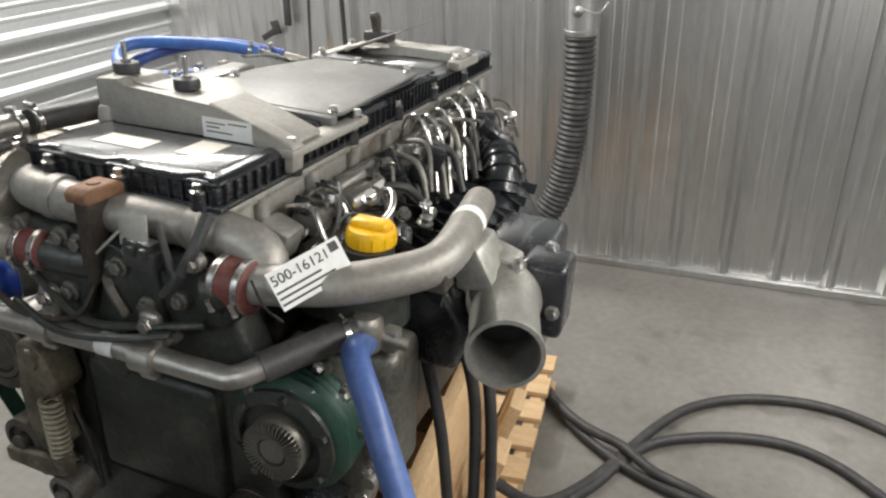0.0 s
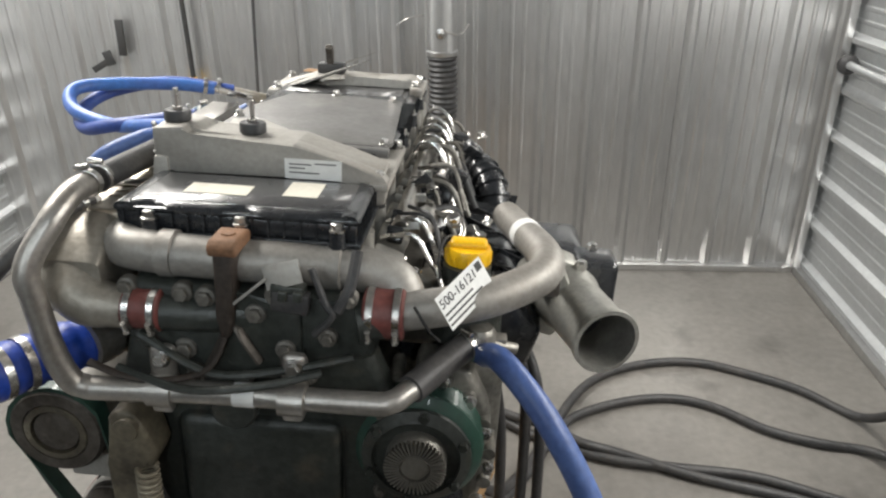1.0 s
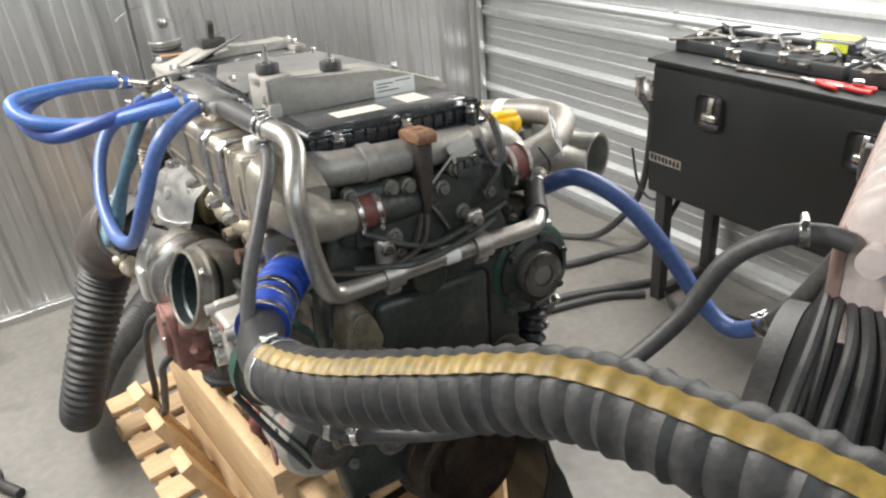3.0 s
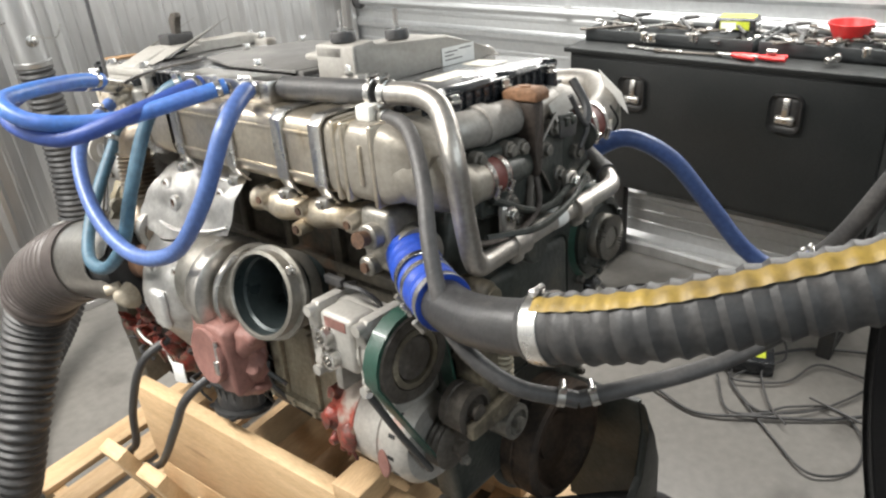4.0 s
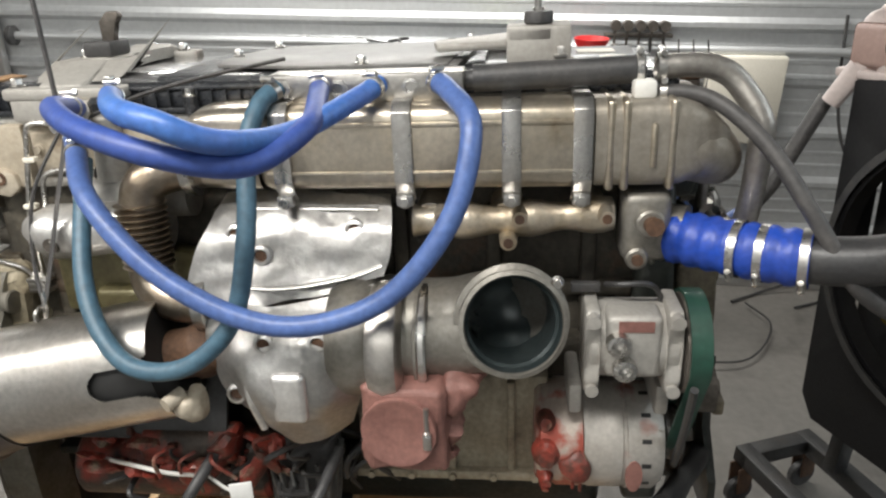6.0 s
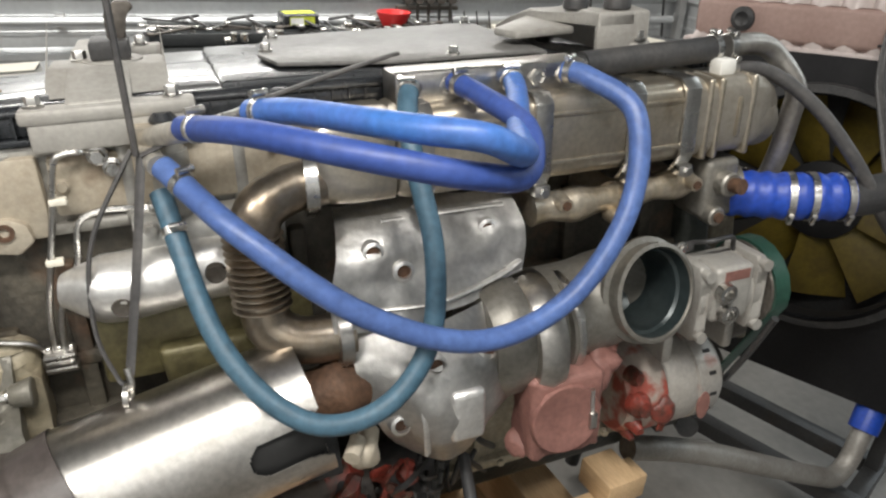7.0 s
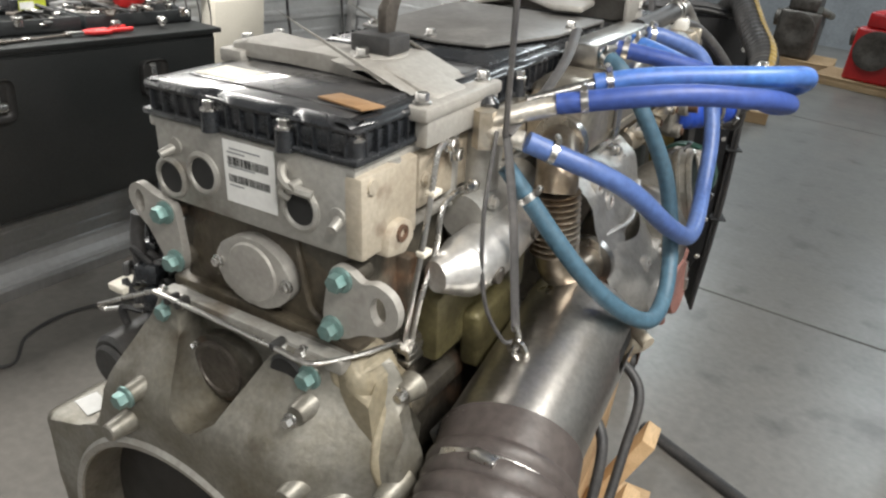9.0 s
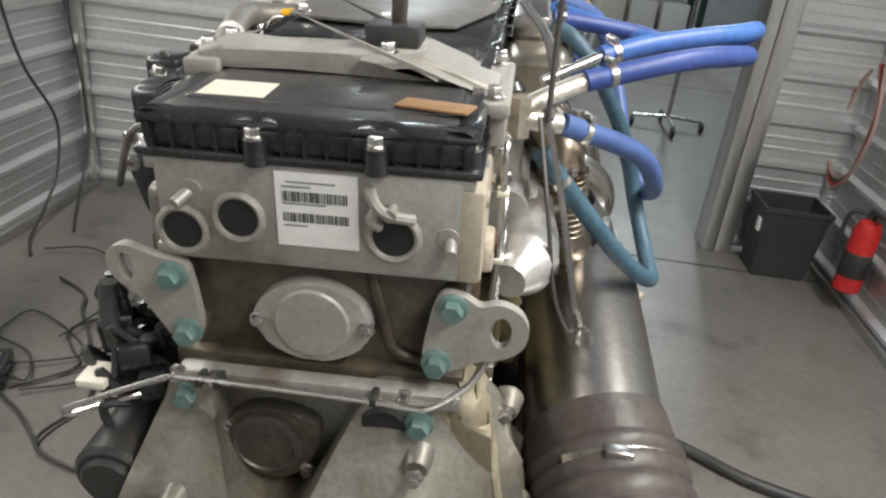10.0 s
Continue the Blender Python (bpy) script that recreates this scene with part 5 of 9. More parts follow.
part("inner_pipe", bm, INK, XP, "plain black inner pipe")
bm = bmnew()
lathe(bm, E0 - ax * 0.05, ax, [(0.038, 0.02), (0.038, 0.05), (0.043, 0.06), (0.043, 0.072), (0.038, 0.08), (0.038, 0.12)], 32, False, False)
part("stub_pipe", bm, RUST, XP, "rusty stub pipe into the sleeve")
bm = bmnew()
tmp = bmnew()
bmesh.ops.create_icosphere(tmp, subdivisions=3, radius=0.5)
tmp.transform(Matrix.Diagonal((0.05, 0.045, 0.06, 1)))
rough_up(tmp, 0.014, 34, 3)
tmp.transform(Matrix.Translation((-0.395, 0.205, 0.985)))
join(bm, tmp)
cyl(bm, (-0.40, 0.215, 1.005), (-0.425, 0.23, 1.0), 0.011, seg=10)
part("sensor_boss", bm, BEIGE, XP, "dusty sensor boss beside the sleeve")
bm = bmnew()
sweep(bm, spline([(-0.235, 0.200, 1.286), (-0.245, 0.245, 1.284), (-0.262, 0.283, 1.270), (-0.268, 0.297, 1.236)], 7), 0.031, 24)
sweep(bm, spline([(-0.276, 0.296, 1.152), (-0.284, 0.290, 1.12), (-0.295, 0.265, 1.102), (-0.30, 0.235, 1.097), (-0.30, 0.19, 1.097)], 7), 0.031, 24)
CB = pieces("crossover_elbow", bm, ELBOW, ENG, "stainless crossover elbow with a bellows")
bm = bmnew()
sweep(bm, [V((-0.268, 0.297, 1.240)).lerp(V((-0.276, 0.296, 1.148)), k / 80) for k in range(81)], lambda s, u: 0.033 + 0.0045 * math.cos(u * 2 * math.pi * 10), 28)
part("bellows", bm, ELBOW, CB, "bronzed flexible bellows")
for p_, d_, r_ in (((-0.236, 0.216, 1.286), (0.1, 1, 0), 0.040), ((-0.30, 0.205, 1.097), (0, 1, 0), 0.040)):
    bm = bmnew()
    lathe(bm, V(p_) - V(d_) * 0.009, d_, [(r_ - 0.006, 0), (r_ + 0.003, 0.001), (r_ + 0.003, 0.017), (r_ - 0.006, 0.018)], 32)
    part("band_clamp", bm, STEEL, CB, "wide bright band clamp")

# starter solenoid cluster with red sealant under the sleeve
bm = bmnew()
cyl(bm, (-0.30, 0.50, 0.80), (-0.30, 0.16, 0.80), 0.060, seg=28, bev=0.008)
cyl(bm, (-0.345, 0.36, 0.872), (-0.345, 0.20, 0.872), 0.034, seg=20, bev=0.006)
SO = part("starter_motor", bm, STAINED, ENG, "dirty starter motor splashed with red sealant")
random.seed(5)
bm = bmnew()
for k in range(46):
    c = (-0.320 - 0.07 * random.random(), 0.12 + 0.33 * random.random() ** 1.2, 0.825 + 0.075 * random.random())
    tmp = bmnew()
    bmesh.ops.create_icosphere(tmp, subdivisions=2, radius=0.5)
    tmp.transform(Matrix.Diagonal((0.02 + 0.025 * random.random(), 0.03 + 0.05 * random.random(), 0.008 + 0.016 * random.random(), 1)))
    rough_up(tmp, 0.010, 70, k)
    tmp.transform(Matrix.Rotation(random.random() * 3, 4, V((random.random(), random.random(), 1)).normalized()))
    tmp.transform(Matrix.Translation(c))
    join(bm, tmp)
for k in range(5):
    p0 = V((-0.36 - 0.04 * random.random(), 0.12 + 0.26 * random.random(), 0.86 + 0.05 * random.random()))
    p1 = p0 + V((-0.02 + 0.03 * random.random(), -0.06 + 0.12 * random.random(), -0.03 - 0.05 * random.random()))
    sweep(bm, spline([p0, (p0 + p1) / 2 + V((-0.02, 0.02 * random.random(), 0.02)), p1], 5), 0.0025 + 0.002 * random.random(), 6)
part("red_sealant", bm, RED, SO, "lumpy red sealant over the terminals", stuff=True)
bm = bmnew()
for k in range(14):
    p0 = V((-0.34 - 0.05 * random.random(), 0.08 + 0.32 * random.random(), 0.80 + 0.10 * random.random()))
    p1 = p0 + V((-0.03 * random.random(), -0.07 + 0.14 * random.random(), -0.05 * random.random()))
    sweep(bm, spline([p0, (p0 + p1) / 2 + V((-0.025, 0.01, 0.01)), p1], 5), 0.003 + 0.003 * random.random(), 6)
part("dark_wire", bm, BLACKSTEEL, SO, "tangle of dark wires", stuff=True)
bm = bmnew()
sweep(bm, spline([(-0.36, 0.44, 0.845), (-0.40, 0.36, 0.865), (-0.41, 0.30, 0.86), (-0.39, 0.26, 0.84)], 6), 0.0035, 8)
pieces("white_wire", bm, WHITEPLASTIC, SO, "white wire on the starter")
bm = bmnew()
sweep(bm, spline([(-0.39, 0.26, 0.86), (-0.405, 0.21, 0.83), (-0.40, 0.17, 0.81)], 6), 0.003, 8)
pieces("white_wire", bm, WHITEPLASTIC, SO, "white wire on the starter")
bm = bmnew()
obox(bm, (-0.405, 0.185, 0.815), (0.003, 0.035, 0.05), (0, 0, 15), 0.0005)
part("wire_tag", bm, PAPER, SO, "small white tag")
for ob in [SO] + list(SO.children):
    ob.data.transform(Matrix.Translation((0.065, 0.0, -0.04)))
bm = bmnew()
obox(bm, (-0.265, 0.39, 0.91), (0.012, 0.35, 0.14), (0, 25, 0), 0.003)
part("black_shroud", bm, BLACKSTEEL, SO, "black bent heat guard")

# fuel and oil lines at the rear corner
bm = bmnew()
sweep(bm, spline([(-0.176, 0.459, 1.338), (-0.188, 0.475, 1.344), (-0.190, 0.492, 1.343), (-0.190, 0.502, 1.332), (-0.190, 0.514, 1.279), (-0.189, 0.530, 1.211), (-0.186, 0.545, 1.148), (-0.180, 0.552, 1.085)], 7), 0.004, 8)
sweep(bm, spline([(-0.186, 0.403, 1.265), (-0.192, 0.435, 1.270), (-0.193, 0.465, 1.271), (-0.193, 0.490, 1.258), (-0.193, 0.500, 1.21), (-0.192, 0.514, 1.18), (-0.190, 0.532, 1.143), (-0.184, 0.540, 1.085)], 7), 0.004, 8)
FL = pieces("steel_line", bm, STEEL, ENG, "pair of thin steel lines down the corner")
bm = bmnew()
bolt(bm, (-0.176, 0.455, 1.335), (-1, 0, 0), 0.016, 0.014)
bolt(bm, (-0.176, 0.440, 1.318), (-1, 0, 0), 0.016, 0.014)
bolt(bm, (-0.190, 0.402, 1.265), (0, 1, 0), 0.012, 0.022)
pieces("line_fitting", bm, STEEL, FL)
bm = bmnew()
for y, z in ((0.527, 1.208), (0.508, 1.284)):
    box(bm, (-0.197, y - 0.012, z), (-0.183, y + 0.008, z + 0.008), 0.002)
pieces("line_clip", bm, CREAMPAPER, FL)
bm = bmnew()
box(bm, (-0.196, 0.528, 1.060), (-0.166, 0.566, 1.068), 0.002)
box(bm, (-0.196, 0.528, 1.078), (-0.166, 0.566, 1.086), 0.002)
box(bm, (-0.196, 0.530, 1.068), (-0.190, 0.564, 1.078), 0.001)
for y in (0.534, 0.547, 0.560):
    bolt(bm, (-0.180, y, 1.086), (0, 0, 1), 0.008, 0.006)
pieces("line_bracket", bm, STEEL, FL)
bm = bmnew()
cyl(bm, (-0.185, 0.375, 1.255), (-0.185, 0.375, 1.335), 0.026, 0.022, 22)
cyl(bm, (-0.19, 0.43, 1.225), (-0.19, 0.25, 1.228), 0.034, 0.032, 22)
lathe(bm, (-0.188, 0.375, 1.332), (0, 0, 1), [(0.018, 0), (0.018, 0.018), (0.013, 0.022), (0.013, 0.035)], 18)
box(bm, (-0.215, 0.34, 1.205), (-0.15, 0.42, 1.255), 0.012, 3)
for y, z in ((0.40, 1.215), (0.35, 1.21), (0.41, 1.25)):
    bolt(bm, (-0.222, y, z), (-1, 0, 0), 0.013)
pieces("thermostat_housing", bm, CAST, ENG, "cast coolant outlet housing")
bm = bmnew()
lathe(bm, (-0.188, 0.375, 1.362), (0, 0, 1), [(0.016, 0), (0.017, 0.012), (0.010, 0.02)], 16)
part("black_cap", bm, PLASTIC, ENG)
bm = bmnew()
prism(bm, [(0.22, 1.03), (0.50, 1.03), (0.50, 1.13), (0.45, 1.145), (0.30, 1.14), (0.22, 1.12)], "x", -0.20, -0.16, 0.008)
prism(bm, [(0.30, 0.98), (0.42, 0.98), (0.43, 1.08), (0.29, 1.08)], "x", -0.225, -0.19, 0.010, 3)
part("olive_plate", bm, OLIVE, ENG, "oil-stained olive side plate")
# brass elbows carrying the blue hoses
bm = bmnew()
sweep(bm, spline([(-0.20, 0.40, 1.352), (-0.235, 0.378, 1.366), (-0.278, 0.352, 1.379)], 6), 0.013, 14)
sweep(bm, spline([(-0.20, 0.40, 1.345), (-0.225, 0.395, 1.338), (-0.252, 0.388, 1.335)], 6), 0.013, 14)
cyl(bm, (-0.20, 0.40, 1.32), (-0.20, 0.40, 1.37), 0.016, seg=6)
pieces("pipe_fitting", bm, MANI, ENG, "brassy pipe fittings for the hoses")

# side mixer block, sensors
bm = bmnew()
box(bm, (-0.262, -0.462, 1.145), (-0.185, -0.395, 1.245), 0.012, 3)
cyl(bm, (-0.24, -0.43, 1.205), (-0.282, -0.43, 1.208), 0.020, seg=18, bev=0.003)
cyl(bm, (-0.24, -0.415, 1.155), (-0.277, -0.415, 1.155), 0.016, seg=18, bev=0.003)
lathe(bm, (-0.22, -0.46, 1.178), (-0.45, -1, 0), [(0.040, -0.01), (0.040, 0.03)], 28)
MB = part("mixer_block", bm, TURBO, ENG, "dirty cast mixer block")
bm = bmnew()
cyl(bm, (-0.278, -0.43, 1.208), (-0.300, -0.432, 1.211), 0.011, 0.013, 14)
cyl(bm, (-0.275, -0.415, 1.155), (-0.282, -0.415, 1.155), 0.008, seg=14)
pieces("sensor", bm, RUST, MB)
bm = bmnew()
sweep(bm, spline([(-0.27, -0.375, 1.115), (-0.30, -0.39, 1.128), (-0.30, -0.43, 1.128), (-0.285, -0.45, 1.10), (-0.30, -0.455, 1.06)], 6), 0.004, 8)
obox(bm, (-0.285, -0.345, 1.118), (0.012, 0.04, 0.014), (0, 0, 0), 0.002)
part("sensor_wire", bm, RUBBER, ENG, "thin sensor wire with a connector")

# air compressor
bm = bmnew()
cyl(bm, (-0.285, -0.345, 1.040), (-0.285, -0.475, 1.040), 0.056, seg=30, bev=0.006)
box(bm, (-0.345, -0.445, 1.005), (-0.29, -0.37, 1.100), 0.010, 3)
AC = part("air_compressor", bm, BRACKET, ENG, "dirty aluminium belt-driven compressor")
bm = bmnew()
for y in (-0.352, -0.462):
    prism(bm, [(-0.348, 1.0), (-0.335, 0.975), (-0.26, 0.975), (-0.26, 1.105), (-0.335, 1.105), (-0.348, 1.085), (-0.338, 1.06), (-0.338, 1.02)], "y", y - 0.010, y + 0.010, 0.005)
    for z in (0.988, 1.094):
        cyl(bm, (-0.33, y, z), (-0.352, y, z), 0.0095, seg=14)
pieces("compressor_flange", bm, BRACKET, AC)
for y, z in ((-0.385, 1.062), (-0.395, 1.024)):
    bm = bmnew()
    lathe(bm, (-0.345, y, z), (-1, 0, 0), [(0.017, 0), (0.016, 0.014), (0.010, 0.015), (0.009, 0.004), (0.0, 0.004)], 20)
    part("port", bm, STEEL, AC, "round compressor port")
bm = bmnew()
box(bm, (-0.3462, -0.432, 1.078), (-0.3448, -0.385, 1.094))
part("rating_label", bm, PINK, AC, "small pink rating label", False)
bm = bmnew()
lathe(bm, (-0.285, -0.475, 1.032), (0, -1, 0), [(0.05, 0), (0.070, 0.002), (0.073, 0.006), (0.070, 0.012), (0.073, 0.018), (0.070, 0.024), (0.073, 0.030), (0.068, 0.036), (0.050, 0.037), (0.048, 0.018), (0.036, 0.016), (0.034, 0.034), (0.018, 0.036)], 48)
CP = part("compressor_pulley", bm, DARKSTEEL, AC, "dark grooved belt pulley")
bm = bmnew()
lathe(bm, (-0.285, -0.500, 1.032), (0, -1, 0), [(0.048, 0), (0.048, 0.012), (0.038, 0.013), (0.038, 0)], 36, False, False)
part("hub_ring", bm, TANDARK, CP, "rusty hub ring")
# green belt
def belt(pulleys, y0, y1, th=0.006):
    pts = []
    for (x, z, r, a0, a1) in pulleys:
        for k in range(9):
            a = radians(a0 + (a1 - a0) * k / 8)
            pts.append((x + r * math.cos(a), z + r * math.sin(a)))
    return pts


bm = bmnew()
bp = belt(((-0.285, 1.032, 0.078, 30, 190), (-0.215, 0.84, 0.045, 195, 330)), 0, 0)
k = len(bp)
ra = [bm.verts.new((x, -0.480, z)) for x, z in bp]
rb = [bm.verts.new((x, -0.508, z)) for x, z in bp]
cx = sum(x for x, z in bp) / k
cz = sum(z for x, z in bp) / k
ia = [bm.verts.new((x + (cx - x) * 0.05, -0.480, z + (cz - z) * 0.05)) for x, z in bp]
ib = [bm.verts.new((x + (cx - x) * 0.05, -0.508, z + (cz - z) * 0.05)) for x, z in bp]
for a_, b_ in ((ra, rb), (rb, ib), (ib, ia), (ia, ra)):
    bridge(bm, a_, b_)
part("drive_belt", bm, GREEN, ENG, "green ribbed drive belt")

# alternator
AX, AZ = -0.215, 0.826
bm = bmnew()
lathe(bm, (AX, -0.352, AZ), (0, -1, 0), [(0.05, 0), (0.0775, 0.0), (0.0775, 0.006), (0.079, 0.008), (0.079, 0.058), (0.0765, 0.060), (0.0765, 0.064), (0.080, 0.066), (0.080, 0.108), (0.070, 0.122), (0.03, 0.125)], 44)
AL = part("alternator", bm, ALTBODY, ENG, "aluminium alternator splashed with red paint")
bm = bmnew()
lathe(bm, (AX, -0.276, AZ), (0, -1, 0), [(0.02, 0), (0.066, 0.002), (0.074, 0.010), (0.076, 0.030), (0.079, 0.034), (0.079, 0.074), (0.076, 0.0755)], 44)
part("rear_housing", bm, ALT, AL, "rear housing splashed with red paint")
for k in range(14):
    a = 2 * math.pi * k / 14
    bm = bmnew()
    obox(bm, (AX + 0.0795 * math.cos(a), -0.445, AZ + 0.0795 * math.sin(a)), (0.003, 0.014, 0.006), (0, -math.degrees(a), 0), 0)
    part("vent_slot", bm, INK, AL, "dark vent slot", False)
for dz, r_ in ((0.052, 0.014), (0.012, 0.020), (-0.030, 0.012), (-0.056, 0.010)):
    dx = math.sqrt(0.077 ** 2 - dz ** 2)
    bm = bmnew()
    lathe(bm, (AX - dx, -0.294, AZ + dz), (-1, 0, dz * 6), [(r_ + 0.003, -0.012), (r_, 0.002), (r_ * 0.7, 0.008), (r_ * 0.65, 0.014), (0.0, 0.015)], 14)
    rough_up(bm, 0.003, 90, dz * 40)
    part("terminal", bm, RED, AL, "red sealed terminal")
bm = bmnew()
tmp = bmnew()
bmesh.ops.create_icosphere(tmp, subdivisions=3, radius=0.026)
rough_up(tmp, 0.010, 40, 1)
tmp.transform(Matrix.Diagonal((0.5, 0.9, 0.9, 1)))
tmp.transform(Matrix.Translation((AX - 0.078, -0.338, AZ - 0.006)))
join(bm, tmp)
sweep(bm, [(AX - 0.086, -0.336, AZ - 0.01), (AX - 0.078, -0.335, AZ - 0.042)], 0.003, 6)
sweep(bm, [(AX - 0.086, -0.346, AZ - 0.01), (AX - 0.074, -0.347, AZ - 0.050)], 0.003, 6)
part("red_drip", bm, RED, AL, "runny red paint drip")
bm = bmnew()
lathe(bm, (AX, -0.48, AZ), (0, -1, 0), [(0.028, 0), (0.040, 0.004), (0.037, 0.010), (0.040, 0.016), (0.037, 0.022), (0.040, 0.028), (0.030, 0.034), (0.012, 0.036), (0.012, 0.05)], 30)
part("alternator_pulley", bm, DARKSTEEL, AL, "small grooved pulley")
bm = bmnew()
out = [(-0.427 + 0.013 * math.cos(2 * math.pi * k / 20), AZ - 0.018 + 0.026 * math.sin(2 * math.pi * k / 20)) for k in range(20)]
prism(bm, out, "x", AX - 0.0815, AX - 0.0775, 0.0008)
part("alternator_badge", bm, PINK, AL, "pink oval badge", False)
for ob in [AL] + list(AL.children):
    ob.data.transform(Matrix.Translation((AX, 0, AZ)) @ Matrix.Diagonal((1.1, 1, 1.1, 1)) @ Matrix.Translation((-AX, 0, -AZ)))
bm = bmnew()
box(bm, (AX - 0.085, -0.345, 0.915), (AX + 0.02, -0.325, 0.965), 0.006)
box(bm, (AX - 0.085, -0.470, 0.915), (AX + 0.02, -0.450, 0.965), 0.006)
box(bm, (AX - 0.05, -0.46, 0.750), (AX + 0.01, -0.43, 0.772), 0.004)
pieces("alternator_bracket", bm, BRACKET, ENG)


# ---- front of the engine ----
bm = bmnew()
prism(bm, [(-0.19, 0.66), (0.19, 0.66), (0.235, 0.78), (0.23, 1.10), (0.17, 1.235), (-0.155, 1.235), (-0.19, 1.10), (-0.205, 0.80)], "y", -0.49, -0.43, 0.014, 3)
box(bm, (-0.15, -0.52, 1.20), (0.20, -0.44, 1.29), 0.02, 3)
box(bm, (-0.10, -0.505, 0.86), (0.15, -0.48, 1.08), 0.02, 3)
part("front_cover", bm, FRONTBLK, ENG, "dark greasy front cover")
bm = bmnew()
for x, z, r in ((-0.133, 1.300, 0.016), (-0.059, 1.296, 0.018), (-0.028, 1.292, 0.018), (0.038, 1.272, 0.018), (0.077, 1.220, 0.018), (-0.062, 1.210, 0.020), (-0.051, 1.178, 0.014), (0.135, 1.243, 0.016), (0.066, 1.302, 0.018), (0.163, 1.303, 0.016), (0.02, 1.17, 0.014), (0.11, 1.18, 0.014)):
    lathe(bm, (x, -0.518, z), (0, -1, 0), [(r * 0.8, 0), (r * 0.8, 0.012), (r * 0.5, 0.014)], 14)
    bolt(bm, (x, -0.530, z), (0, -1, 0), r, 0.011)
for z in np.linspace(0.76, 1.12, 6):
    bolt(bm, (-0.175, -0.49, float(z)), (0, -1, 0), 0.014, 0.012)
    bolt(bm, (0.205, -0.49, float(z) - 0.02), (0, -1, 0), 0.014, 0.012)
part("front_bolts", bm, BOLTGREY, ENG, "dull grey cover bolts", stuff=True)
bm = bmnew()
prism(bm, [(-0.13, 1.20), (-0.02, 1.19), (0.06, 1.165), (0.10, 1.20), (0.10, 1.285), (0.02, 1.300), (-0.13, 1.310)], "y", -0.528, -0.49, 0.010, 2)
prism(bm, [(0.10, 1.19), (0.19, 1.21), (0.20, 1.29), (0.10, 1.30)], "y", -0.522, -0.48, 0.010, 2)
cyl(bm, (0.0, -0.50, 1.118), (0.0, -0.538, 1.118), 0.034, seg=26, bev=0.004)
obox(bm, (0.085, -0.532, 1.312), (0.045, 0.022, 0.020), (0, 4, 0), 0.003)
obox(bm, (0.100, -0.545, 1.310), (0.012, 0.010, 0.014), (0, 4, 0), 0.002)
obox(bm, (0.080, -0.545, 1.310), (0.012, 0.010, 0.014), (0, 4, 0), 0.002)
sweep(bm, spline([(-0.12, -0.54, 1.235), (-0.02, -0.555, 1.19), (0.08, -0.55, 1.20), (0.17, -0.53, 1.215)], 8), 0.006, 8)
sweep(bm, spline([(-0.15, -0.55, 1.185), (-0.05, -0.575, 1.175), (0.05, -0.57, 1.185), (0.13, -0.55, 1.20)], 8), 0.006, 8)
part("front_clutter", bm, FRONTBLK, ENG, "dark lines and fittings behind the pipe", stuff=True)

# air crossover pipe
bm = bmnew()
sweep(bm, spline([(-0.165, -0.40, 1.325), (-0.172, -0.445, 1.333), (-0.150, -0.485, 1.338), (-0.10, -0.497, 1.337), (0.0, -0.495, 1.333), (0.10, -0.483, 1.328), (0.165, -0.467, 1.320), (0.215, -0.462, 1.302), (0.236, -0.478, 1.270)], 8), lambda s, u: 0.029 + 0.003 * (u > 0.8) + 0.006 * max(0.0, 1 - u * 5), 24)
XO = part("air_crossover_pipe", bm, PIPEGREY, ENG, "dusty grey air crossover pipe")
bm = bmnew()
for p_ in ((-0.085, -0.4965, 1.337), (0.135, -0.4755, 1.3245)):
    lathe(bm, V(p_) - V((0.012, 0, 0)), (1, 0, 0), [(0.029, 0), (0.0325, 0.002), (0.0325, 0.022), (0.029, 0.024)], 24)
pieces("pipe_collar", bm, PIPEGREY, XO)
bm = bmnew()
sweep(bm, spline([(0.236, -0.478, 1.27), (0.212, -0.500, 1.268), (0.17, -0.515, 1.262)], 6), 0.030, 22)
sweep(bm, spline([(-0.14, -0.528, 1.268), (-0.09, -0.527, 1.265), (-0.02, -0.515, 1.26), (0.06, -0.495, 1.262)], 6), 0.026, 22)
pieces("dark_elbow", bm, FRONTBLK, XO)
for xa, xb, z, y, r in ((-0.138, -0.085, 1.268, -0.527, 0.030), (0.180, 0.236, 1.272, -0.502, 0.036)):
    bm = bmnew()
    lathe(bm, (xa, y, z), (1, 0, 0), [(r - 0.004, 0), (r, 0.003), (r - 0.002, 0.5 * (xb - xa)), (r, xb - xa - 0.003), (r - 0.004, xb - xa)], 28)
    sl = part("red_sleeve", bm, REDBAND, XO, "red silicone sleeve with two clamps")
    for x in (xa + 0.010, xb - 0.010):
        clamp("sleeve_clamp", (x, y, z), (1, 0, 0), r, sl, screw=(0, -1, -0.4))

# front pillar bracket with eye
bm = bmnew()
prism(bm, [(-0.010, 1.362), (0.018, 1.362), (0.014, 1.315), (0.012, 1.262), (0.006, 1.238), (-0.008, 1.238), (-0.010, 1.275)], "y", -0.545, -0.505, 0.006, 3)
box(bm, (-0.008, -0.515, 1.318), (0.016, -0.480, 1.352), 0.006, 3)
LB = part("lifting_bracket", bm, BROWNSTEEL, ENG, "dark front lifting bracket")
bm = bmnew()
prism(bm, [(-0.550, 1.360), (-0.486, 1.360), (-0.484, 1.374), (-0.496, 1.380), (-0.542, 1.381), (-0.552, 1.374)], "x", -0.014, 0.024, 0.004, 3)
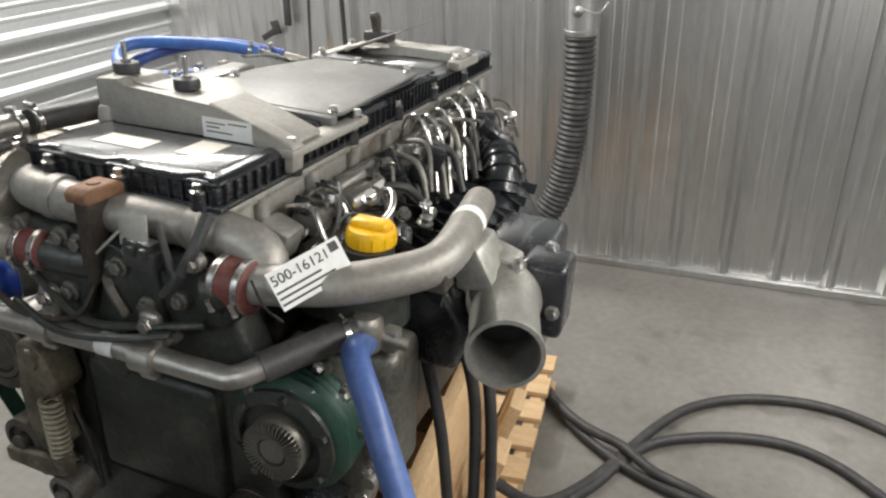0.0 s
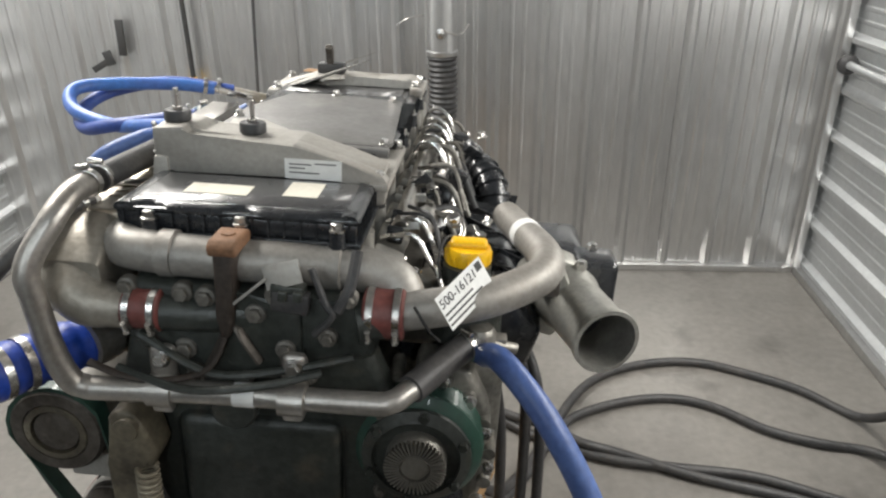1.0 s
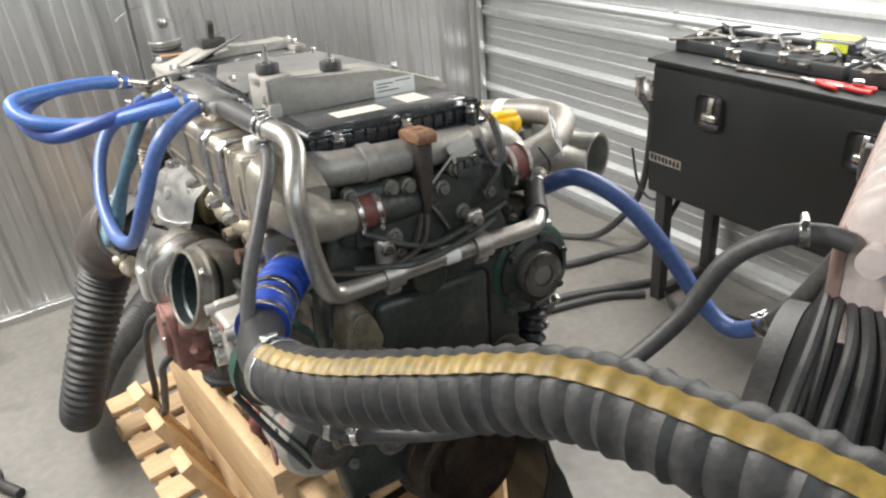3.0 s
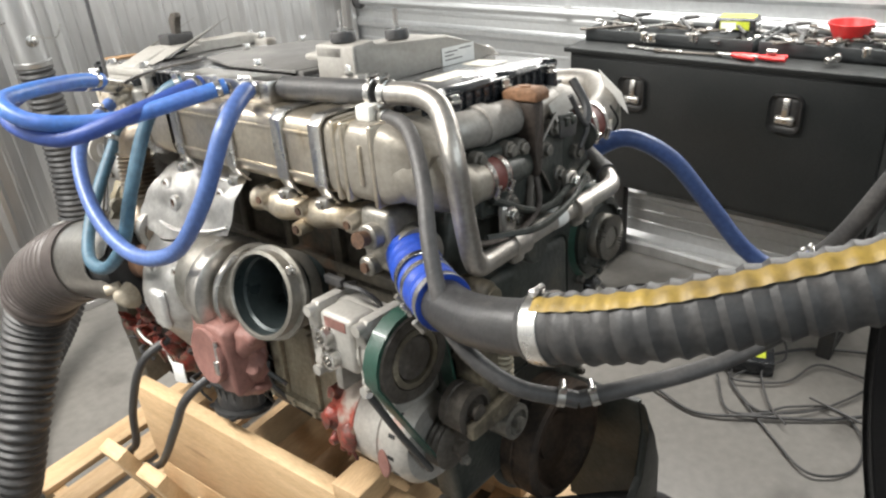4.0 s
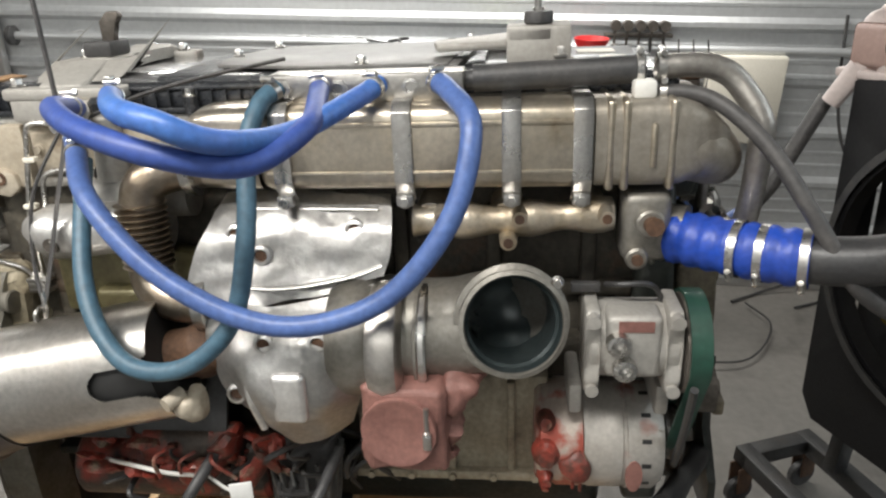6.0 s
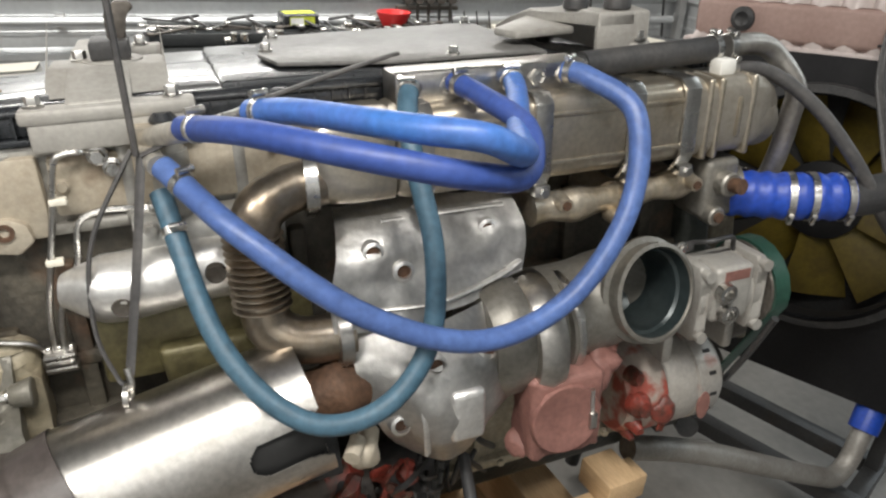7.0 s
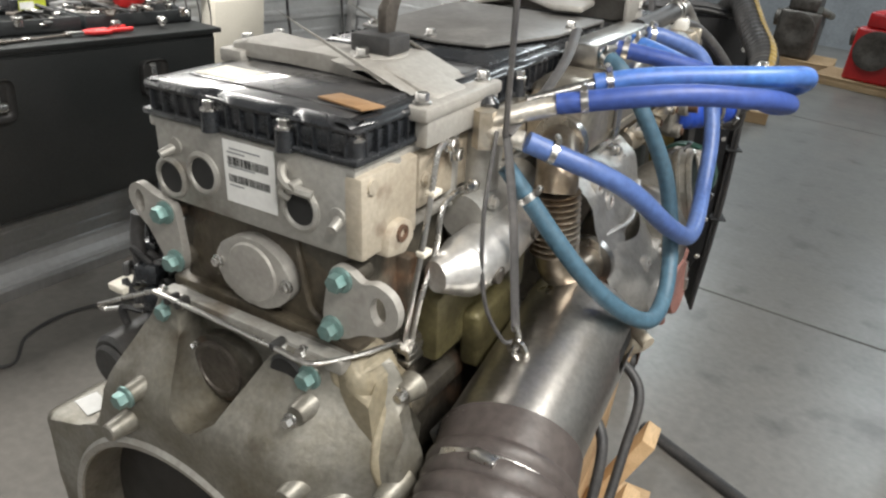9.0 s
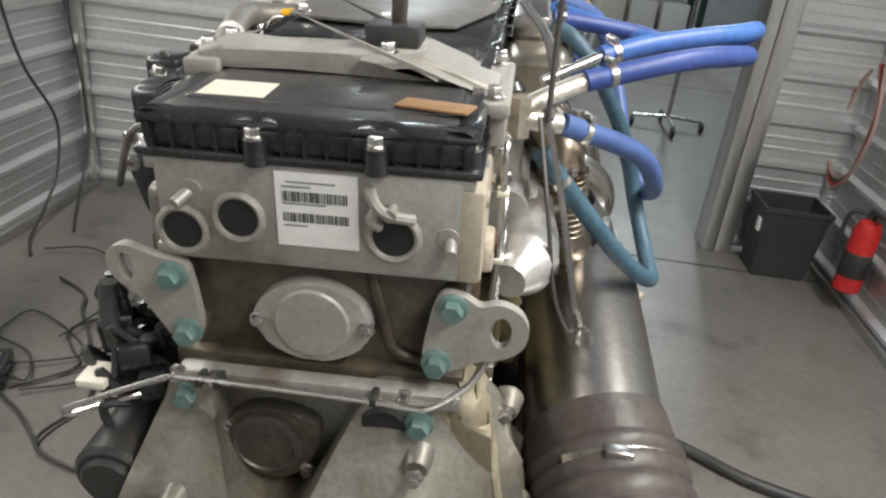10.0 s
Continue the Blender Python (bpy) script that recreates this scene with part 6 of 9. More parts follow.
cyl(bm, (0.005, -0.518, 1.378), (0.005, -0.518, 1.3825), 0.009, seg=18)
part("bracket_top", bm, RUSTTOP, LB, "rusty top of the bracket")
bm = bmnew()
sweep(bm, spline([(0.002, -0.525, 1.262), (-0.012, -0.535, 1.225), (-0.038, -0.545, 1.172)], 6), 0.007, 8, flat=0.5)
pieces("bracket_leg", bm, DARKSTEEL, LB)
bm = bmnew()
sweep(bm, spline([(0.006, -0.525, 1.262), (0.022, -0.535, 1.235), (0.043, -0.535, 1.20)], 6), 0.007, 8, flat=0.5)
pieces("bracket_leg", bm, DARKSTEEL, LB)
bm = bmnew()
sweep(bm, spline([(0.004, -0.53, 1.26), (-0.02, -0.555, 1.20), (-0.08, -0.562, 1.178), (-0.14, -0.56, 1.18), (-0.19, -0.55, 1.19)], 8), 0.0055, 10, flat=0.6)
part("bracket_strap", bm, BROWNSTEEL, LB, "dark curved strap")
bm = bmnew()
sweep(bm, spline([(-0.214, -0.45, 1.308), (-0.217, -0.490, 1.300), (-0.205, -0.518, 1.284), (-0.178, -0.530, 1.272), (-0.138, -0.528, 1.268)], 8), lambda s, u: 0.058 - 0.028 * min(1.0, u * 1.15), 28)
part("inlet_elbow", bm, NOSE, ENG, "dusty grey cast elbow to the red sleeve")
bm = bmnew()
obox(bm, (0.078, -0.535, 1.335), (0.05, 0.002, 0.032), (-20, -18, 0), 0.0005)
obox(bm, (0.035, -0.54, 1.31), (0.004, 0.003, 0.06), (0, 48, 0), 0.0005)
part("hanging_tag", bm, BRACKET, ENG, "small dusty tag on a cable tie")
bm = bmnew()
sweep(bm, spline([(0.115, -0.53, 1.345), (0.135, -0.54, 1.30), (0.145, -0.545, 1.285), (0.12, -0.545, 1.255)], 6), 0.005, 8)
sweep(bm, spline([(0.17, -0.50, 1.36), (0.165, -0.53, 1.32), (0.15, -0.54, 1.29)], 6), 0.008, 8)
obox(bm, (0.088, -0.535, 1.298), (0.05, 0.02, 0.03), (0, 6, 0), 0.004)
pieces("sensor_plug", bm, RUBBER, ENG, "black sensor plug and loom")

# coolant loop pipe
loop = [(-0.217, -0.440, 1.408), (-0.215, -0.475, 1.410), (-0.212, -0.510, 1.406), (-0.216, -0.540, 1.388), (-0.236, -0.572, 1.338), (-0.232, -0.575, 1.29), (-0.222, -0.575, 1.225), (-0.208, -0.572, 1.178), (-0.192, -0.568, 1.163), (-0.16, -0.563, 1.158), (0.0, -0.556, 1.160), (0.19, -0.552, 1.158), (0.225, -0.547, 1.160), (0.245, -0.530, 1.166), (0.26, -0.515, 1.170)]
bm = bmnew()
sweep(bm, spline(loop, 6), 0.0165, 20)
LP = part("coolant_pipe", bm, LOOPSTEEL, ENG, "bent bare steel coolant pipe")
bm = bmnew()
sweep(bm, spline([(0.25, -0.525, 1.168), (0.285, -0.475, 1.176), (0.315, -0.435, 1.183), (0.335, -0.412, 1.187)], 6), 0.0215, 20)
part("rubber_joint", bm, GREYHOSE, LP, "grey rubber joint")
clamp("hose_clamp", (0.322, -0.428, 1.184), (0.6, 0.7, 0.1), 0.0215, LP)
bm = bmnew()
lathe(bm, (0.343, -0.405, 1.155), (0, 0, 1), [(0.020, 0), (0.024, 0.006), (0.024, 0.045), (0.018, 0.053), (0.0, 0.055)], 22)
cyl(bm, (0.343, -0.405, 1.18), (0.40, -0.39, 1.165), 0.009, seg=12)
box(bm, (0.36, -0.40, 1.15), (0.385, -0.375, 1.185), 0.004)
part("elbow_fitting", bm, TURBO, LP, "cast elbow fitting")
for x, z in ((-0.088, 1.158), (0.092, 1.159)):
    bm = bmnew()
    lathe(bm, (x - 0.018, -0.5575, z), (1, 0, 0), [(0.019, 0), (0.0225, 0.001), (0.0225, 0.035), (0.019, 0.036)], 24)
    obox(bm, (x, -0.543, z + 0.034), (0.036, 0.014, 0.062), (0, 0, 0), 0.010, 3)
    obox(bm, (x, -0.557, z - 0.022), (0.030, 0.016, 0.022), (0, 0, 0), 0.006)
    cl_ = part("pipe_clamp", bm, LOOPSTEEL, LP, "aluminium saddle clamp")
    bm = bmnew()
    bolt(bm, (x, -0.5505, z + 0.046), (0, -1, 0), 0.017, 0.010)
    part("clamp_bolt", bm, STEEL, cl_)
bm = bmnew()
lathe(bm, (0.012, -0.5562, 1.16), (1, 0, 0), [(0.0167, 0), (0.0170, 0.001), (0.0170, 0.029), (0.0167, 0.03)], 20, False, False)
part("white_band", bm, PAPER, LP, "white wrap label")

# fan drive
bm = bmnew()
lathe(bm, (0.260, -0.43, 1.035), (0, -1, 0), [(0.06, 0), (0.098, 0.01), (0.100, 0.018), (0.096, 0.024), (0.100, 0.030), (0.096, 0.036), (0.100, 0.042), (0.096, 0.048), (0.098, 0.056), (0.086, 0.066), (0.080, 0.068), (0.0, 0.068)], 48)
FD = part("fan_drive", bm, GREEN, ENG, "dark green fan drive pulley with a finned hub")
bm = bmnew()
lathe(bm, (0.260, -0.495, 1.035), (0, -1, 0), [(0.082, 0), (0.082, 0.010), (0.066, 0.018), (0.066, 0.008), (0.02, 0.008)], 44)
for k in range(6):
    a = 2 * math.pi * k / 6 + 0.4
    bolt(bm, (0.260 + 0.074 * math.cos(a), -0.503, 1.035 + 0.074 * math.sin(a)), (0, -1, 0), 0.014, 0.012)
part("drive_flange", bm, FRONTBLK, FD)
bm = bmnew()
lathe(bm, (0.260, -0.50, 1.035), (0, -1, 0), [(0.046, 0), (0.046, 0.018), (0.043, 0.022), (0.022, 0.026), (0.020, 0.030), (0.0, 0.031)], 36)
part("finned_hub", bm, TURBO, FD, "finned aluminium hub")
bm = bmnew()
for k in range(44):
    a = 2 * math.pi * k / 44
    obox(bm, (0.260 + 0.0345 * math.cos(a), -0.528, 1.035 + 0.0345 * math.sin(a)), (0.023, 0.010, 0.0022), (0, -math.degrees(a), 0), 0)
part("cooling_fin", bm, TURBO, FD, "", False, stuff=True)
# alloy gear case behind the fan drive
bm = bmnew()
prism(bm, [(0.22, 0.82), (0.34, 0.84), (0.37, 0.95), (0.365, 1.08), (0.33, 1.15), (0.25, 1.16)], "y", -0.44, -0.37, 0.012, 3)
GC = part("gear_case", bm, GEARCASE, ENG, "cast aluminium gear case")
bm = bmnew()
for k in range(9):
    a = radians(-60 + k * 22)
    cyl(bm, (0.265 + 0.105 * math.cos(a), -0.45, 0.99 + 0.15 * math.sin(a)), (0.265 + 0.105 * math.cos(a), -0.38, 0.99 + 0.15 * math.sin(a)), 0.011, seg=12)
box(bm, (0.30, -0.40, 0.90), (0.385, -0.30, 1.14), 0.02, 3)
pieces("case_boss", bm, GEARCASE, GC)
bm = bmnew()
for k in range(7):
    a = radians(-55 + k * 26)
    bolt(bm, (0.265 + 0.105 * math.cos(a), -0.451, 0.99 + 0.15 * math.sin(a)), (0, -1, 0), 0.014, 0.012)
part("case_bolts", bm, STEEL, ENG, stuff=True)
# bellows hose below the fan drive
bm = bmnew()
sweep(bm, [V((0.30, -0.45, 0.93)).lerp(V((0.265, -0.46, 0.74)), k / 48) for k in range(49)], lambda s, u: 0.030 + 0.005 * math.cos(u * 2 * math.pi * 7), 22)
part("bellows_hose", bm, PLASTIC, ENG, "black bellows hose")

# belt tensioner, idlers, crank damper
bm = bmnew()
prism(bm, [(-0.176, 1.100), (-0.160, 1.116), (-0.138, 1.112), (-0.118, 1.075), (-0.110, 1.040), (-0.120, 1.018), (-0.150, 1.020), (-0.152, 0.940), (-0.140, 0.905), (-0.165, 0.895), (-0.188, 0.930), (-0.184, 1.02)], "y", -0.555, -0.495, 0.008, 3)
lathe(bm, (-0.150, -0.550, 1.085), (0, -1, 0), [(0.020, 0), (0.018, 0.010), (0.010, 0.012)], 18)
prism(bm, [(-0.235, 0.900), (-0.100, 0.915), (-0.098, 0.888), (-0.150, 0.868), (-0.235, 0.872)], "y", -0.572, -0.552, 0.005, 2)
rough_up(bm, 0.003, 45, 3)
BT = part("belt_tensioner", bm, TANDARK, ENG, "dusty tan belt tensioner arm")
bm = bmnew()
sweep(bm, [V((-0.128 + 0.0145 * math.cos(k * 0.42), -0.552 + 0.0145 * math.sin(k * 0.42), 1.020 - 0.110 * k / 165)) for k in range(166)], 0.0034, 7)
part("tensioner_spring", bm, LOWBLOCK, BT, "dusty coil spring")
for x, z, r, y, m_ in ((-0.209, 0.910, 0.040, -0.530, DARKSTEEL), (-0.121, 0.842, 0.032, -0.545, BOLTGREY), (0.19, 0.86, 0.045, -0.50, DARKSTEEL)):
    bm = bmnew()
    lathe(bm, (x, y + 0.02, z), (0, -1, 0), [(r * 0.6, 0), (r, 0.002), (r, 0.014), (r * 0.95, 0.016), (r, 0.018), (r, 0.045), (r * 0.72, 0.048), (r * 0.70, 0.040), (r * 0.35, 0.04), (r * 0.35, 0.055), (0, 0.056)], 30)
    part("idler_pulley", bm, m_, ENG, "smooth idler pulley")
bm = bmnew()
lathe(bm, (0.045, -0.485, 0.690), (0, -1, 0), [(0.08, 0), (0.120, 0.004), (0.120, 0.028), (0.116, 0.030), (0.116, 0.036), (0.120, 0.038), (0.120, 0.072), (0.113, 0.078), (0.098, 0.076), (0.092, 0.040), (0.05, 0.036), (0.048, 0.05), (0.02, 0.052)], 52)
part("crank_damper", bm, DAMPER, ENG, "rusty crankshaft damper")
bm = bmnew()
lathe(bm, (0.045, -0.470, 0.690), (0, -1, 0), [(0.115, 0), (0.128, 0.001), (0.125, 0.004), (0.128, 0.007), (0.125, 0.010), (0.128, 0.013), (0.115, 0.015)], 52)
part("crank_pulley", bm, FRONTBLK, ENG, "grooved crank pulley")
bm = bmnew()
prism(bm, [(0.150, 0.76), (0.195, 0.66), (0.222, 0.585), (0.225, 0.40), (0.06, 0.40), (0.06, 0.50), (0.150, 0.58), (0.172, 0.68)], "y", -0.672, -0.655, 0.004)
prism(bm, [(0.165, 0.76), (0.222, 0.585), (0.225, 0.40), (0.20, 0.40), (0.195, 0.58), (0.145, 0.76)], "y", -0.656, -0.47, 0.004)
pieces("front_guard", bm, FRONTBLK, ENG, "dark sheet guard beside the crank")
bm = bmnew()
sweep(bm, spline([(-0.20, -0.50, 0.66), (-0.12, -0.54, 0.63), (-0.02, -0.58, 0.58), (0.10, -0.64, 0.54), (0.25, -0.66, 0.44), (0.33, -0.66, 0.34), (0.37, -0.66, 0.22), (0.40, -0.64, 0.04)], 8), 0.022, 18)
part("lower_hose", bm, RUBBER, ENG, "black lower coolant hose")
bm = bmnew()
sweep(bm, spline([(-0.362, -0.487, 1.0), (-0.315, -0.492, 0.90), (-0.262, -0.495, 0.80)], 4), 0.006, 8)
sweep(bm, spline([(-0.19, -0.49, 1.02), (-0.13, -0.50, 0.90), (-0.12, -0.50, 0.80)], 4), 0.006, 8)
pieces("belt_run", bm, RUBBER, ENG)


# ---- intake side ----
bm = bmnew()
box(bm, (0.16, -0.30, 1.10), (0.275, 0.46, 1.238), 0.018, 3)
for y in np.linspace(-0.26, 0.42, 8):
    cyl(bm, (0.245, float(y), 1.23), (0.245, float(y), 1.252), 0.014, 0.011, 14)
part("intake_log", bm, TURBO, ENG, "dusty cast aluminium intake log")
bm = bmnew()
prism(bm, [(0.20, 1.06), (0.43, 1.05), (0.455, 1.14), (0.40, 1.215), (0.20, 1.235)], "y", -0.28, 0.20, 0.02, 3)
IM = part("intake_manifold", bm, PLASTIC, ENG, "black ribbed intake manifold")
bm = bmnew()
for k in range(12):
    y = -0.27 + 0.04 * k
    obox(bm, (0.33, y, 1.223), (0.20, 0.004, 0.022), (0, 13, 25 if k % 2 else -25), 0)
part("manifold_rib", bm, PLASTIC, IM, "", False, stuff=True)
# filler tower and yellow cap
bm = bmnew()
lathe(bm, (0.315, -0.345, 1.17), (0, 0, 1), [(0.062, 0), (0.060, 0.05), (0.044, 0.085), (0.038, 0.10), (0.038, 0.115)], 30)
part("filler_tower", bm, FRONTBLK, ENG, "dark oil filler tower")
bm = bmnew()
lathe(bm, (0.316, -0.337, 1.283), (0, 0, 1), [(0.030, 0), (0.036, 0.003), (0.036, 0.022), (0.033, 0.028), (0.0, 0.029)], 36)
OC = part("oil_cap", bm, YELLOW, ENG, "yellow plastic oil filler cap")
bm = bmnew()
for k in range(12):
    a = 2 * math.pi * k / 12
    cyl(bm, (0.316 + 0.0350 * math.cos(a), -0.337 + 0.0350 * math.sin(a), 1.287), (0.316 + 0.0350 * math.cos(a), -0.337 + 0.0350 * math.sin(a), 1.304), 0.0022, seg=8)
box(bm, (0.287, -0.352, 1.306), (0.345, -0.322, 1.322), 0.007, 3)
pieces("cap_grip", bm, YELLOW, OC)
bm = bmnew()
sweep(bm, spline([(0.30, -0.30, 1.31), (0.28, -0.34, 1.322), (0.272, -0.37, 1.30), (0.276, -0.38, 1.27)], 6), 0.0022, 6)
part("tether", bm, INK, OC, "thin black tether")
# oil pipe
bm = bmnew()
sweep(bm, spline([(0.385, -0.06, 1.262), (0.405, -0.16, 1.275), (0.425, -0.26, 1.290), (0.437, -0.335, 1.297), (0.430, -0.385, 1.295), (0.395, -0.425, 1.290), (0.34, -0.465, 1.284), (0.28, -0.487, 1.279), (0.225, -0.498, 1.274)], 8), 0.0275, 24)
OP = part("breather_pipe", bm, PIPEGREY, ENG, "thick dusty aluminium breather pipe")
bm = bmnew()
ax = (V((0.405, -0.16, 1.275)) - V((0.43, -0.30, 1.293))).normalized()
lathe(bm, (0.418, -0.225, 1.2845), ax, [(0.0277, 0), (0.0282, 0.001), (0.0282, 0.032), (0.0277, 0.033)], 24, False, False)
part("white_band", bm, PAPER, OP, "white wrap label")
bm = bmnew()
box(bm, (0.42, -0.40, 1.262), (0.455, -0.365, 1.30), 0.005)
part("pipe_bracket", bm, DARKSTEEL, OP)
# paper tag
tx = V((0.051, 0.076, 0.029)).normalized()
tz = tx.cross(V((-0.023, -0.001, 0.036))).normalized()
TM = Matrix((tx, tz.cross(tx), tz)).transposed().to_4x4()
TM.translation = V((0.301, -0.486, 1.3015)) + tz * 0.022
bm = bmnew()
box(bm, (-0.050, -0.0255, 0), (0.050, 0.0255, 0.0006))
TG = part("paper_tag", bm, PAPER, ENG, "white paper tag reading 500-16121 tied to the pipe", False, at=TM)
text("tag_number", "500-16121", 0.0185, INK, TG, pose(-0.008, 0.012, 0.0010), "bold printed number")
bm = bmnew()
for i, w in enumerate((0.062, 0.078, 0.07)):
    box(bm, (-0.048, -0.004 - 0.008 * i, 0.0008), (-0.048 + w, -0.0012 - 0.008 * i, 0.0011))
box(bm, (0.034, 0.010, 0.0008), (0.046, 0.022, 0.0011))
part("tag_print", bm, BLACKSTEEL, TG, "", False)
bm = bmnew()
sweep(bm, spline([(0.25, -0.53, 1.30), (0.27, -0.535, 1.27), (0.285, -0.52, 1.245)], 5), 0.002, 6)
part("tag_tie", bm, INK, ENG, "black cable tie")

# throttle body with open mouth
T0, T1 = V((0.475, -0.20, 1.165)), V((0.535, -0.385, 1.165))
ax = (T1 - T0).normalized()
bm = bmnew()
L = (T1 - T0).length
lathe(bm, T0, ax, [(0.058, 0), (0.058, 0.05), (0.052, 0.07), (0.050, L - 0.02), (0.0545, L - 0.012), (0.0545, L), (0.048, L), (0.046, L - 0.05), (0.046, L - 0.10)], 44, True, False)
TH = part("throttle_body", bm, THROTTLE, ENG, "cast throttle body with an open round mouth")
# black disc across the bore paints the shade deep in the throat
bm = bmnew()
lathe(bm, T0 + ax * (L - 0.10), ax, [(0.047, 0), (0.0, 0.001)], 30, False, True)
part("throttle_inside", bm, INK, TH, "black disc for the shade in the throat")
bm = bmnew()
prism(bm, [(0.40, 1.10), (0.47, 1.08), (0.51, 1.14), (0.50, 1.225), (0.44, 1.245), (0.40, 1.20)], "y", -0.235, -0.18, 0.008)
prism(bm, [(0.425, 1.19), (0.49, 1.20), (0.455, 1.262), (0.425, 1.265)], "y", -0.29, -0.20, 0.008)
part("throttle_flange", bm, THROTTLE, TH)
bm = bmnew()
box(bm, (0.50, -0.22, 1.10), (0.575, -0.14, 1.225), 0.012, 3)
box(bm, (0.41, -0.16, 1.06), (0.53, 0.02, 1.21), 0.02, 3)
part("throttle_actuator", bm, PLASTIC, TH, "black throttle actuator box")
bm = bmnew()
for p_ in ((0.505, -0.232, 1.225), (0.56, -0.22, 1.15), (0.515, -0.24, 1.10), (0.44, -0.24, 1.22), (0.535, -0.15, 1.225)):
    bolt(bm, p_, (0, -1, 0), 0.015, 0.014)
pieces("flange_bolt", bm, STEEL, TH)
for ob in [TH] + list(TH.children):
    ob.data.transform(Matrix.Translation((0.004, 0.0, 0.020)))

# fuel rail, injector lines and loom
bm = bmnew()
cyl(bm, (0.205, -0.30, 1.315), (0.215, 0.42, 1.315), 0.016, seg=18, bev=0.003)
for y in (-0.29, -0.16, -0.02, 0.12, 0.26, 0.40):
    cyl(bm, (0.195, y, 1.315), (0.235, y, 1.318), 0.012, seg=6)
FR = part("fuel_rail", bm, BRUSHED, ENG, "steel fuel rail with fittings")
random.seed(8)
for i, y in enumerate((-0.36, -0.29, 0.02, 0.08, 0.14, 0.20, 0.26, 0.32)):
    bm = bmnew()
    y2 = y - 0.06 * random.random()
    top = 1.345 + 0.03 * random.random() if y > 0 else 1.325
    sweep(bm, spline([(0.18, y + 0.02, 1.315), (0.205, y + 0.01, top), (0.235, y, top + 0.004), (0.258, y - 0.01, top - 0.03), (0.272, y2, 1.275), (0.29, y2 - 0.03, 1.225)], 6), 0.0042, 8)
    part("injector_line", bm, STEEL, FR, "bent bright injector line")
bm = bmnew()
random.seed(9)
for k in range(13):
    y0 = -0.36 + 0.8 * random.random()
    p0 = V((0.18 + 0.06 * random.random(), y0, 1.27 + 0.08 * random.random()))
    p1 = p0 + V((0.05 + 0.05 * random.random(), -0.10 + 0.2 * random.random(), -0.03 - 0.06 * random.random()))
    md = (p0 + p1) / 2 + V((0.01, 0.02 - 0.04 * random.random(), 0.02 + 0.02 * random.random()))
    sweep(bm, spline([p0, md, p1], 6), 0.003 + 0.005 * random.random(), 8)
LM = part("wiring_loom", bm, RUBBER, ENG, "tangled black wiring loom and hoses", stuff=True)
bm = bmnew()
for k in range(16):
    y0 = -0.20 + 0.64 * k / 15
    p0 = V((0.185 + 0.03 * random.random(), y0, 1.30 + 0.04 * random.random()))
    p1 = p0 + V((0.07 + 0.05 * random.random(), -0.06 + 0.08 * random.random(), -0.06 - 0.03 * random.random()))
    md = (p0 + p1) / 2 + V((0.02, 0.01, 0.03 + 0.02 * random.random()))
    sweep(bm, spline([p0, md, p1], 6), 0.0035 + 0.003 * random.random(), 8)
part("grey_line", bm, BOLTGREY, LM, "dull grey fuel lines", stuff=True)
bm = bmnew()
cyl(bm, (0.235, -0.27, 1.30), (0.240, -0.20, 1.302), 0.021, seg=20, bev=0.004)
cyl(bm, (0.240, -0.20, 1.302), (0.243, -0.165, 1.303), 0.014, seg=6)
sweep(bm, spline([(0.245, -0.20, 1.30), (0.285, -0.21, 1.315), (0.305, -0.25, 1.300), (0.29, -0.285, 1.275)], 6), 0.0055, 10)
pieces("line_valve", bm, BRUSHED, LM, "bright steel valve with a bent line")
bm = bmnew()
for k in range(12):
    c = (0.19 + 0.14 * random.random(), -0.34 + 0.80 * random.random(), 1.235 + 0.09 * random.random())
    obox(bm, c, (0.02 + 0.03 * random.random(), 0.02 + 0.04 * random.random(), 0.02 + 0.03 * random.random()), (random.random() * 50, random.random() * 50, random.random() * 90), 0.004)
part("connector", bm, PLASTIC, LM, "black connectors", stuff=True)
bm = bmnew()
for k in range(26):
    c = V((0.18 + 0.17 * random.random(), -0.36 + 0.82 * random.random(), 1.24 + 0.09 * random.random()))
    d = V((random.random() - 0.5, random.random() - 0.5, random.random()))
    bolt(bm, c, d, 0.012 + 0.006 * random.random(), 0.014)
part("union", bm, STEEL, LM, "bright unions and bolts", stuff=True)
bm = bmnew()
for k in range(9):
    y = -0.38 + 0.095 * k
    obox(bm, (0.19, y, 1.285), (0.05, 0.05, 0.05), (0, 20, 0), 0.008)
pieces("head_bracket", bm, CAST, ENG)
bm = bmnew()
cyl(bm, (0.27, 0.26, 1.04), (0.27, 0.48, 1.04), 0.05, seg=24, bev=0.01)
box(bm, (0.20, 0.25, 1.08), (0.29, 0.44, 1.16), 0.015, 3)
box(bm, (0.16, -0.30, 0.80), (0.32, 0.50, 1.06), 0.03, 3)
part("fuel_pump_module", bm, BLOCK, ENG, "dark fuel pump and filter module")
bm = bmnew()
random.seed(14)
for k in range(10):
    c = V((0.20 + 0.09 * random.random(), 0.50 + 0.10 * random.random(), 1.08 + 0.07 * random.random()))
    obox(bm, c, (0.03, 0.03, 0.03), (random.random() * 60, 0, random.random() * 90), 0.005)
cyl(bm, (0.235, 0.60, 1.12), (0.245, 0.60, 1.19), 0.008, seg=12)
pieces("rear_sensor", bm, PLASTIC, ENG, "black rear sensors and plugs")
bm = bmnew()
box(bm, (0.240, 0.625, 1.070), (0.275, 0.665, 1.082), 0.003)
part("white_plug", bm, CREAMPAPER, ENG, "white plastic plug")
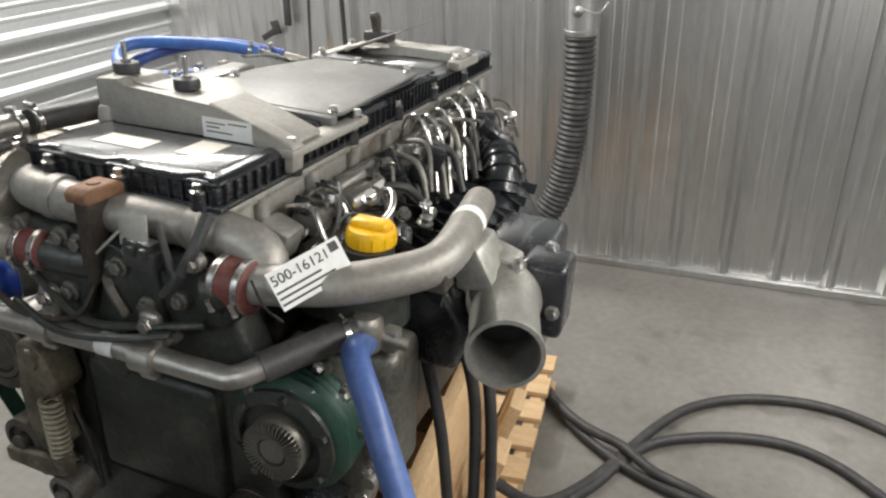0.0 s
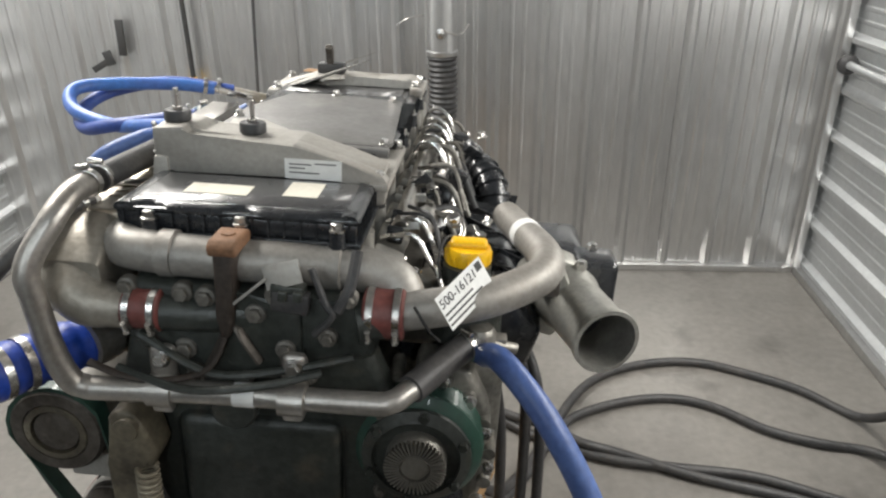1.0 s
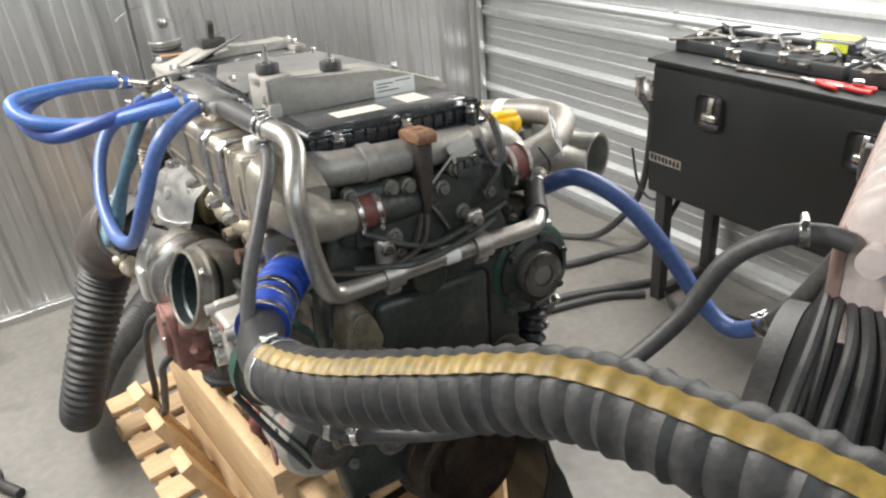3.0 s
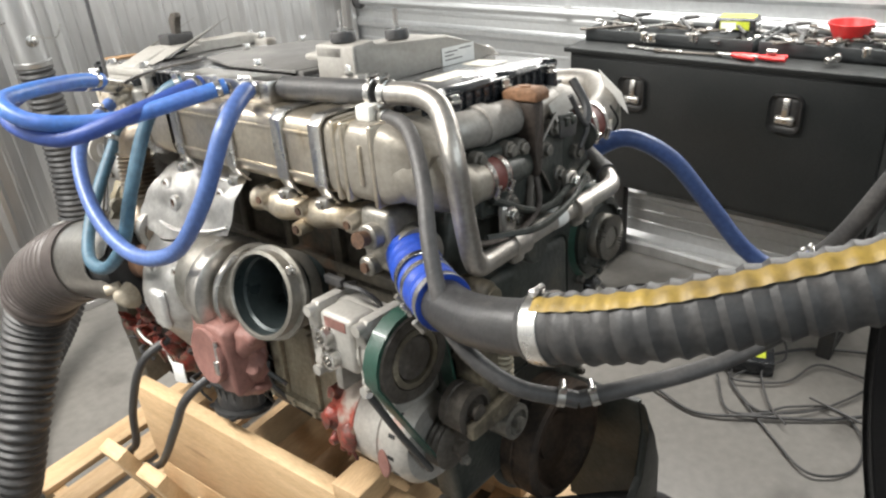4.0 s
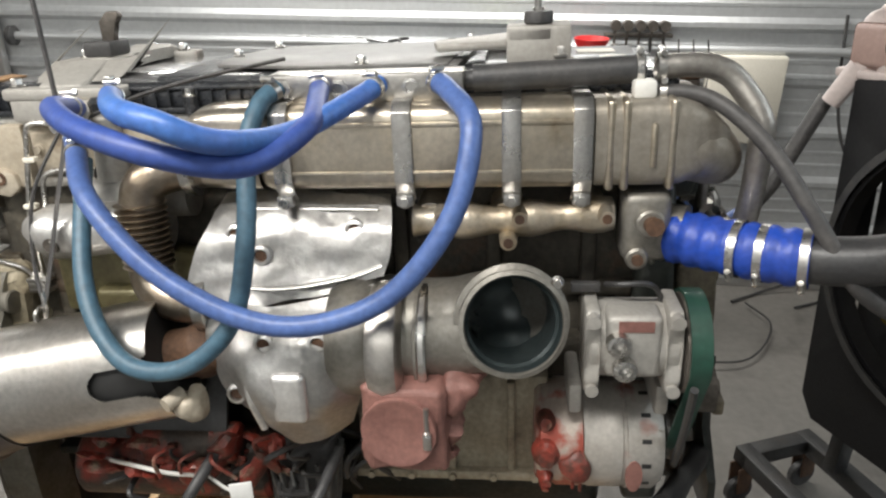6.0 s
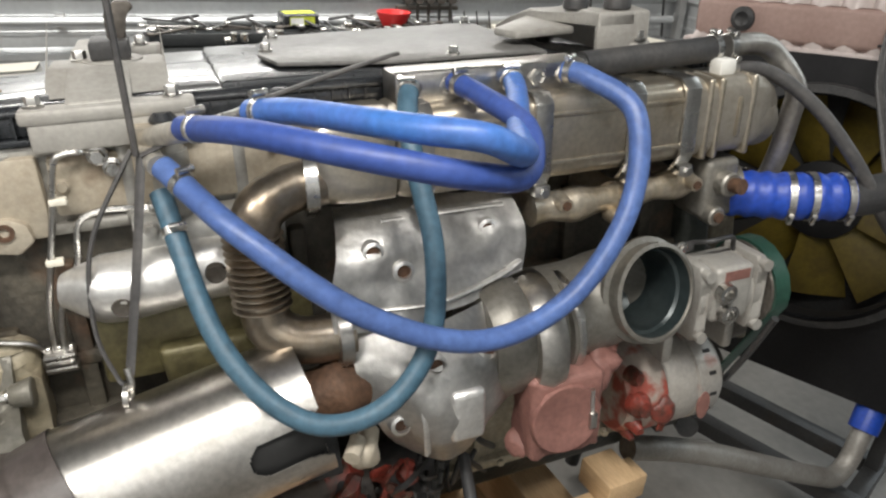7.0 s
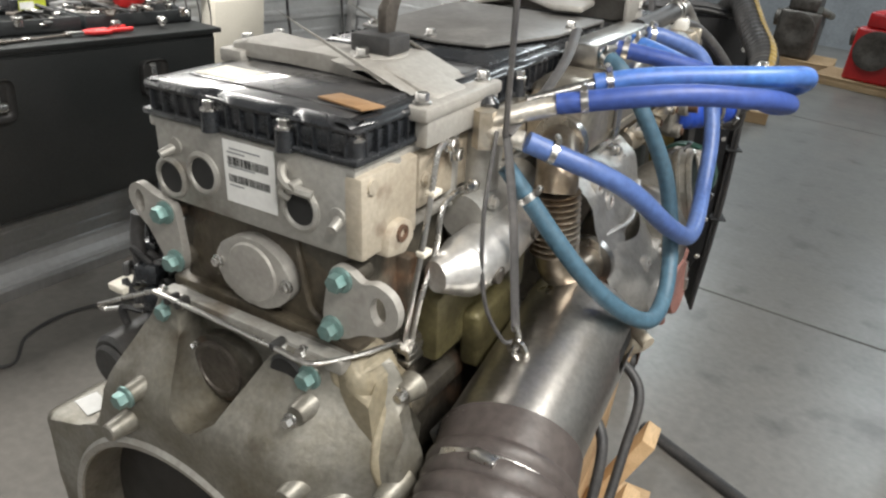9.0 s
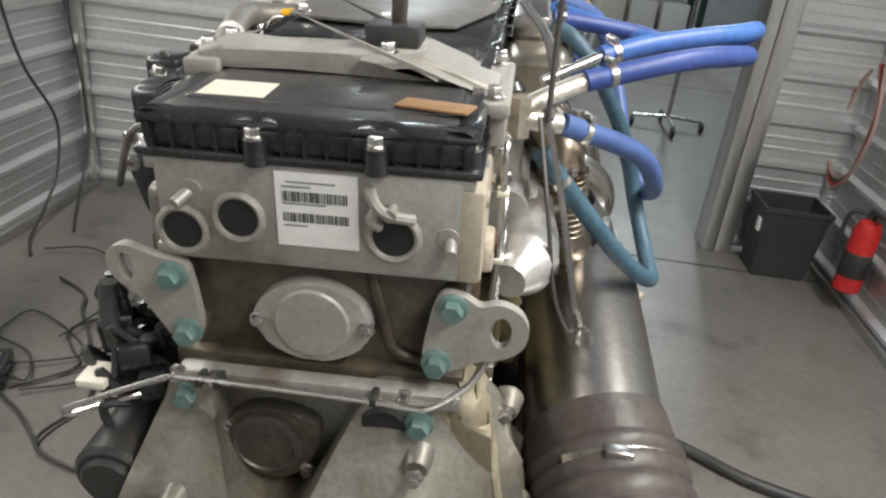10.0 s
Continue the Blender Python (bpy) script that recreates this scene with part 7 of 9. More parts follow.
for i, pts in enumerate((
        [(0.36, -0.25, 1.10), (0.40, -0.24, 0.90), (0.42, -0.20, 0.6), (0.45, -0.10, 0.25), (0.48, 0.10, 0.03)],
        [(0.40, -0.20, 1.10), (0.445, -0.20, 0.95), (0.46, -0.20, 0.6), (0.47, -0.16, 0.3), (0.48, 0.0, 0.04)],
        [(0.40, -0.10, 1.08), (0.47, -0.19, 0.95), (0.495, -0.20, 0.6), (0.51, -0.16, 0.3), (0.55, 0.0, 0.04)])):
    bm = bmnew()
    sweep(bm, spline(pts, 8), 0.011, 12)
    part("drop_hose", bm, RUBBER, ENG, "black hose hanging to the floor")

# ribbed intake duct above the manifold
bm = bmnew()
sweep(bm, spline([(0.315, 0.245, 1.265), (0.340, 0.195, 1.262), (0.358, 0.155, 1.240), (0.366, 0.13, 1.205)], 26), lambda s, u: 0.034 + 0.006 * (1 if (s / 0.024) % 1.0 < 0.28 else 0), 24)
part("intake_duct", bm, PLASTIC, IM, "black ribbed intake duct")


# ---- loose hoses round the engine ----
def hosed(name, pts, r, m_, label, ends=(True, True), group="", wob=0.0, n=8):
    h = hose(name, pts, r, m_, label, group=group, wob=wob, n=n)
    P = spline(pts, 8)
    if ends[0]:
        clamp("hose_clamp", P[2], P[3] - P[1], r + 0.0003, h)
    if ends[1]:
        clamp("hose_clamp", P[-3], P[-2] - P[-4], r + 0.0003, h)
    return h


G = "coolant hoses on the engine"
hosed("coolant_hose", [(-0.242, -0.140, 1.400), (-0.275, -0.160, 1.394), (-0.339, -0.193, 1.356), (-0.383, -0.165, 1.249), (-0.406, -0.074, 1.149), (-0.424, 0.059, 1.124), (-0.417, 0.197, 1.184), (-0.366, 0.311, 1.276), (-0.254, 0.384, 1.334)], 0.0142, BLUE, "blue rubber coolant hose hanging in a loop", group=G)
hosed("coolant_hose", [(-0.240, 0.080, 1.396), (-0.275, 0.096, 1.38), (-0.318, 0.105, 1.331), (-0.375, 0.101, 1.226), (-0.408, 0.124, 1.120), (-0.426, 0.195, 1.060), (-0.418, 0.283, 1.068), (-0.350, 0.356, 1.148), (-0.231, 0.392, 1.297)], 0.0128, TEAL, "faded teal coolant hose hanging in a loop", group=G)
hosed("coolant_hose", [(-0.240, -0.062, 1.398), (-0.30, -0.04, 1.388), (-0.412, 0.014, 1.370), (-0.511, 0.060, 1.384), (-0.538, 0.113, 1.412), (-0.495, 0.172, 1.417), (-0.374, 0.246, 1.411), (-0.300, 0.285, 1.398)], 0.0138, LBLUE, "light blue coolant hose looping outward", group=G)
hosed("coolant_hose", [(-0.240, 0.020, 1.398), (-0.30, 0.008, 1.390), (-0.397, -0.003, 1.374), (-0.485, 0.042, 1.353), (-0.525, 0.120, 1.374), (-0.498, 0.214, 1.396), (-0.406, 0.303, 1.404), (-0.278, 0.356, 1.382)], 0.0138, PURPLE, "violet blue coolant hose looping outward", group=G)
NZ = thing("hose_nozzle", "slim steel barb joining the light blue hose", "fitting")
bm = bmnew()
cyl(bm, (-0.300, 0.285, 1.398), (-0.225, 0.330, 1.372), 0.008, 0.006, 12)
part("barb", bm, STEEL, NZ)
hosed("vent_hose", [(-0.225, -0.425, 1.378), (-0.244, -0.499, 1.371), (-0.288, -0.563, 1.320), (-0.337, -0.614, 1.241), (-0.361, -0.664, 1.160), (-0.342, -0.733, 1.105), (-0.300, -0.800, 1.086)], 0.0108, GREYHOSE, "dark grey rubber vent hose with clamps")
hosed("coolant_hose", [(0.343, -0.405, 1.165), (0.350, -0.43, 1.175), (0.376, -0.499, 1.205), (0.442, -0.563, 1.153), (0.511, -0.618, 1.046), (0.545, -0.692, 0.942), (0.556, -0.760, 0.908), (0.556, -0.84, 0.955)], 0.0182, BLUE, "thick blue coolant hose from engine to radiator", group=G)
hosed("coolant_hose", [(0.556, -0.825, 0.94), (0.561, -0.879, 1.011), (0.57, -0.94, 1.13), (0.577, -0.985, 1.22)], 0.0195, GREYHOSE, "grey rubber coolant hose to the radiator", (True, False), group=G)

# charge hose: blue silicone, black pipe, yellow-banded hose
CH = thing("charge_air_hose", "blue silicone sleeve and black hose with a yellow band", "hose")
path = spline([(-0.214, -0.447, 1.174), (-0.294, -0.556, 1.176), (-0.349, -0.669, 1.183), (-0.368, -0.788, 1.213), (-0.351, -0.912, 1.250), (-0.295, -1.038, 1.293), (-0.240, -1.172, 1.339), (-0.203, -1.322, 1.349)], 20)


def stretch_of(a, b):
    i0, i1 = int(a * (len(path) - 1)), int(b * (len(path) - 1))
    return path[i0:i1 + 1]


bm = bmnew()
sweep(bm, stretch_of(0.0, 0.235), lambda s, u: 0.0355 + 0.0040 * math.sin(u * 2 * math.pi * 4.2) ** 2, 30)
SB = part("silicone_sleeve", bm, SILBLUE, CH, "bright blue humped silicone sleeve")
for f in (0.02, 0.135, 0.165, 0.222):
    i = int(f * (len(path) - 1))
    clamp("wide_clamp", path[i], path[i + 1] - path[i - 1] if i else path[1] - path[0], 0.0385, SB, w=0.012, screw=(-1, 0, -0.6))
bm = bmnew()
sweep(bm, stretch_of(0.215, 0.47), 0.0318, 28)
part("black_pipe", bm, BLACKPIPE, CH, "glossy scuffed black pipe")
tail = spline([path[-2], path[-1], (-0.160, -1.455, 1.325), (-0.055, -1.575, 1.215), (0.10, -1.615, 1.03), (0.24, -1.53, 0.84), (0.32, -1.385, 0.72)], 24)
bm = bmnew()
sweep(bm, stretch_of(0.43, 1.0)[:-1] + tail[24:], lambda s, u: 0.0370 + 0.0021 * math.sin(s * 2 * math.pi / 0.022), 30, False)
part("banded_hose", bm, RUBBER, CH, "black wire-wound hose")
# yellow band along the top of the hose
bm = bmnew()
P = spline([p for p in stretch_of(0.45, 1.0)][::4] + tail[28::12], 12)
la = None
run = 0.0
for i, p in enumerate(P):
    t_ = (P[min(i + 1, len(P) - 1)] - P[max(i - 1, 0)]).normalized()
    side = t_.cross(V((0, 0, 1))).normalized()
    upv = side.cross(t_).normalized()
    if i:
        run += (p - P[i - 1]).length
    r = 0.0398 + 0.0012 * math.sin(run * 2 * math.pi / 0.022)
    row = [bm.verts.new(p + (side * math.cos(a_) + upv * math.sin(a_)) * r) for a_ in (radians(x) for x in (50, 57, 64, 71, 78))]
    if la:
        for j in range(4):
            bm.faces.new((la[j], la[j + 1], row[j + 1], row[j]))
    la = row
part("yellow_band", bm, YSTRIPE, CH, "faded yellow band along the hose")
i = int(0.455 * (len(path) - 1))
clamp("wide_clamp", path[i], path[i + 1] - path[i - 1], 0.0388, CH, w=0.022, screw=(0, 0, 1))

hose("starter_cable", [(-0.30, 0.22, 0.85), (-0.385, 0.251, 0.803), (-0.40, 0.347, 0.648), (-0.40, 0.391, 0.53), (-0.40, 0.450, 0.475), (-0.40, 0.470, 0.435), (-0.40, 0.413, 0.445),
                       (-0.40, 0.273, 0.522), (-0.40, 0.135, 0.687), (-0.39, 0.06, 0.79), (-0.30, 0.03, 0.84)], 0.0095, RUBBER, "black battery cable hanging from the starter", "cable")


# ---- radiator on its stand ----
RAD = thing("radiator", "truck radiator with ribbed milky tank and black shroud on casters", "radiator", m=TILT @ pose(0.12, -1.16, 0, 0, 0, 23))
bm = bmnew()
box(bm, (-0.33, -0.24, 0.38), (0.395, -0.125, 1.27), 0.008)
part("core", bm, BLACKSTEEL, RAD, "black finned radiator core")
bm = bmnew()
fins(bm, (-0.31, -0.248, 0.42), (0.38, -0.24, 1.26), "z", 52, 0.006)
part("core_fins", bm, SHROUD, RAD, "", False, stuff=True)
# ribbed tank
bm = bmnew()
NU = 96
rows = []
U0, U1 = -0.055, 0.44
for i in range(NU + 1):
    f = i / NU
    u = U0 + (U1 - U0) * f
    k = 7
    ph = (f * k) % 1.0
    swell = 0.5 - 0.5 * math.cos(2 * math.pi * ph)
    swell = swell ** 0.42
    endf = min(1.0, min(f, 1 - f) / 0.035)
    endf = math.sin(endf * math.pi / 2)
    row = []
    for j in range(25):
        a = math.pi * (j / 24)
        rv = 0.078 + 0.022 * swell
        rz = 0.122 + 0.025 * swell
        c_, s_ = math.cos(a), math.sin(a)
        e = 0.42
        vv = -0.100 + math.copysign(abs(c_) ** e, c_) * rv * (0.82 + 0.18 * endf)
        zz = 1.295 - 0.02 * f + abs(s_) ** e * rz * (0.72 + 0.28 * endf)
        row.append(bm.verts.new((u, vv, zz)))
    rows.append(row)
for i in range(NU):
    for j in range(24):
        bm.faces.new((rows[i][j], rows[i + 1][j], rows[i + 1][j + 1], rows[i][j + 1]))
bm.faces.new(rows[0])
bm.faces.new(rows[-1][::-1])
bm.faces.new([r[0] for r in rows] + [r[-1] for r in reversed(rows)])
TK = part("tank", bm, NYLON, RAD, "ribbed milky pink plastic header tank")
bm = bmnew()
sweep(bm, [(U0 - 0.003, -0.060, 1.30), (U0 - 0.003, -0.060, 1.385), (U0 + 0.004, -0.060, 1.415), (U0 + 0.022, -0.060, 1.440), (0.05, -0.060, 1.444), (0.3, -0.060, 1.434), (U1 - 0.03, -0.060, 1.422), (U1 + 0.002, -0.060, 1.38)], 0.0075, 10)
box(bm, (U0 - 0.02, -0.212, 1.275), (U1 + 0.02, 0.002, 1.295), 0.005)
part("tank_spine", bm, NYLON, TK, "raised spine along the tank")
# rosy face box, its nylon coloured darker because this side lies in shade
bm = bmnew()
box(bm, (-0.045, -0.02, 1.30), (U1 - 0.01, 0.001, 1.395), 0.014, 3)
part("tank_face", bm, REDNYLON, TK, "rosy face of the tank, darkened for its shade")
bm = bmnew()
lathe(bm, (0.30, 0.002, 1.352), (0, 1, 0), [(0.030, 0), (0.030, 0.008), (0.018, 0.012), (0.010, 0.006), (0.0, 0.006)], 28)
part("grommet", bm, RUBBER, TK, "black rubber grommet")
bm = bmnew()
cyl(bm, (U0 + 0.01, -0.040, 1.375), (U0 - 0.020, -0.036, 1.377), 0.014, seg=18)
part("nipple", bm, NYLON, TK, "plastic hose nipple")
bm = bmnew()
cyl(bm, (0.41, -0.02, 1.30), (0.45, 0.01, 1.215), 0.026, 0.022, 20)
part("outlet_port", bm, NYLON, TK, "plastic outlet port")
# fan shroud with ring opening
bm = bmnew()
k = 56
cx_, cz_, rr_ = 0.04, 0.91, 0.29


def onrect(a):
    d = V((math.cos(a), math.sin(a)))
    t_ = min(((0.40 - cx_) / d.x if d.x > 1e-6 else (-0.40 - cx_) / d.x if d.x < -1e-6 else 9), ((1.29 - cz_) / d.y if d.y > 1e-6 else (0.40 - cz_) / d.y if d.y < -1e-6 else 9))
    return (cx_ + d.x * t_, cz_ + d.y * t_)


ang = [2 * math.pi * i / k for i in range(k)]
L0 = [bm.verts.new((x, -0.125, z)) for x, z in map(onrect, ang)]
L1 = [bm.verts.new((x, 0.0, z)) for x, z in map(onrect, ang)]
L2 = [bm.verts.new((cx_ + (rr_ + 0.03) * math.cos(a), 0.025, cz_ + (rr_ + 0.03) * math.sin(a))) for a in ang]
L3 = [bm.verts.new((cx_ + (rr_ + 0.012) * math.cos(a), 0.045, cz_ + (rr_ + 0.012) * math.sin(a))) for a in ang]
L4 = [bm.verts.new((cx_ + rr_ * math.cos(a), 0.045, cz_ + rr_ * math.sin(a))) for a in ang]
L5 = [bm.verts.new((cx_ + rr_ * math.cos(a), 0.0, cz_ + rr_ * math.sin(a))) for a in ang]
for a_, b_ in ((L0, L1), (L1, L2), (L2, L3), (L3, L4), (L4, L5)):
    bridge(bm, a_, b_)
SHR = part("fan_shroud", bm, SHROUD, RAD, "black moulded fan shroud with a round opening")
bm = bmnew()
lathe(bm, (cx_, 0.026, cz_), (0, 1, 0), [(rr_ + 0.005, 0), (rr_ + 0.028, 0.004), (rr_ + 0.028, 0.030), (rr_ + 0.008, 0.034)], 56, False, False)
part("rubber_ring", bm, RUBBER, SHR, "black rubber ring of the shroud")
bm = bmnew()
for i, w in enumerate((0.012, 0.010, 0.012, 0.009)):
    a = radians(148 - 4 * i)
    obox(bm, (cx_ + (rr_ + 0.019) * math.cos(a), 0.061, cz_ + (rr_ + 0.019) * math.sin(a)), (w, 0.001, 0.018), (0, -math.degrees(a) + 90, 0), 0)
pieces("moulded_mark", bm, WHITEPLASTIC, SHR, "pale moulded marks", False)
for i in range(6):
    bm = bmnew()
    bolt(bm, (-0.385, 0.0, 0.45 + 0.15 * i), (0, 1, 0), 0.013, 0.008)
    part("shroud_screw", bm, STEEL, SHR)
bm = bmnew()
lathe(bm, (cx_, -0.10, cz_), (0, 1, 0), [(0.10, 0), (0.105, 0.05), (0.06, 0.07), (0.0, 0.072)], 30)
FAN = part("fan", bm, SHROUD, RAD, "yellow-bladed cooling fan at rest")
for i in range(9):
    a = 2 * math.pi * i / 9 + 0.25
    bm = bmnew()
    tmp = bmnew()
    rowsb = []
    for q in range(9):
        r = 0.10 + 0.182 * q / 8
        w = 0.055 + 0.030 * q / 8
        tw = radians(38 - 14 * q / 8)
        row = []
        for s in range(7):
            e = (s / 6 - 0.5) * 2
            lx, ly = e * w * math.cos(tw), e * w * math.sin(tw) * 0.8 + 0.008 * (1 - e * e)
            row.append((r, lx, ly))
        rowsb.append(row)
    vv = [[tmp.verts.new((r, ly - 0.085, lx)) for r, lx, ly in row] for row in rowsb]
    for q in range(8):
        for s in range(6):
            tmp.faces.new((vv[q][s], vv[q + 1][s], vv[q + 1][s + 1], vv[q][s + 1]))
    bmesh.ops.solidify(tmp, geom=list(tmp.faces), thickness=0.004)
    tmp.transform(Matrix.Rotation(a, 4, "Y"))
    tmp.transform(Matrix.Translation((cx_, 0, cz_)))
    join(bm, tmp)
    part("fan_blade", bm, FANYEL, FAN, "ribbed yellow plastic blade")
# cable bundle along the top and down the end
bm = bmnew()
random.seed(31)
for i in range(11):
    v0 = -0.150 + 0.0145 * i
    d = 0.004 * (random.random() - 0.5)
    k_ = 0.010 * (i % 3)
    sweep(bm, spline([(-0.02, v0 * 0.7, 1.318 + d), (-0.14, v0 + d, 1.312 + k_ * 0.5), (-0.28, v0, 1.298 + k_), (-0.375, v0 + d, 1.262 + k_ * 0.6), (-0.418 - k_, v0, 1.17), (-0.424 - k_, v0 + 2 * d, 0.95), (-0.420 - k_, v0 - d, 0.60), (-0.405, v0, 0.22)], 8), 0.0052 + 0.002 * random.random(), 8)
pieces("loom_cable", bm, RUBBER, RAD, "black cable down the radiator end")
for z in (1.08, 0.86, 0.6):
    bm = bmnew()
    box(bm, (-0.455, -0.165, z), (-0.402, 0.012, z + 0.006), 0.002)
    part("cable_tie", bm, INK, RAD, "black cable tie")
for i in range(4):
    bm = bmnew()
    v0 = -0.150 + 0.0145 * (2 * i + 1)
    sweep(bm, spline([(-0.30, v0, 1.306), (-0.375, v0, 1.275), (-0.425, v0, 1.19), (-0.435, v0, 1.08)], 6), 0.0095, 10)
    part("shiny_sleeve", bm, STEEL, RAD, "shiny sleeved cable")
# rolling stand
bm = bmnew()
for v0 in (-0.22, 0.0):
    box(bm, (-0.30, v0, 0.14), (0.52, v0 + 0.05, 0.19), 0.003)
for u0 in (-0.30, 0.47):
    box(bm, (u0, -0.22, 0.141), (u0 + 0.05, 0.05, 0.189), 0.003)
for u0 in (-0.29, 0.34):
    box(bm, (u0, -0.19, 0.18), (u0 + 0.04, -0.14, 0.42), 0.003)
FLOORED = RAD.matrix_basis.inverted() @ pose(0.10, -1.16, 0, 0, 0, 23)  # the stand is level on the floor
part("stand_frame", bm, BLACKSTEEL, RAD, "black steel base frame", at=FLOORED)
for u0 in (-0.27, 0.49):
    for v0 in (-0.20, 0.035):
        bm = bmnew()
        cyl(bm, (u0 - 0.012, v0, 0.045), (u0 + 0.012, v0, 0.045), 0.045, seg=24, bev=0.004)
        cw = part("caster", bm, RUBBER, RAD, "small black caster wheel", at=FLOORED)
        bm = bmnew()
        prism(bm, [(v0 - 0.02, 0.045), (v0 + 0.02, 0.045), (v0 + 0.03, 0.14), (v0 - 0.03, 0.14)], "x", u0 - 0.022, u0 - 0.017, 0.001)
        prism(bm, [(v0 - 0.02, 0.045), (v0 + 0.02, 0.045), (v0 + 0.03, 0.14), (v0 - 0.03, 0.14)], "x", u0 + 0.017, u0 + 0.022, 0.001)
        part("caster_fork", bm, RUST, cw, "rusty caster fork")
# outlet pipe with blue cap
PP = thing("capped_pipe", "bare aluminium elbow pipe closed with a blue cap", "pipe")
bm = bmnew()
sweep(bm, spline([(-0.15, -0.40, 0.60), (-0.15, -0.50, 0.565), (-0.146, -0.635, 0.503), (-0.12, -0.88, 0.36), (-0.095, -1.08, 0.243), (-0.086, -1.15, 0.212), (-0.075, -1.205, 0.235), (-0.066, -1.24, 0.30), (-0.055, -1.27, 0.36)], 8), 0.026, 22)
part("pipe", bm, PIPEGREY, PP)
bm = bmnew()
d_ = V((0.013, -0.035, 0.06)).normalized()
lathe(bm, V((-0.062, -1.252, 0.33)), d_, [(0.029, -0.012), (0.038, -0.010), (0.040, 0.070), (0.034, 0.082), (0.0, 0.085)], 26)
part("cap", bm, SILBLUE, PP, "blue plastic end cap")
h = hose("overflow_hose", [(-0.3, -0.8, 1.086), (-0.183, -0.92, 1.12), (-0.075, -1.015, 1.19), (-0.005, -1.065, 1.265), (0.026, -1.100, 1.345), (0.045, -1.140, 1.382), (0.066, -1.172, 1.390), (0.080, -1.195, 1.384)], 0.0105, GREYHOSE, "grey rubber hose from the tank end")
clamp("hose_clamp", (-0.288, -0.815, 1.091), (0.11, -0.14, 0.05), 0.0108, h)
clamp("hose_clamp", (0.058, -1.160, 1.388), (0.02, -0.03, 0.003), 0.0108, h)


# ---- crate under the engine ----
CR = thing("engine_crate", "raw pine crate with braces on a pallet under the engine", "crate", m=pose(-0.05, 0, 0, 0, 0, 5.4))


def plank(lo, hi, m_=WOOD, name="plank"):
    bm = bmnew()
    box(bm, lo, hi, 0.003)
    return part(name, bm, m_, CR)


for sx in (-1, 1):
    xa, xb = (-0.285, -0.248) if sx < 0 else (0.290, 0.328)
    plank((xa, -0.27, 0.400), (xb, 0.50, 0.645), WOOD, "side_board")
    plank((xa, -0.27, 0.141), (xb, 0.50, 0.397), WOOD, "side_board")
for y in (-0.25, 0.10, 0.40):
    plank((-0.245, y, 0.42), (0.287, y + 0.09, 0.55), WOODX, "cross_plank")
for y in (-0.14, 0.10, 0.30, 0.46):
    for sx in (-1, 1):
        bm = bmnew()
        obox(bm, (sx * 0.345 + 0.02, y, 0.33), (0.035, 0.085, 0.44), (0, sx * 20, 0), 0.003)
        part("brace", bm, WOOD, CR, "diagonal pine brace")
for i, y in enumerate(np.linspace(-0.42, 0.98, 11)):
    plank((-0.44, float(y), 0.118), (0.44, float(y) + 0.095, 0.140), WOODX, "deck_board")
for x in (-0.42, -0.02, 0.38):
    plank((x, -0.42, 0.02), (x + 0.04, 1.075, 0.117), WOOD, "pallet_runner")
for i, y in enumerate((-0.42, 0.28, 0.98)):
    plank((-0.44, y, 0.0), (0.44, y + 0.095, 0.019), WOODX, "bottom_board")
plank((-0.300, -0.285, 0.646), (-0.215, -0.215, 0.700), WOODX, "block")
plank((-0.255, -0.355, 0.585), (-0.200, -0.272, 0.640), WOODX, "block")


def level_hose(*a, **k):
    t = hose(*a, **k)
    t.matrix_basis = Matrix.Identity(4)
    return t


# ---- tool chest on legs ----
CX, CN, CS, CB, CT = 1.57, 0.425, -0.715, 0.515, 1.045  # front, ends, underside and top of the chest
TCH = thing("tool_chest", "long black steel tool chest on legs under heaped tools", "tool chest", m=Matrix.Identity(4))
bm = bmnew()
box(bm, (CX, CS, CB), (CX + 0.40, CN, CT), 0.006)
part("body", bm, CHEST, TCH, "black powder-coated box")
bm = bmnew()
box(bm, (CX - 0.012, CS + 0.008, CB + 0.02), (CX - 0.001, CN - 0.008, CT - 0.015), 0.004)
DR = part("drop_door", bm, CHEST, TCH, "black drop-down door")
bm = bmnew()
box(bm, (CX - 0.025, CS - 0.015, CT), (CX + 0.41, CN + 0.015, CT + 0.018), 0.004)
part("lid_lip", bm, CHEST, TCH, "rolled lid edge")
for y in (0.140, -0.415):
    bm = bmnew()
    obox(bm, (CX - 0.015, y, 0.915), (0.006, 0.105, 0.125), (0, 0, 0), 0.025, 4)
    lt = part("latch_recess", bm, BLACKSTEEL, DR, "recessed black latch plate")
    bm = bmnew()
    obox(bm, (CX - 0.022, y, 0.932), (0.010, 0.022, 0.066), (0, 8, 0), 0.003)
    obox(bm, (CX - 0.026, y, 0.893), (0.016, 0.066, 0.030), (0, 10, 0), 0.010, 3)
    part("latch_handle", bm, STEEL, lt, "bright folding T-handle")
bm = bmnew()
box(bm, (CX - 0.0145, 0.255, 0.652), (CX - 0.0125, 0.415, 0.690), 0.001)
bd = part("maker_plate", bm, STEEL, DR, "silver maker plate")
bm = bmnew()
for i in range(8):
    box(bm, (CX - 0.0152, 0.264 + 0.0185 * i, 0.660), (CX - 0.0144, 0.276 + 0.0185 * i, 0.682))
pieces("plate_mark", bm, INK, bd, "dark blocks on the plate", False)
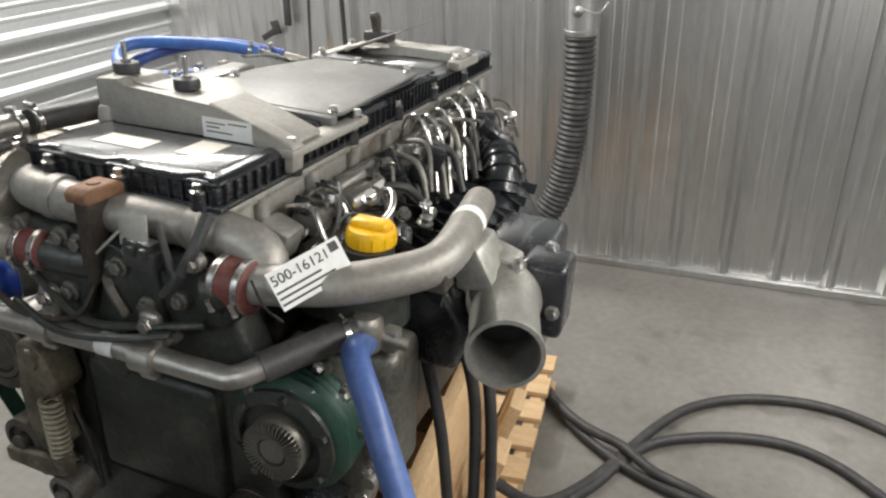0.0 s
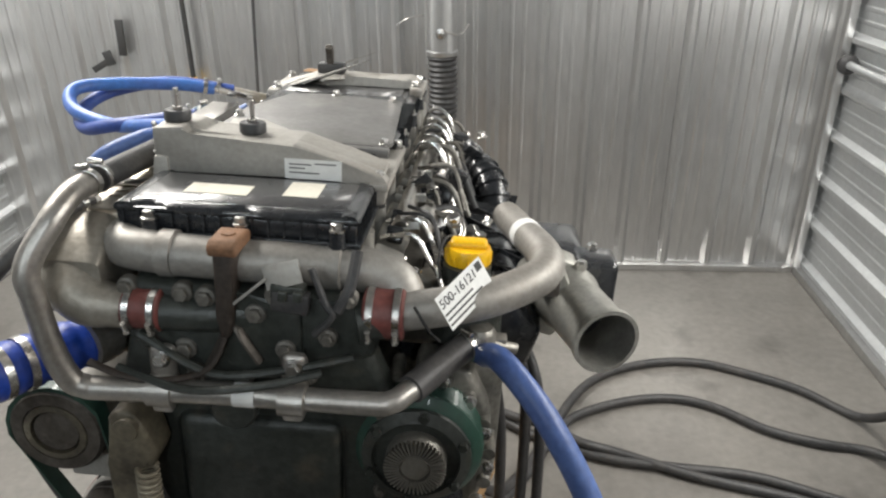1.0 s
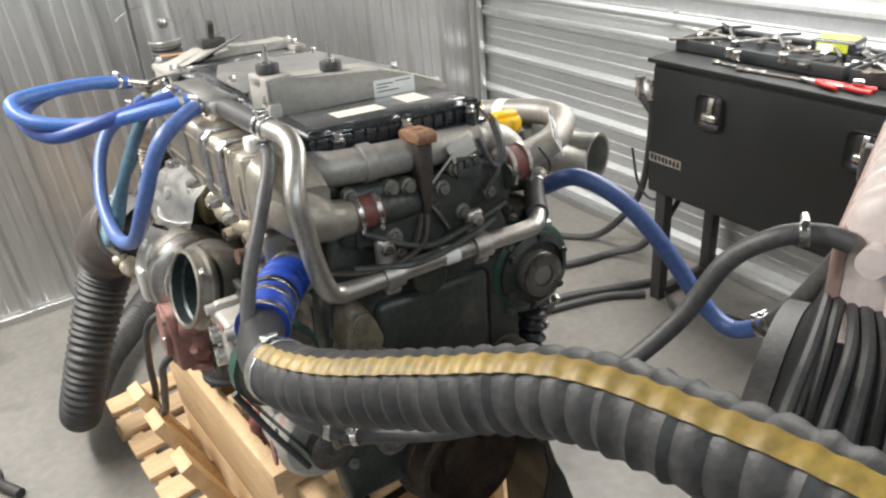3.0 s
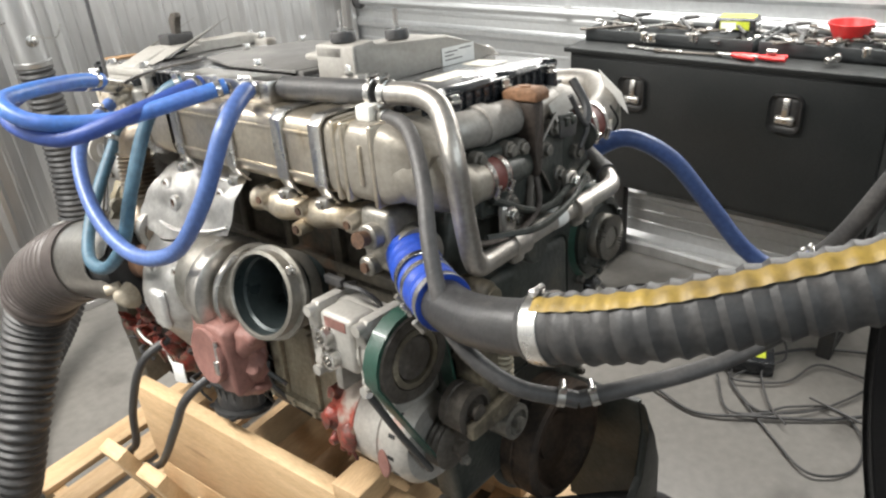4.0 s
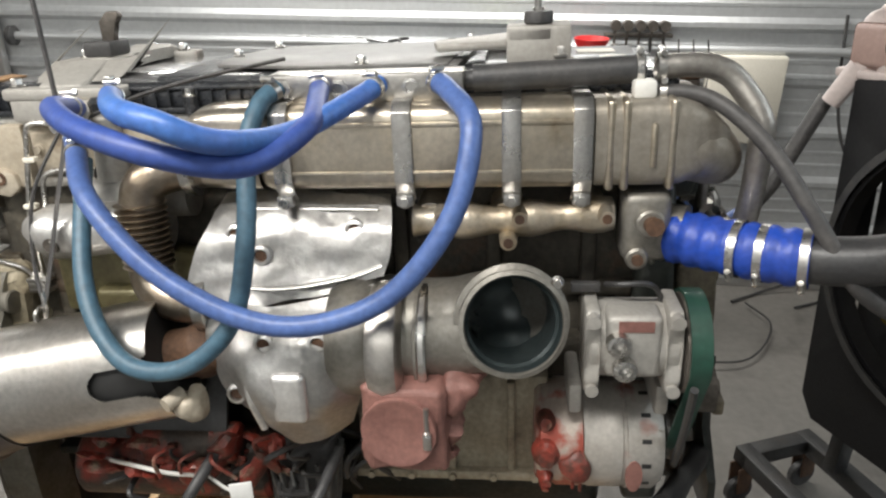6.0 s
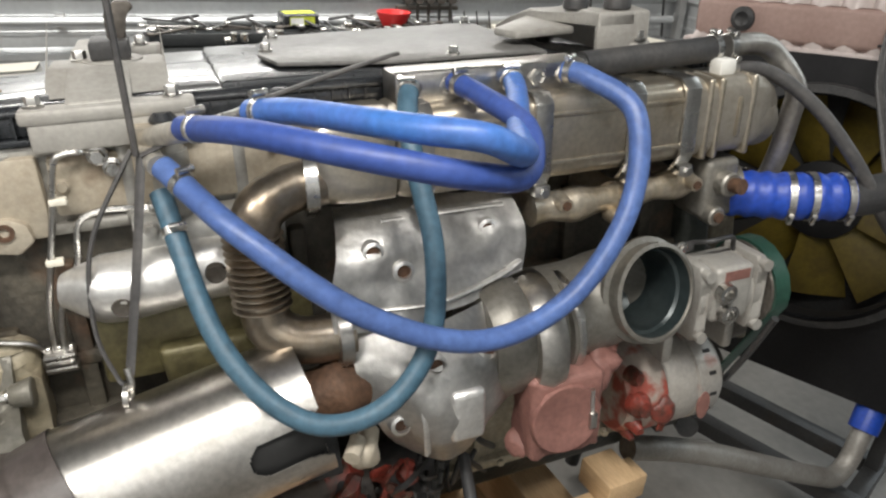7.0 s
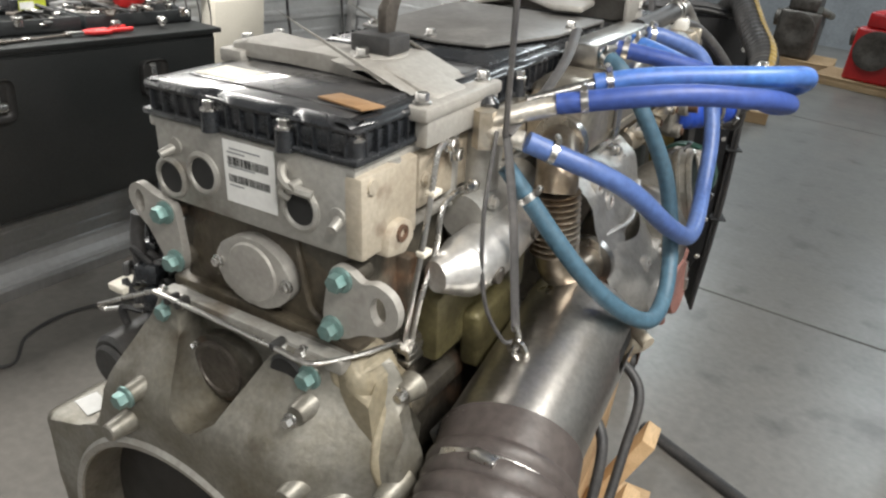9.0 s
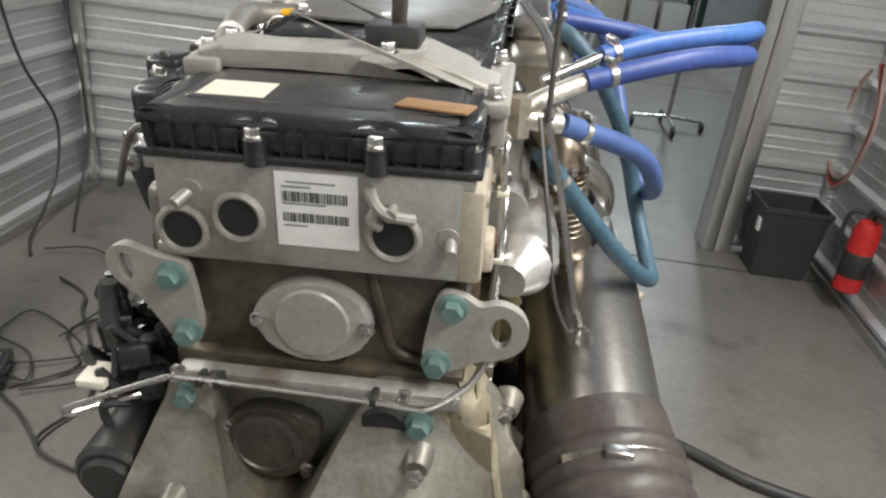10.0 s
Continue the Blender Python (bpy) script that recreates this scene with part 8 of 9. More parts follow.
for y in (CS + 0.03, CN - 0.08):
    for x in (CX + 0.015, CX + 0.335):
        bm = bmnew()
        box(bm, (x, y, 0.0), (x + 0.05, y + 0.05, CB - 0.001), 0.003)
        part("leg", bm, BLACKSTEEL, TCH, "black steel leg")
    bm = bmnew()
    box(bm, (CX + 0.066, y + 0.005, 0.0), (CX + 0.334, y + 0.045, 0.04), 0.003)
    part("foot_rail", bm, BLACKSTEEL, TCH)
    bm = bmnew()
    sweep(bm, [(CX + 0.05, y + 0.025, CB - 0.16), (CX + 0.18, y + 0.025, CB - 0.02)], 0.012, 8)
    part("leg_brace", bm, BLACKSTEEL, TCH)

TOOLS = Matrix.Translation((-0.085, -0.04, -0.104))  # from the drawing of the tools to the chest's top


def tray(lo, hi):
    t = thing("tool_tray", "black plastic tray heaped with wrenches and sockets on the chest", "tool tray", m=TOOLS)
    bm = bmnew()
    box(bm, lo, (hi[0], hi[1], lo[2] + 0.008), 0.002)
    for a, b in (((lo[0], lo[1], lo[2]), (lo[0] + 0.008, hi[1], hi[2])), ((hi[0] - 0.008, lo[1], lo[2]), (hi[0], hi[1], hi[2])), ((lo[0] + 0.0085, lo[1], lo[2]), (hi[0] - 0.0085, lo[1] + 0.008, hi[2])), ((lo[0] + 0.0085, hi[1] - 0.008, lo[2]), (hi[0] - 0.0085, hi[1], hi[2]))):
        box(bm, a, b, 0.001)
    part("tray_body", bm, GREYPLASTIC, t)
    return t


tray((1.76, -0.20, 1.169), (2.05, 0.46, 1.215))
tray((1.76, -0.66, 1.169), (2.05, -0.22, 1.215))
random.seed(44)


def wrench(x, y, z, L, a, m_=STEEL):
    t = thing("wrench", "steel spanner lying among the tools" if m_ is STEEL else "red-handled tool lying among the tools", "wrench", "tools on the chest", m=TOOLS @ pose(x, y, z, 0, 0, a))
    bm = bmnew()
    box(bm, (-L / 2, -0.007, 0), (L / 2, 0.007, 0.006), 0.002)
    lathe(bm, (L / 2, 0, 0), (0, 0, 1), [(0.013, 0), (0.015, 0.002), (0.015, 0.007), (0.013, 0.009)], 14)
    lathe(bm, (-L / 2, 0, 0), (0, 0, 1), [(0.013, 0), (0.014, 0.002), (0.014, 0.007), (0.012, 0.009)], 8)
    part("shank", bm, m_, t)


def socket(x, y, z):
    t = thing("socket", "bright chrome socket among the tools", "socket", "tools on the chest", m=TOOLS @ pose(x, y, z, 0, 90 * random.randint(0, 1), random.random() * 180))
    bm = bmnew()
    r = 0.010 + 0.008 * random.random()
    lathe(bm, (0, 0, 0), (0, 0, 1), [(r * 0.8, 0), (r, 0.004), (r, 0.03), (r * 0.7, 0.032), (r * 0.65, 0.02), (0, 0.02)], 14)
    part("body", bm, STEEL, t)


for i in range(34):
    wrench(1.79 + 0.22 * random.random(), -0.60 + 1.02 * random.random(), 1.185 + 0.045 * random.random(), 0.10 + 0.14 * random.random(), random.random() * 180, random.choice((STEEL, STEEL, DARKSTEEL, BLACKSTEEL, DARKSTEEL)))
for i in range(26):
    socket(1.69 + 0.33 * random.random(), -0.66 + 1.1 * random.random(), 1.185 + 0.02 * random.random())
wrench(1.70, 0.13, 1.171, 0.20, 86)
wrench(1.69, 0.0, 1.171, 0.22, 95, DARKSTEEL)
for y, a in ((-0.16, 84), (-0.25, 97)):
    t = thing("pliers", "red-handled pliers lying on the chest edge", "pliers", "tools on the chest", m=TOOLS @ pose(1.69, y, 1.172, 0, 0, a))
    bm = bmnew()
    for s in (-1, 1):
        sweep(bm, spline([(-0.085, s * 0.018, 0.008), (-0.04, s * 0.014, 0.008), (0.0, 0.0, 0.008)], 5), 0.008, 10)
    part("handle", bm, REDPLASTIC, t, "red dipped handle")
    bm = bmnew()
    obox(bm, (0.03, 0, 0.008), (0.06, 0.02, 0.010), (0, 0, 0), 0.004)
    part("jaw", bm, STEEL, t)
t = thing("funnel", "red plastic funnel standing on the chest", "funnel", m=TOOLS @ pose(1.87, -0.47, 1.219))
bm = bmnew()
lathe(bm, (0, 0, 0), (0, 0, 1), [(0.045, 0.0), (0.068, 0.045), (0.070, 0.055), (0.066, 0.055), (0.044, 0.004)], 26, True, False)
part("cone", bm, REDPLASTIC, t)
t = thing("battery_tool", "black boxed tester with a lime label on the chest", "tester", m=TOOLS @ pose(1.90, -0.09, 1.217, 0, 0, 8))
bm = bmnew()
box(bm, (-0.05, -0.07, 0), (0.05, 0.07, 0.05), 0.01, 3)
part("case", bm, PLASTIC, t)
bm = bmnew()
box(bm, (-0.0505, -0.05, 0.012), (-0.0503, 0.05, 0.04))
box(bm, (-0.03, -0.06, 0.0503), (0.03, 0.06, 0.0507))
part("label", bm, LIME, t, "lime and white label", False)
bm = bmnew()
box(bm, (-0.0512, -0.005, 0.014), (-0.0508, 0.047, 0.036))
part("white_label", bm, PAPER, t, "white label", False)
for i in range(5):
    y = -0.55 + 0.2 * i
    level_hose("cable", [TOOLS @ V(p) for p in ((1.82, y, 1.225), (1.88, y + 0.06, 1.25), (1.95, y + 0.03, 1.245), (1.99, y + 0.12, 1.225))], 0.006, RUBBER, "loose black cable in the tool tray", "cable", "loose cables", n=6, seg=8)

# wall pipe and cabinet on the east wall
t = thing("wall_pipe", "dull galvanised conduit along the ribbed wall", "pipe", m=Matrix.Identity(4))
bm = bmnew()
cyl(bm, (EAST - 0.06, SOUTH + 0.1, 1.105), (EAST - 0.06, NORTH - 0.15, 1.105), 0.018, seg=16)
part("conduit", bm, GALV_H, t)
bm = bmnew()
lathe(bm, (EAST - 0.06, NORTH - 0.15, 1.105), (0, 1, 0), [(0.03, -0.01), (0.045, 0), (0.045, 0.02), (0.02, 0.025)], 20)
part("end_cap", bm, RUBBER, t, "black end cap")
for y in (-1.6, -0.5, 0.7, 1.75):
    bm = bmnew()
    box(bm, (EAST - 0.06, y, 1.083), (EAST, y + 0.03, 1.127), 0.003)
    part("pipe_strap", bm, GALV, t)
t = thing("cabinet", "ivory steel wall cabinet beside the cables", "cabinet", m=Matrix.Identity(4))
bm = bmnew()
box(bm, (EAST - 0.11, -1.33, 0.72), (EAST - 0.035, -1.02, 1.09), 0.006)
part("case", bm, WHITEBOX, t)
bm = bmnew()
box(bm, (EAST - 0.118, -1.325, 0.725), (EAST - 0.1105, -1.025, 1.085), 0.003)
part("door", bm, WHITEBOX, t)
t = thing("charger_board", "metal clips and gauges hung on the wall", "gauge", m=Matrix.Identity(4))
bm = bmnew()
for i in range(5):
    cyl(bm, (EAST - 0.06, -0.62 - 0.05 * i, 1.20), (EAST - 0.10, -0.62 - 0.05 * i, 1.20), 0.022, seg=16)
    box(bm, (EAST - 0.08, -0.625 - 0.05 * i, 1.10), (EAST - 0.07, -0.615 - 0.05 * i, 1.20), 0.001)
box(bm, (EAST - 0.07, -0.86, 1.15), (EAST - 0.035, -0.58, 1.165), 0.002)
pieces("clip", bm, DARKSTEEL, t)
random.seed(51)
for i in range(5):
    y = -0.76 - 0.06 * i
    h = level_hose("hanging_cable", [(EAST - 0.09, y, 1.15), (EAST - 0.10, y - 0.02, 0.98), (EAST - 0.09, y + 0.05 * (random.random() - 0.5), 0.8), (EAST - 0.10, y - 0.04 + 0.1 * (random.random() - 0.5), 0.55), (EAST - 0.08, y + 0.02, 0.30)], 0.0035, (RUBBER, RUBBER, GREYHOSE)[i % 3], "cable hanging on the ribbed wall", "cable", "hanging cables", n=6, seg=8)
for i, (y, z) in enumerate(((-0.80, 0.87), (-0.84, 0.83))):
    t = thing("jumper_clamp", "red jumper cable clamp hanging on the wall", "clamp", "jumper clamps", m=pose(EAST - 0.12, y, z, 20, 30 + 20 * i, 0))
    bm = bmnew()
    box(bm, (-0.01, -0.05, -0.012), (0.01, 0.05, 0.012), 0.005)
    part("grip", bm, REDPLASTIC, t)
# hook tool and cord on the north wall
t = thing("wall_hook", "black bracket hung on the ribbed wall with a worn ring mark", "bracket", m=Matrix.Identity(4))
bm = bmnew()
obox(bm, (-1.425, NORTH - 0.05, 1.215), (0.035, 0.02, 0.17), (0, 3, 0), 0.003)
obox(bm, (-1.50, NORTH - 0.06, 1.12), (0.04, 0.02, 0.07), (0, -15, 0), 0.003)
obox(bm, (-1.545, NORTH - 0.06, 1.085), (0.10, 0.015, 0.03), (0, -28, 0), 0.003)
part("bracket_arm", bm, BLACKSTEEL, t)
h = level_hose("pull_cord", [(-1.08, NORTH - 0.07, 2.6), (-1.085, NORTH - 0.07, 1.8), (-1.09, NORTH - 0.07, 1.03)], 0.012, BLACKSTEEL, "black pole with a yellow tip against the wall", "pole", n=6, seg=10)
bm = bmnew()
cyl(bm, (-1.09, NORTH - 0.07, 0.985), (-1.09, NORTH - 0.07, 1.03), 0.018, seg=14)
part("tip", bm, YELLOW, h, "yellow tip")

# flue with flexible exhaust hose
FLU = thing("exhaust_flue", "galvanised flue with a black flexible hose", "flue", m=Matrix.Identity(4))
bm = bmnew()
lathe(bm, (0.14, 1.955, 1.17), (0, 0, 1), [(0.067, 0), (0.070, 0.005), (0.070, 0.02), (0.066, 0.022), (0.066, 2.1)], 32, False, False)
part("flue_pipe", bm, GALV, FLU, "galvanised upright flue")
bm = bmnew()
bolt(bm, (0.14, 1.890, 1.27), (0, -1, 0), 0.03, 0.012)
sweep(bm, spline([(0.14, 1.884, 1.29), (0.22, 1.87, 1.27), (0.26, 1.89, 1.31)], 5), 0.003, 6)
sweep(bm, spline([(0.07, 1.89, 1.35), (0.0, 1.87, 1.34), (-0.05, 1.88, 1.31)], 5), 0.003, 6)
part("damper_screw", bm, STEEL, FLU)
bm = bmnew()
pts = spline([(0.14, 1.955, 1.19), (0.14, 1.955, 0.95), (0.115, 1.945, 0.66), (0.05, 1.92, 0.40), (-0.10, 1.84, 0.21), (-0.32, 1.66, 0.11), (-0.528, 1.381, 0.106), (-0.646, 1.081, 0.138), (-0.658, 0.843, 0.264), (-0.592, 0.806, 0.441), (-0.523, 0.827, 0.572), (-0.441, 0.838, 0.729), (-0.398, 0.773, 0.852), (-0.368, 0.625, 0.938)], 60)
sweep(bm, pts, lambda s, u: 0.064 + 0.020 * min(1.0, max(0.0, (u - 0.80) / 0.14)) + 0.0042 * math.sin(s * 2 * math.pi / 0.024), 30, False)
part("flexible_hose", bm, RUBBER, FLU, "black corrugated exhaust hose")
bm = bmnew()
A0, A1 = V((-0.361, 0.595, 0.945)), V((-0.398, 0.773, 0.852))
sweep(bm, spline([TILT @ V((-0.3335, 0.525, 0.967)), A0, (-0.375, 0.655, 0.919), A1, (-0.415, 0.815, 0.795)], 40), lambda s, u: 0.0960 - 0.003 * u + (0.0052 if s > 0.045 else 0.0) * abs(math.sin(s * math.pi / 0.023)) ** 0.6, 34, False)
part("tape_wrap", bm, GASKET, FLU, "glossy dark tape wrap over the joint")
bm = bmnew()
cx3, cy3, cz3 = basis(A1 - A0)
mid = math.atan2(V((0.10, 0.4, 1)).dot(cy3), V((0.10, 0.4, 1)).dot(cx3))
la = None
for k in range(25):
    a = mid + radians(-38 + 76 * k / 24)
    row = [bm.verts.new(A0.lerp(A1, 0.10) + cz3 * h_ + (cx3 * math.cos(a) + cy3 * math.sin(a)) * r_) for h_, r_ in ((-0.009, 0.0985), (-0.009, 0.1005), (0.009, 0.1005), (0.009, 0.0985))]
    if la:
        for j in range(4):
            bm.faces.new((la[j], la[(j + 1) % 4], row[(j + 1) % 4], row[j]))
    la = row
box(bm, A0.lerp(A1, 0.10) + cx3 * 0.100 * math.cos(mid) + cy3 * 0.100 * math.sin(mid) - V((0.016, 0.008, 0.004)), A0.lerp(A1, 0.10) + cx3 * 0.100 * math.cos(mid) + cy3 * 0.100 * math.sin(mid) + V((0.016, 0.008, 0.007)), 0.002)
pieces("clamp_strip", bm, STEEL, FLU, "bright clamp strip showing through the tape")

# sling and hook at the rear
SL = thing("lifting_sling", "thin grey sling with a steel hook hanging at the engine", "sling")
bm = bmnew()
sweep(bm, spline([(-0.235, 0.405, 1.345), (-0.262, 0.425, 1.25), (-0.285, 0.448, 1.15), (-0.297, 0.46, 1.10)], 8), 0.0065, 8, flat=0.35)
sweep(bm, spline([(-0.235, 0.405, 1.345), (-0.24, 0.30, 1.385), (-0.225, 0.20, 1.41), (-0.19, 0.08, 1.43)], 8), 0.008, 8, flat=0.35)
part("strap", bm, GREYHOSE, SL, "grey woven strap")
bm = bmnew()
sweep(bm, spline([(-0.225, 0.415, 1.35), (-0.245, 0.475, 1.25), (-0.262, 0.49, 1.15), (-0.285, 0.475, 1.09), (-0.297, 0.463, 1.085)], 8), 0.003, 6)
sweep(bm, [(-0.235, 0.41, 1.345), (-0.238, 0.41, 1.8), (-0.24, 0.41, 3.2)], 0.004, 6)
part("cable", bm, GREYHOSE, SL, "thin cable")
bm = bmnew()
lathe(bm, (-0.305, 0.466, 1.075), (0.2, 1, 0), [(0.010, -0.003), (0.016, -0.003), (0.016, 0.003), (0.010, 0.003), (0.010, -0.003)], 18, False, False)
sweep(bm, spline([(-0.297, 0.462, 1.11), (-0.302, 0.46, 1.09), (-0.300, 0.466, 1.068), (-0.306, 0.47, 1.052), (-0.314, 0.468, 1.06)], 6), 0.0045, 8)
part("hook", bm, STEEL, SL, "bright steel snap hook")

# cables and hoses on the floor
GH = "hoses and cables on the floor"
level_hose("air_hose", [(0.30, 0.27, 0.30), (0.40, 0.42, 0.10), (0.50, 0.62, 0.02), (0.598, 0.81, 0.02), (0.682, 0.979, 0.02), (0.777, 1.117, 0.02), (0.917, 1.218, 0.02), (1.095, 1.275, 0.02), (1.265, 1.274, 0.02), (1.433, 1.205, 0.02), (1.605, 1.103, 0.02), (1.76, 0.93, 0.03), (1.80, 0.75, 0.22), (1.80, 0.66, 0.40), (1.78, 0.61, 0.68), (1.76, 0.60, 0.83)], 0.017, RUBBER, "black rubber air hose curving over the floor", group=GH)
level_hose("air_hose", [(0.28, 0.20, 0.30), (0.37, 0.36, 0.08), (0.515, 0.605, 0.02), (0.59, 0.754, 0.02), (0.692, 0.896, 0.02), (0.89, 0.996, 0.02), (1.088, 1.028, 0.02), (1.243, 0.975, 0.02), (1.392, 0.855, 0.02), (1.556, 0.79, 0.02), (1.70, 0.76, 0.02), (1.78, 0.62, 0.10), (1.80, 0.53, 0.32), (1.79, 0.55, 0.65), (1.76, 0.67, 0.83)], 0.017, RUBBER, "black rubber air hose curving over the floor", group=GH)
level_hose("air_hose", [(0.20, 1.09, 0.05), (0.279, 1.008, 0.03), (0.426, 0.864, 0.02), (0.571, 0.761, 0.02), (0.68, 0.709, 0.02), (0.823, 0.666, 0.02), (1.027, 0.64, 0.02), (1.269, 0.61, 0.02), (1.485, 0.521, 0.02), (1.68, 0.44, 0.02)], 0.017, RUBBER, "black rubber air hose curving over the floor", group=GH)
level_hose("air_hose", [(0.25, 1.05, 0.055), (0.337, 0.942, 0.05), (0.454, 0.856, 0.05), (0.582, 0.805, 0.05), (0.697, 0.72, 0.05), (0.825, 0.695, 0.03), (1.076, 0.60, 0.02), (1.398, 0.504, 0.02), (1.56, 0.40, 0.02)], 0.017, RUBBER, "black rubber air hose curving over the floor", group=GH)
level_hose("air_hose", [(-0.32, -0.90, 0.02), (-0.444, -0.846, 0.02), (-0.76, -0.716, 0.02), (-0.924, -0.641, 0.02), (-1.107, -0.53, 0.02), (-1.43, -0.43, 0.02)], 0.020, RUBBER, "black rubber hose across the floor", group=GH)
level_hose("air_hose", [(-0.924, 0.875, 0.02), (-0.985, 0.98, 0.02), (-1.007, 1.082, 0.02), (-1.152, 1.178, 0.02), (-1.291, 1.116, 0.02), (-1.237, 0.946, 0.02), (-1.07, 0.943, 0.02), (-0.99, 1.05, 0.04)], 0.018, RUBBER, "coiled black hose on the floor", group=GH)
for i, pts in enumerate((
        [(1.30, -0.42), (1.20, -0.50), (1.06, -0.66), (0.96, -0.80), (1.05, -0.90), (1.20, -0.89), (1.31, -0.78), (1.23, -0.66), (1.16, -0.58), (1.25, -0.45), (1.38, -0.42)],
        [(0.80, -0.10), (1.055, -0.19), (1.025, -0.41), (1.11, -0.58), (1.22, -0.75), (1.33, -0.89), (1.40, -1.02), (1.55, -1.10)],
        [(1.40, -0.50), (1.26, -0.45), (1.35, -0.60), (1.50, -0.66), (1.53, -0.76), (1.485, -0.84), (1.286, -0.75), (1.15, -0.62), (1.10, -0.50), (1.25, -0.40)],
        [(1.05, -0.19), (1.18, -0.30), (1.30, -0.38), (1.45, -0.50), (1.60, -0.62), (1.72, -0.89), (1.80, -1.0)],
        [(1.42, -0.38), (1.52, -0.30), (1.62, -0.36), (1.60, -0.50), (1.48, -0.56), (1.36, -0.52), (1.20, -0.60), (1.12, -0.68)],
        [(1.46, -0.42), (1.60, -0.30), (1.70, -0.10), (1.66, 0.10), (1.55, 0.22), (1.62, 0.34)],
        [(1.30, -0.70), (1.24, -1.00), (1.30, -1.20), (1.55, -1.35), (1.75, -1.30)])):
    pts = [(x, y, 0.008 + 0.007 * (k % 2) + 0.003 * i) for k, (x, y) in enumerate(pts)]
    level_hose("floor_cable", pts, 0.0042 + 0.0016 * (i % 2), RUBBER, "loose black cable coiled on the floor", "cable", GH, n=8, seg=8)
level_hose("wall_cable", [(1.985, -1.55, 1.25), (1.975, -1.58, 0.95), (1.96, -1.64, 0.72), (1.955, -1.80, 0.45), (1.94, -1.74, 0.22), (1.93, -1.60, 0.08), (1.88, -1.40, 0.012), (1.78, -1.25, 0.012)], 0.007, RUBBER, "black cable hanging down the ribbed wall", "cable", GH, n=8, seg=8)
level_hose("wall_cable", [(1.985, -1.98, 1.2), (1.97, -2.02, 0.85), (1.96, -2.05, 0.55), (1.955, -2.03, 0.25), (1.94, -1.90, 0.06), (1.85, -1.70, 0.012), (1.75, -1.52, 0.012)], 0.006, RUBBER, "black cable hanging down the ribbed wall", "cable", GH, n=8, seg=8)
t = thing("data_box", "black tester box with a lime label on the floor", "tester", m=pose(1.40, -0.44, 0.0, 0, 0, 20))
bm = bmnew()
box(bm, (-0.07, -0.10, 0), (0.07, 0.10, 0.06), 0.008)
part("case", bm, PLASTIC, t)
bm = bmnew()
box(bm, (-0.04, -0.07, 0.0603), (0.05, 0.0, 0.0608))
part("label", bm, LIME, t, "lime label", False)

# bin, extinguisher and red hose by the opening
t = thing("waste_bin", "black plastic waste bin against the wall", "bin", m=pose(-1.67, -2.27, 0, 0, 0, 0))
bm = bmnew()
L_ = [(0.13, 0.10, 0.0), (0.16, 0.13, 0.36), (0.168, 0.138, 0.36), (0.168, 0.138, 0.385), (0.155, 0.125, 0.385), (0.125, 0.095, 0.01)]
last = None
for x, y, z in L_:
    vs = [bm.verts.new(p) for p in ((-x, -y, z), (x, -y, z), (x, y, z), (-x, y, z))]
    if last:
        bridge(bm, last, vs)
    else:
        bm.faces.new(vs)
    last = vs
bm.faces.new(last)
part("tub", bm, GREYPLASTIC, t)
bm = bmnew()
box(bm, (0.150, 0.05, 0.24), (0.163, 0.09, 0.31), 0.001)
part("sticker", bm, PAPER, t, "small pale sticker")
t = thing("fire_extinguisher", "red and black fire extinguisher on the wall", "fire extinguisher", m=pose(RETURN + 0.09, -1.86, 0.13))
bm = bmnew()
lathe(bm, (0, 0, 0), (0, 0, 1), [(0.05, 0), (0.06, 0.01), (0.06, 0.30), (0.045, 0.345), (0.02, 0.36)], 26)
part("cylinder", bm, REDPLASTIC, t)
bm = bmnew()
lathe(bm, (0, 0, 0.08), (0, 0, 1), [(0.0605, 0), (0.0612, 0.001), (0.0612, 0.12), (0.0605, 0.121)], 26, False, False)
part("label", bm, BLACKSTEEL, t, "black label band")
bm = bmnew()
cyl(bm, (0, 0, 0.355), (0, 0, 0.40), 0.018, seg=12)
box(bm, (-0.012, -0.02, 0.39), (0.012, 0.09, 0.405), 0.003)
sweep(bm, spline([(0.0, -0.02, 0.38), (0.07, -0.06, 0.36), (0.08, -0.05, 0.2), (0.07, -0.04, 0.12)], 6), 0.010, 8)
part("valve", bm, BLACKSTEEL, t)
for i in range(4):
    cy_, dz_ = -2.34, 0.02 * i
    level_hose("coiled_hose", [(RETURN + 0.07, cy_ + 0.02 * i, 1.10), (RETURN + 0.08, cy_ + 0.15 + 0.01 * i, 0.90 - dz_), (RETURN + 0.08, cy_ + 0.12, 0.60), (RETURN + 0.08, cy_ - 0.03, 0.46 + dz_), (RETURN + 0.08, cy_ - 0.16, 0.60), (RETURN + 0.08, cy_ - 0.17 + 0.01 * i, 0.88), (RETURN + 0.07, cy_ - 0.06, 1.06)], 0.009, (REDNYLON, REDPLASTIC, RUBBER, REDNYLON)[i], "coiled hose hanging on the ribbed wall", "hose", "coiled hoses", n=7, seg=8)

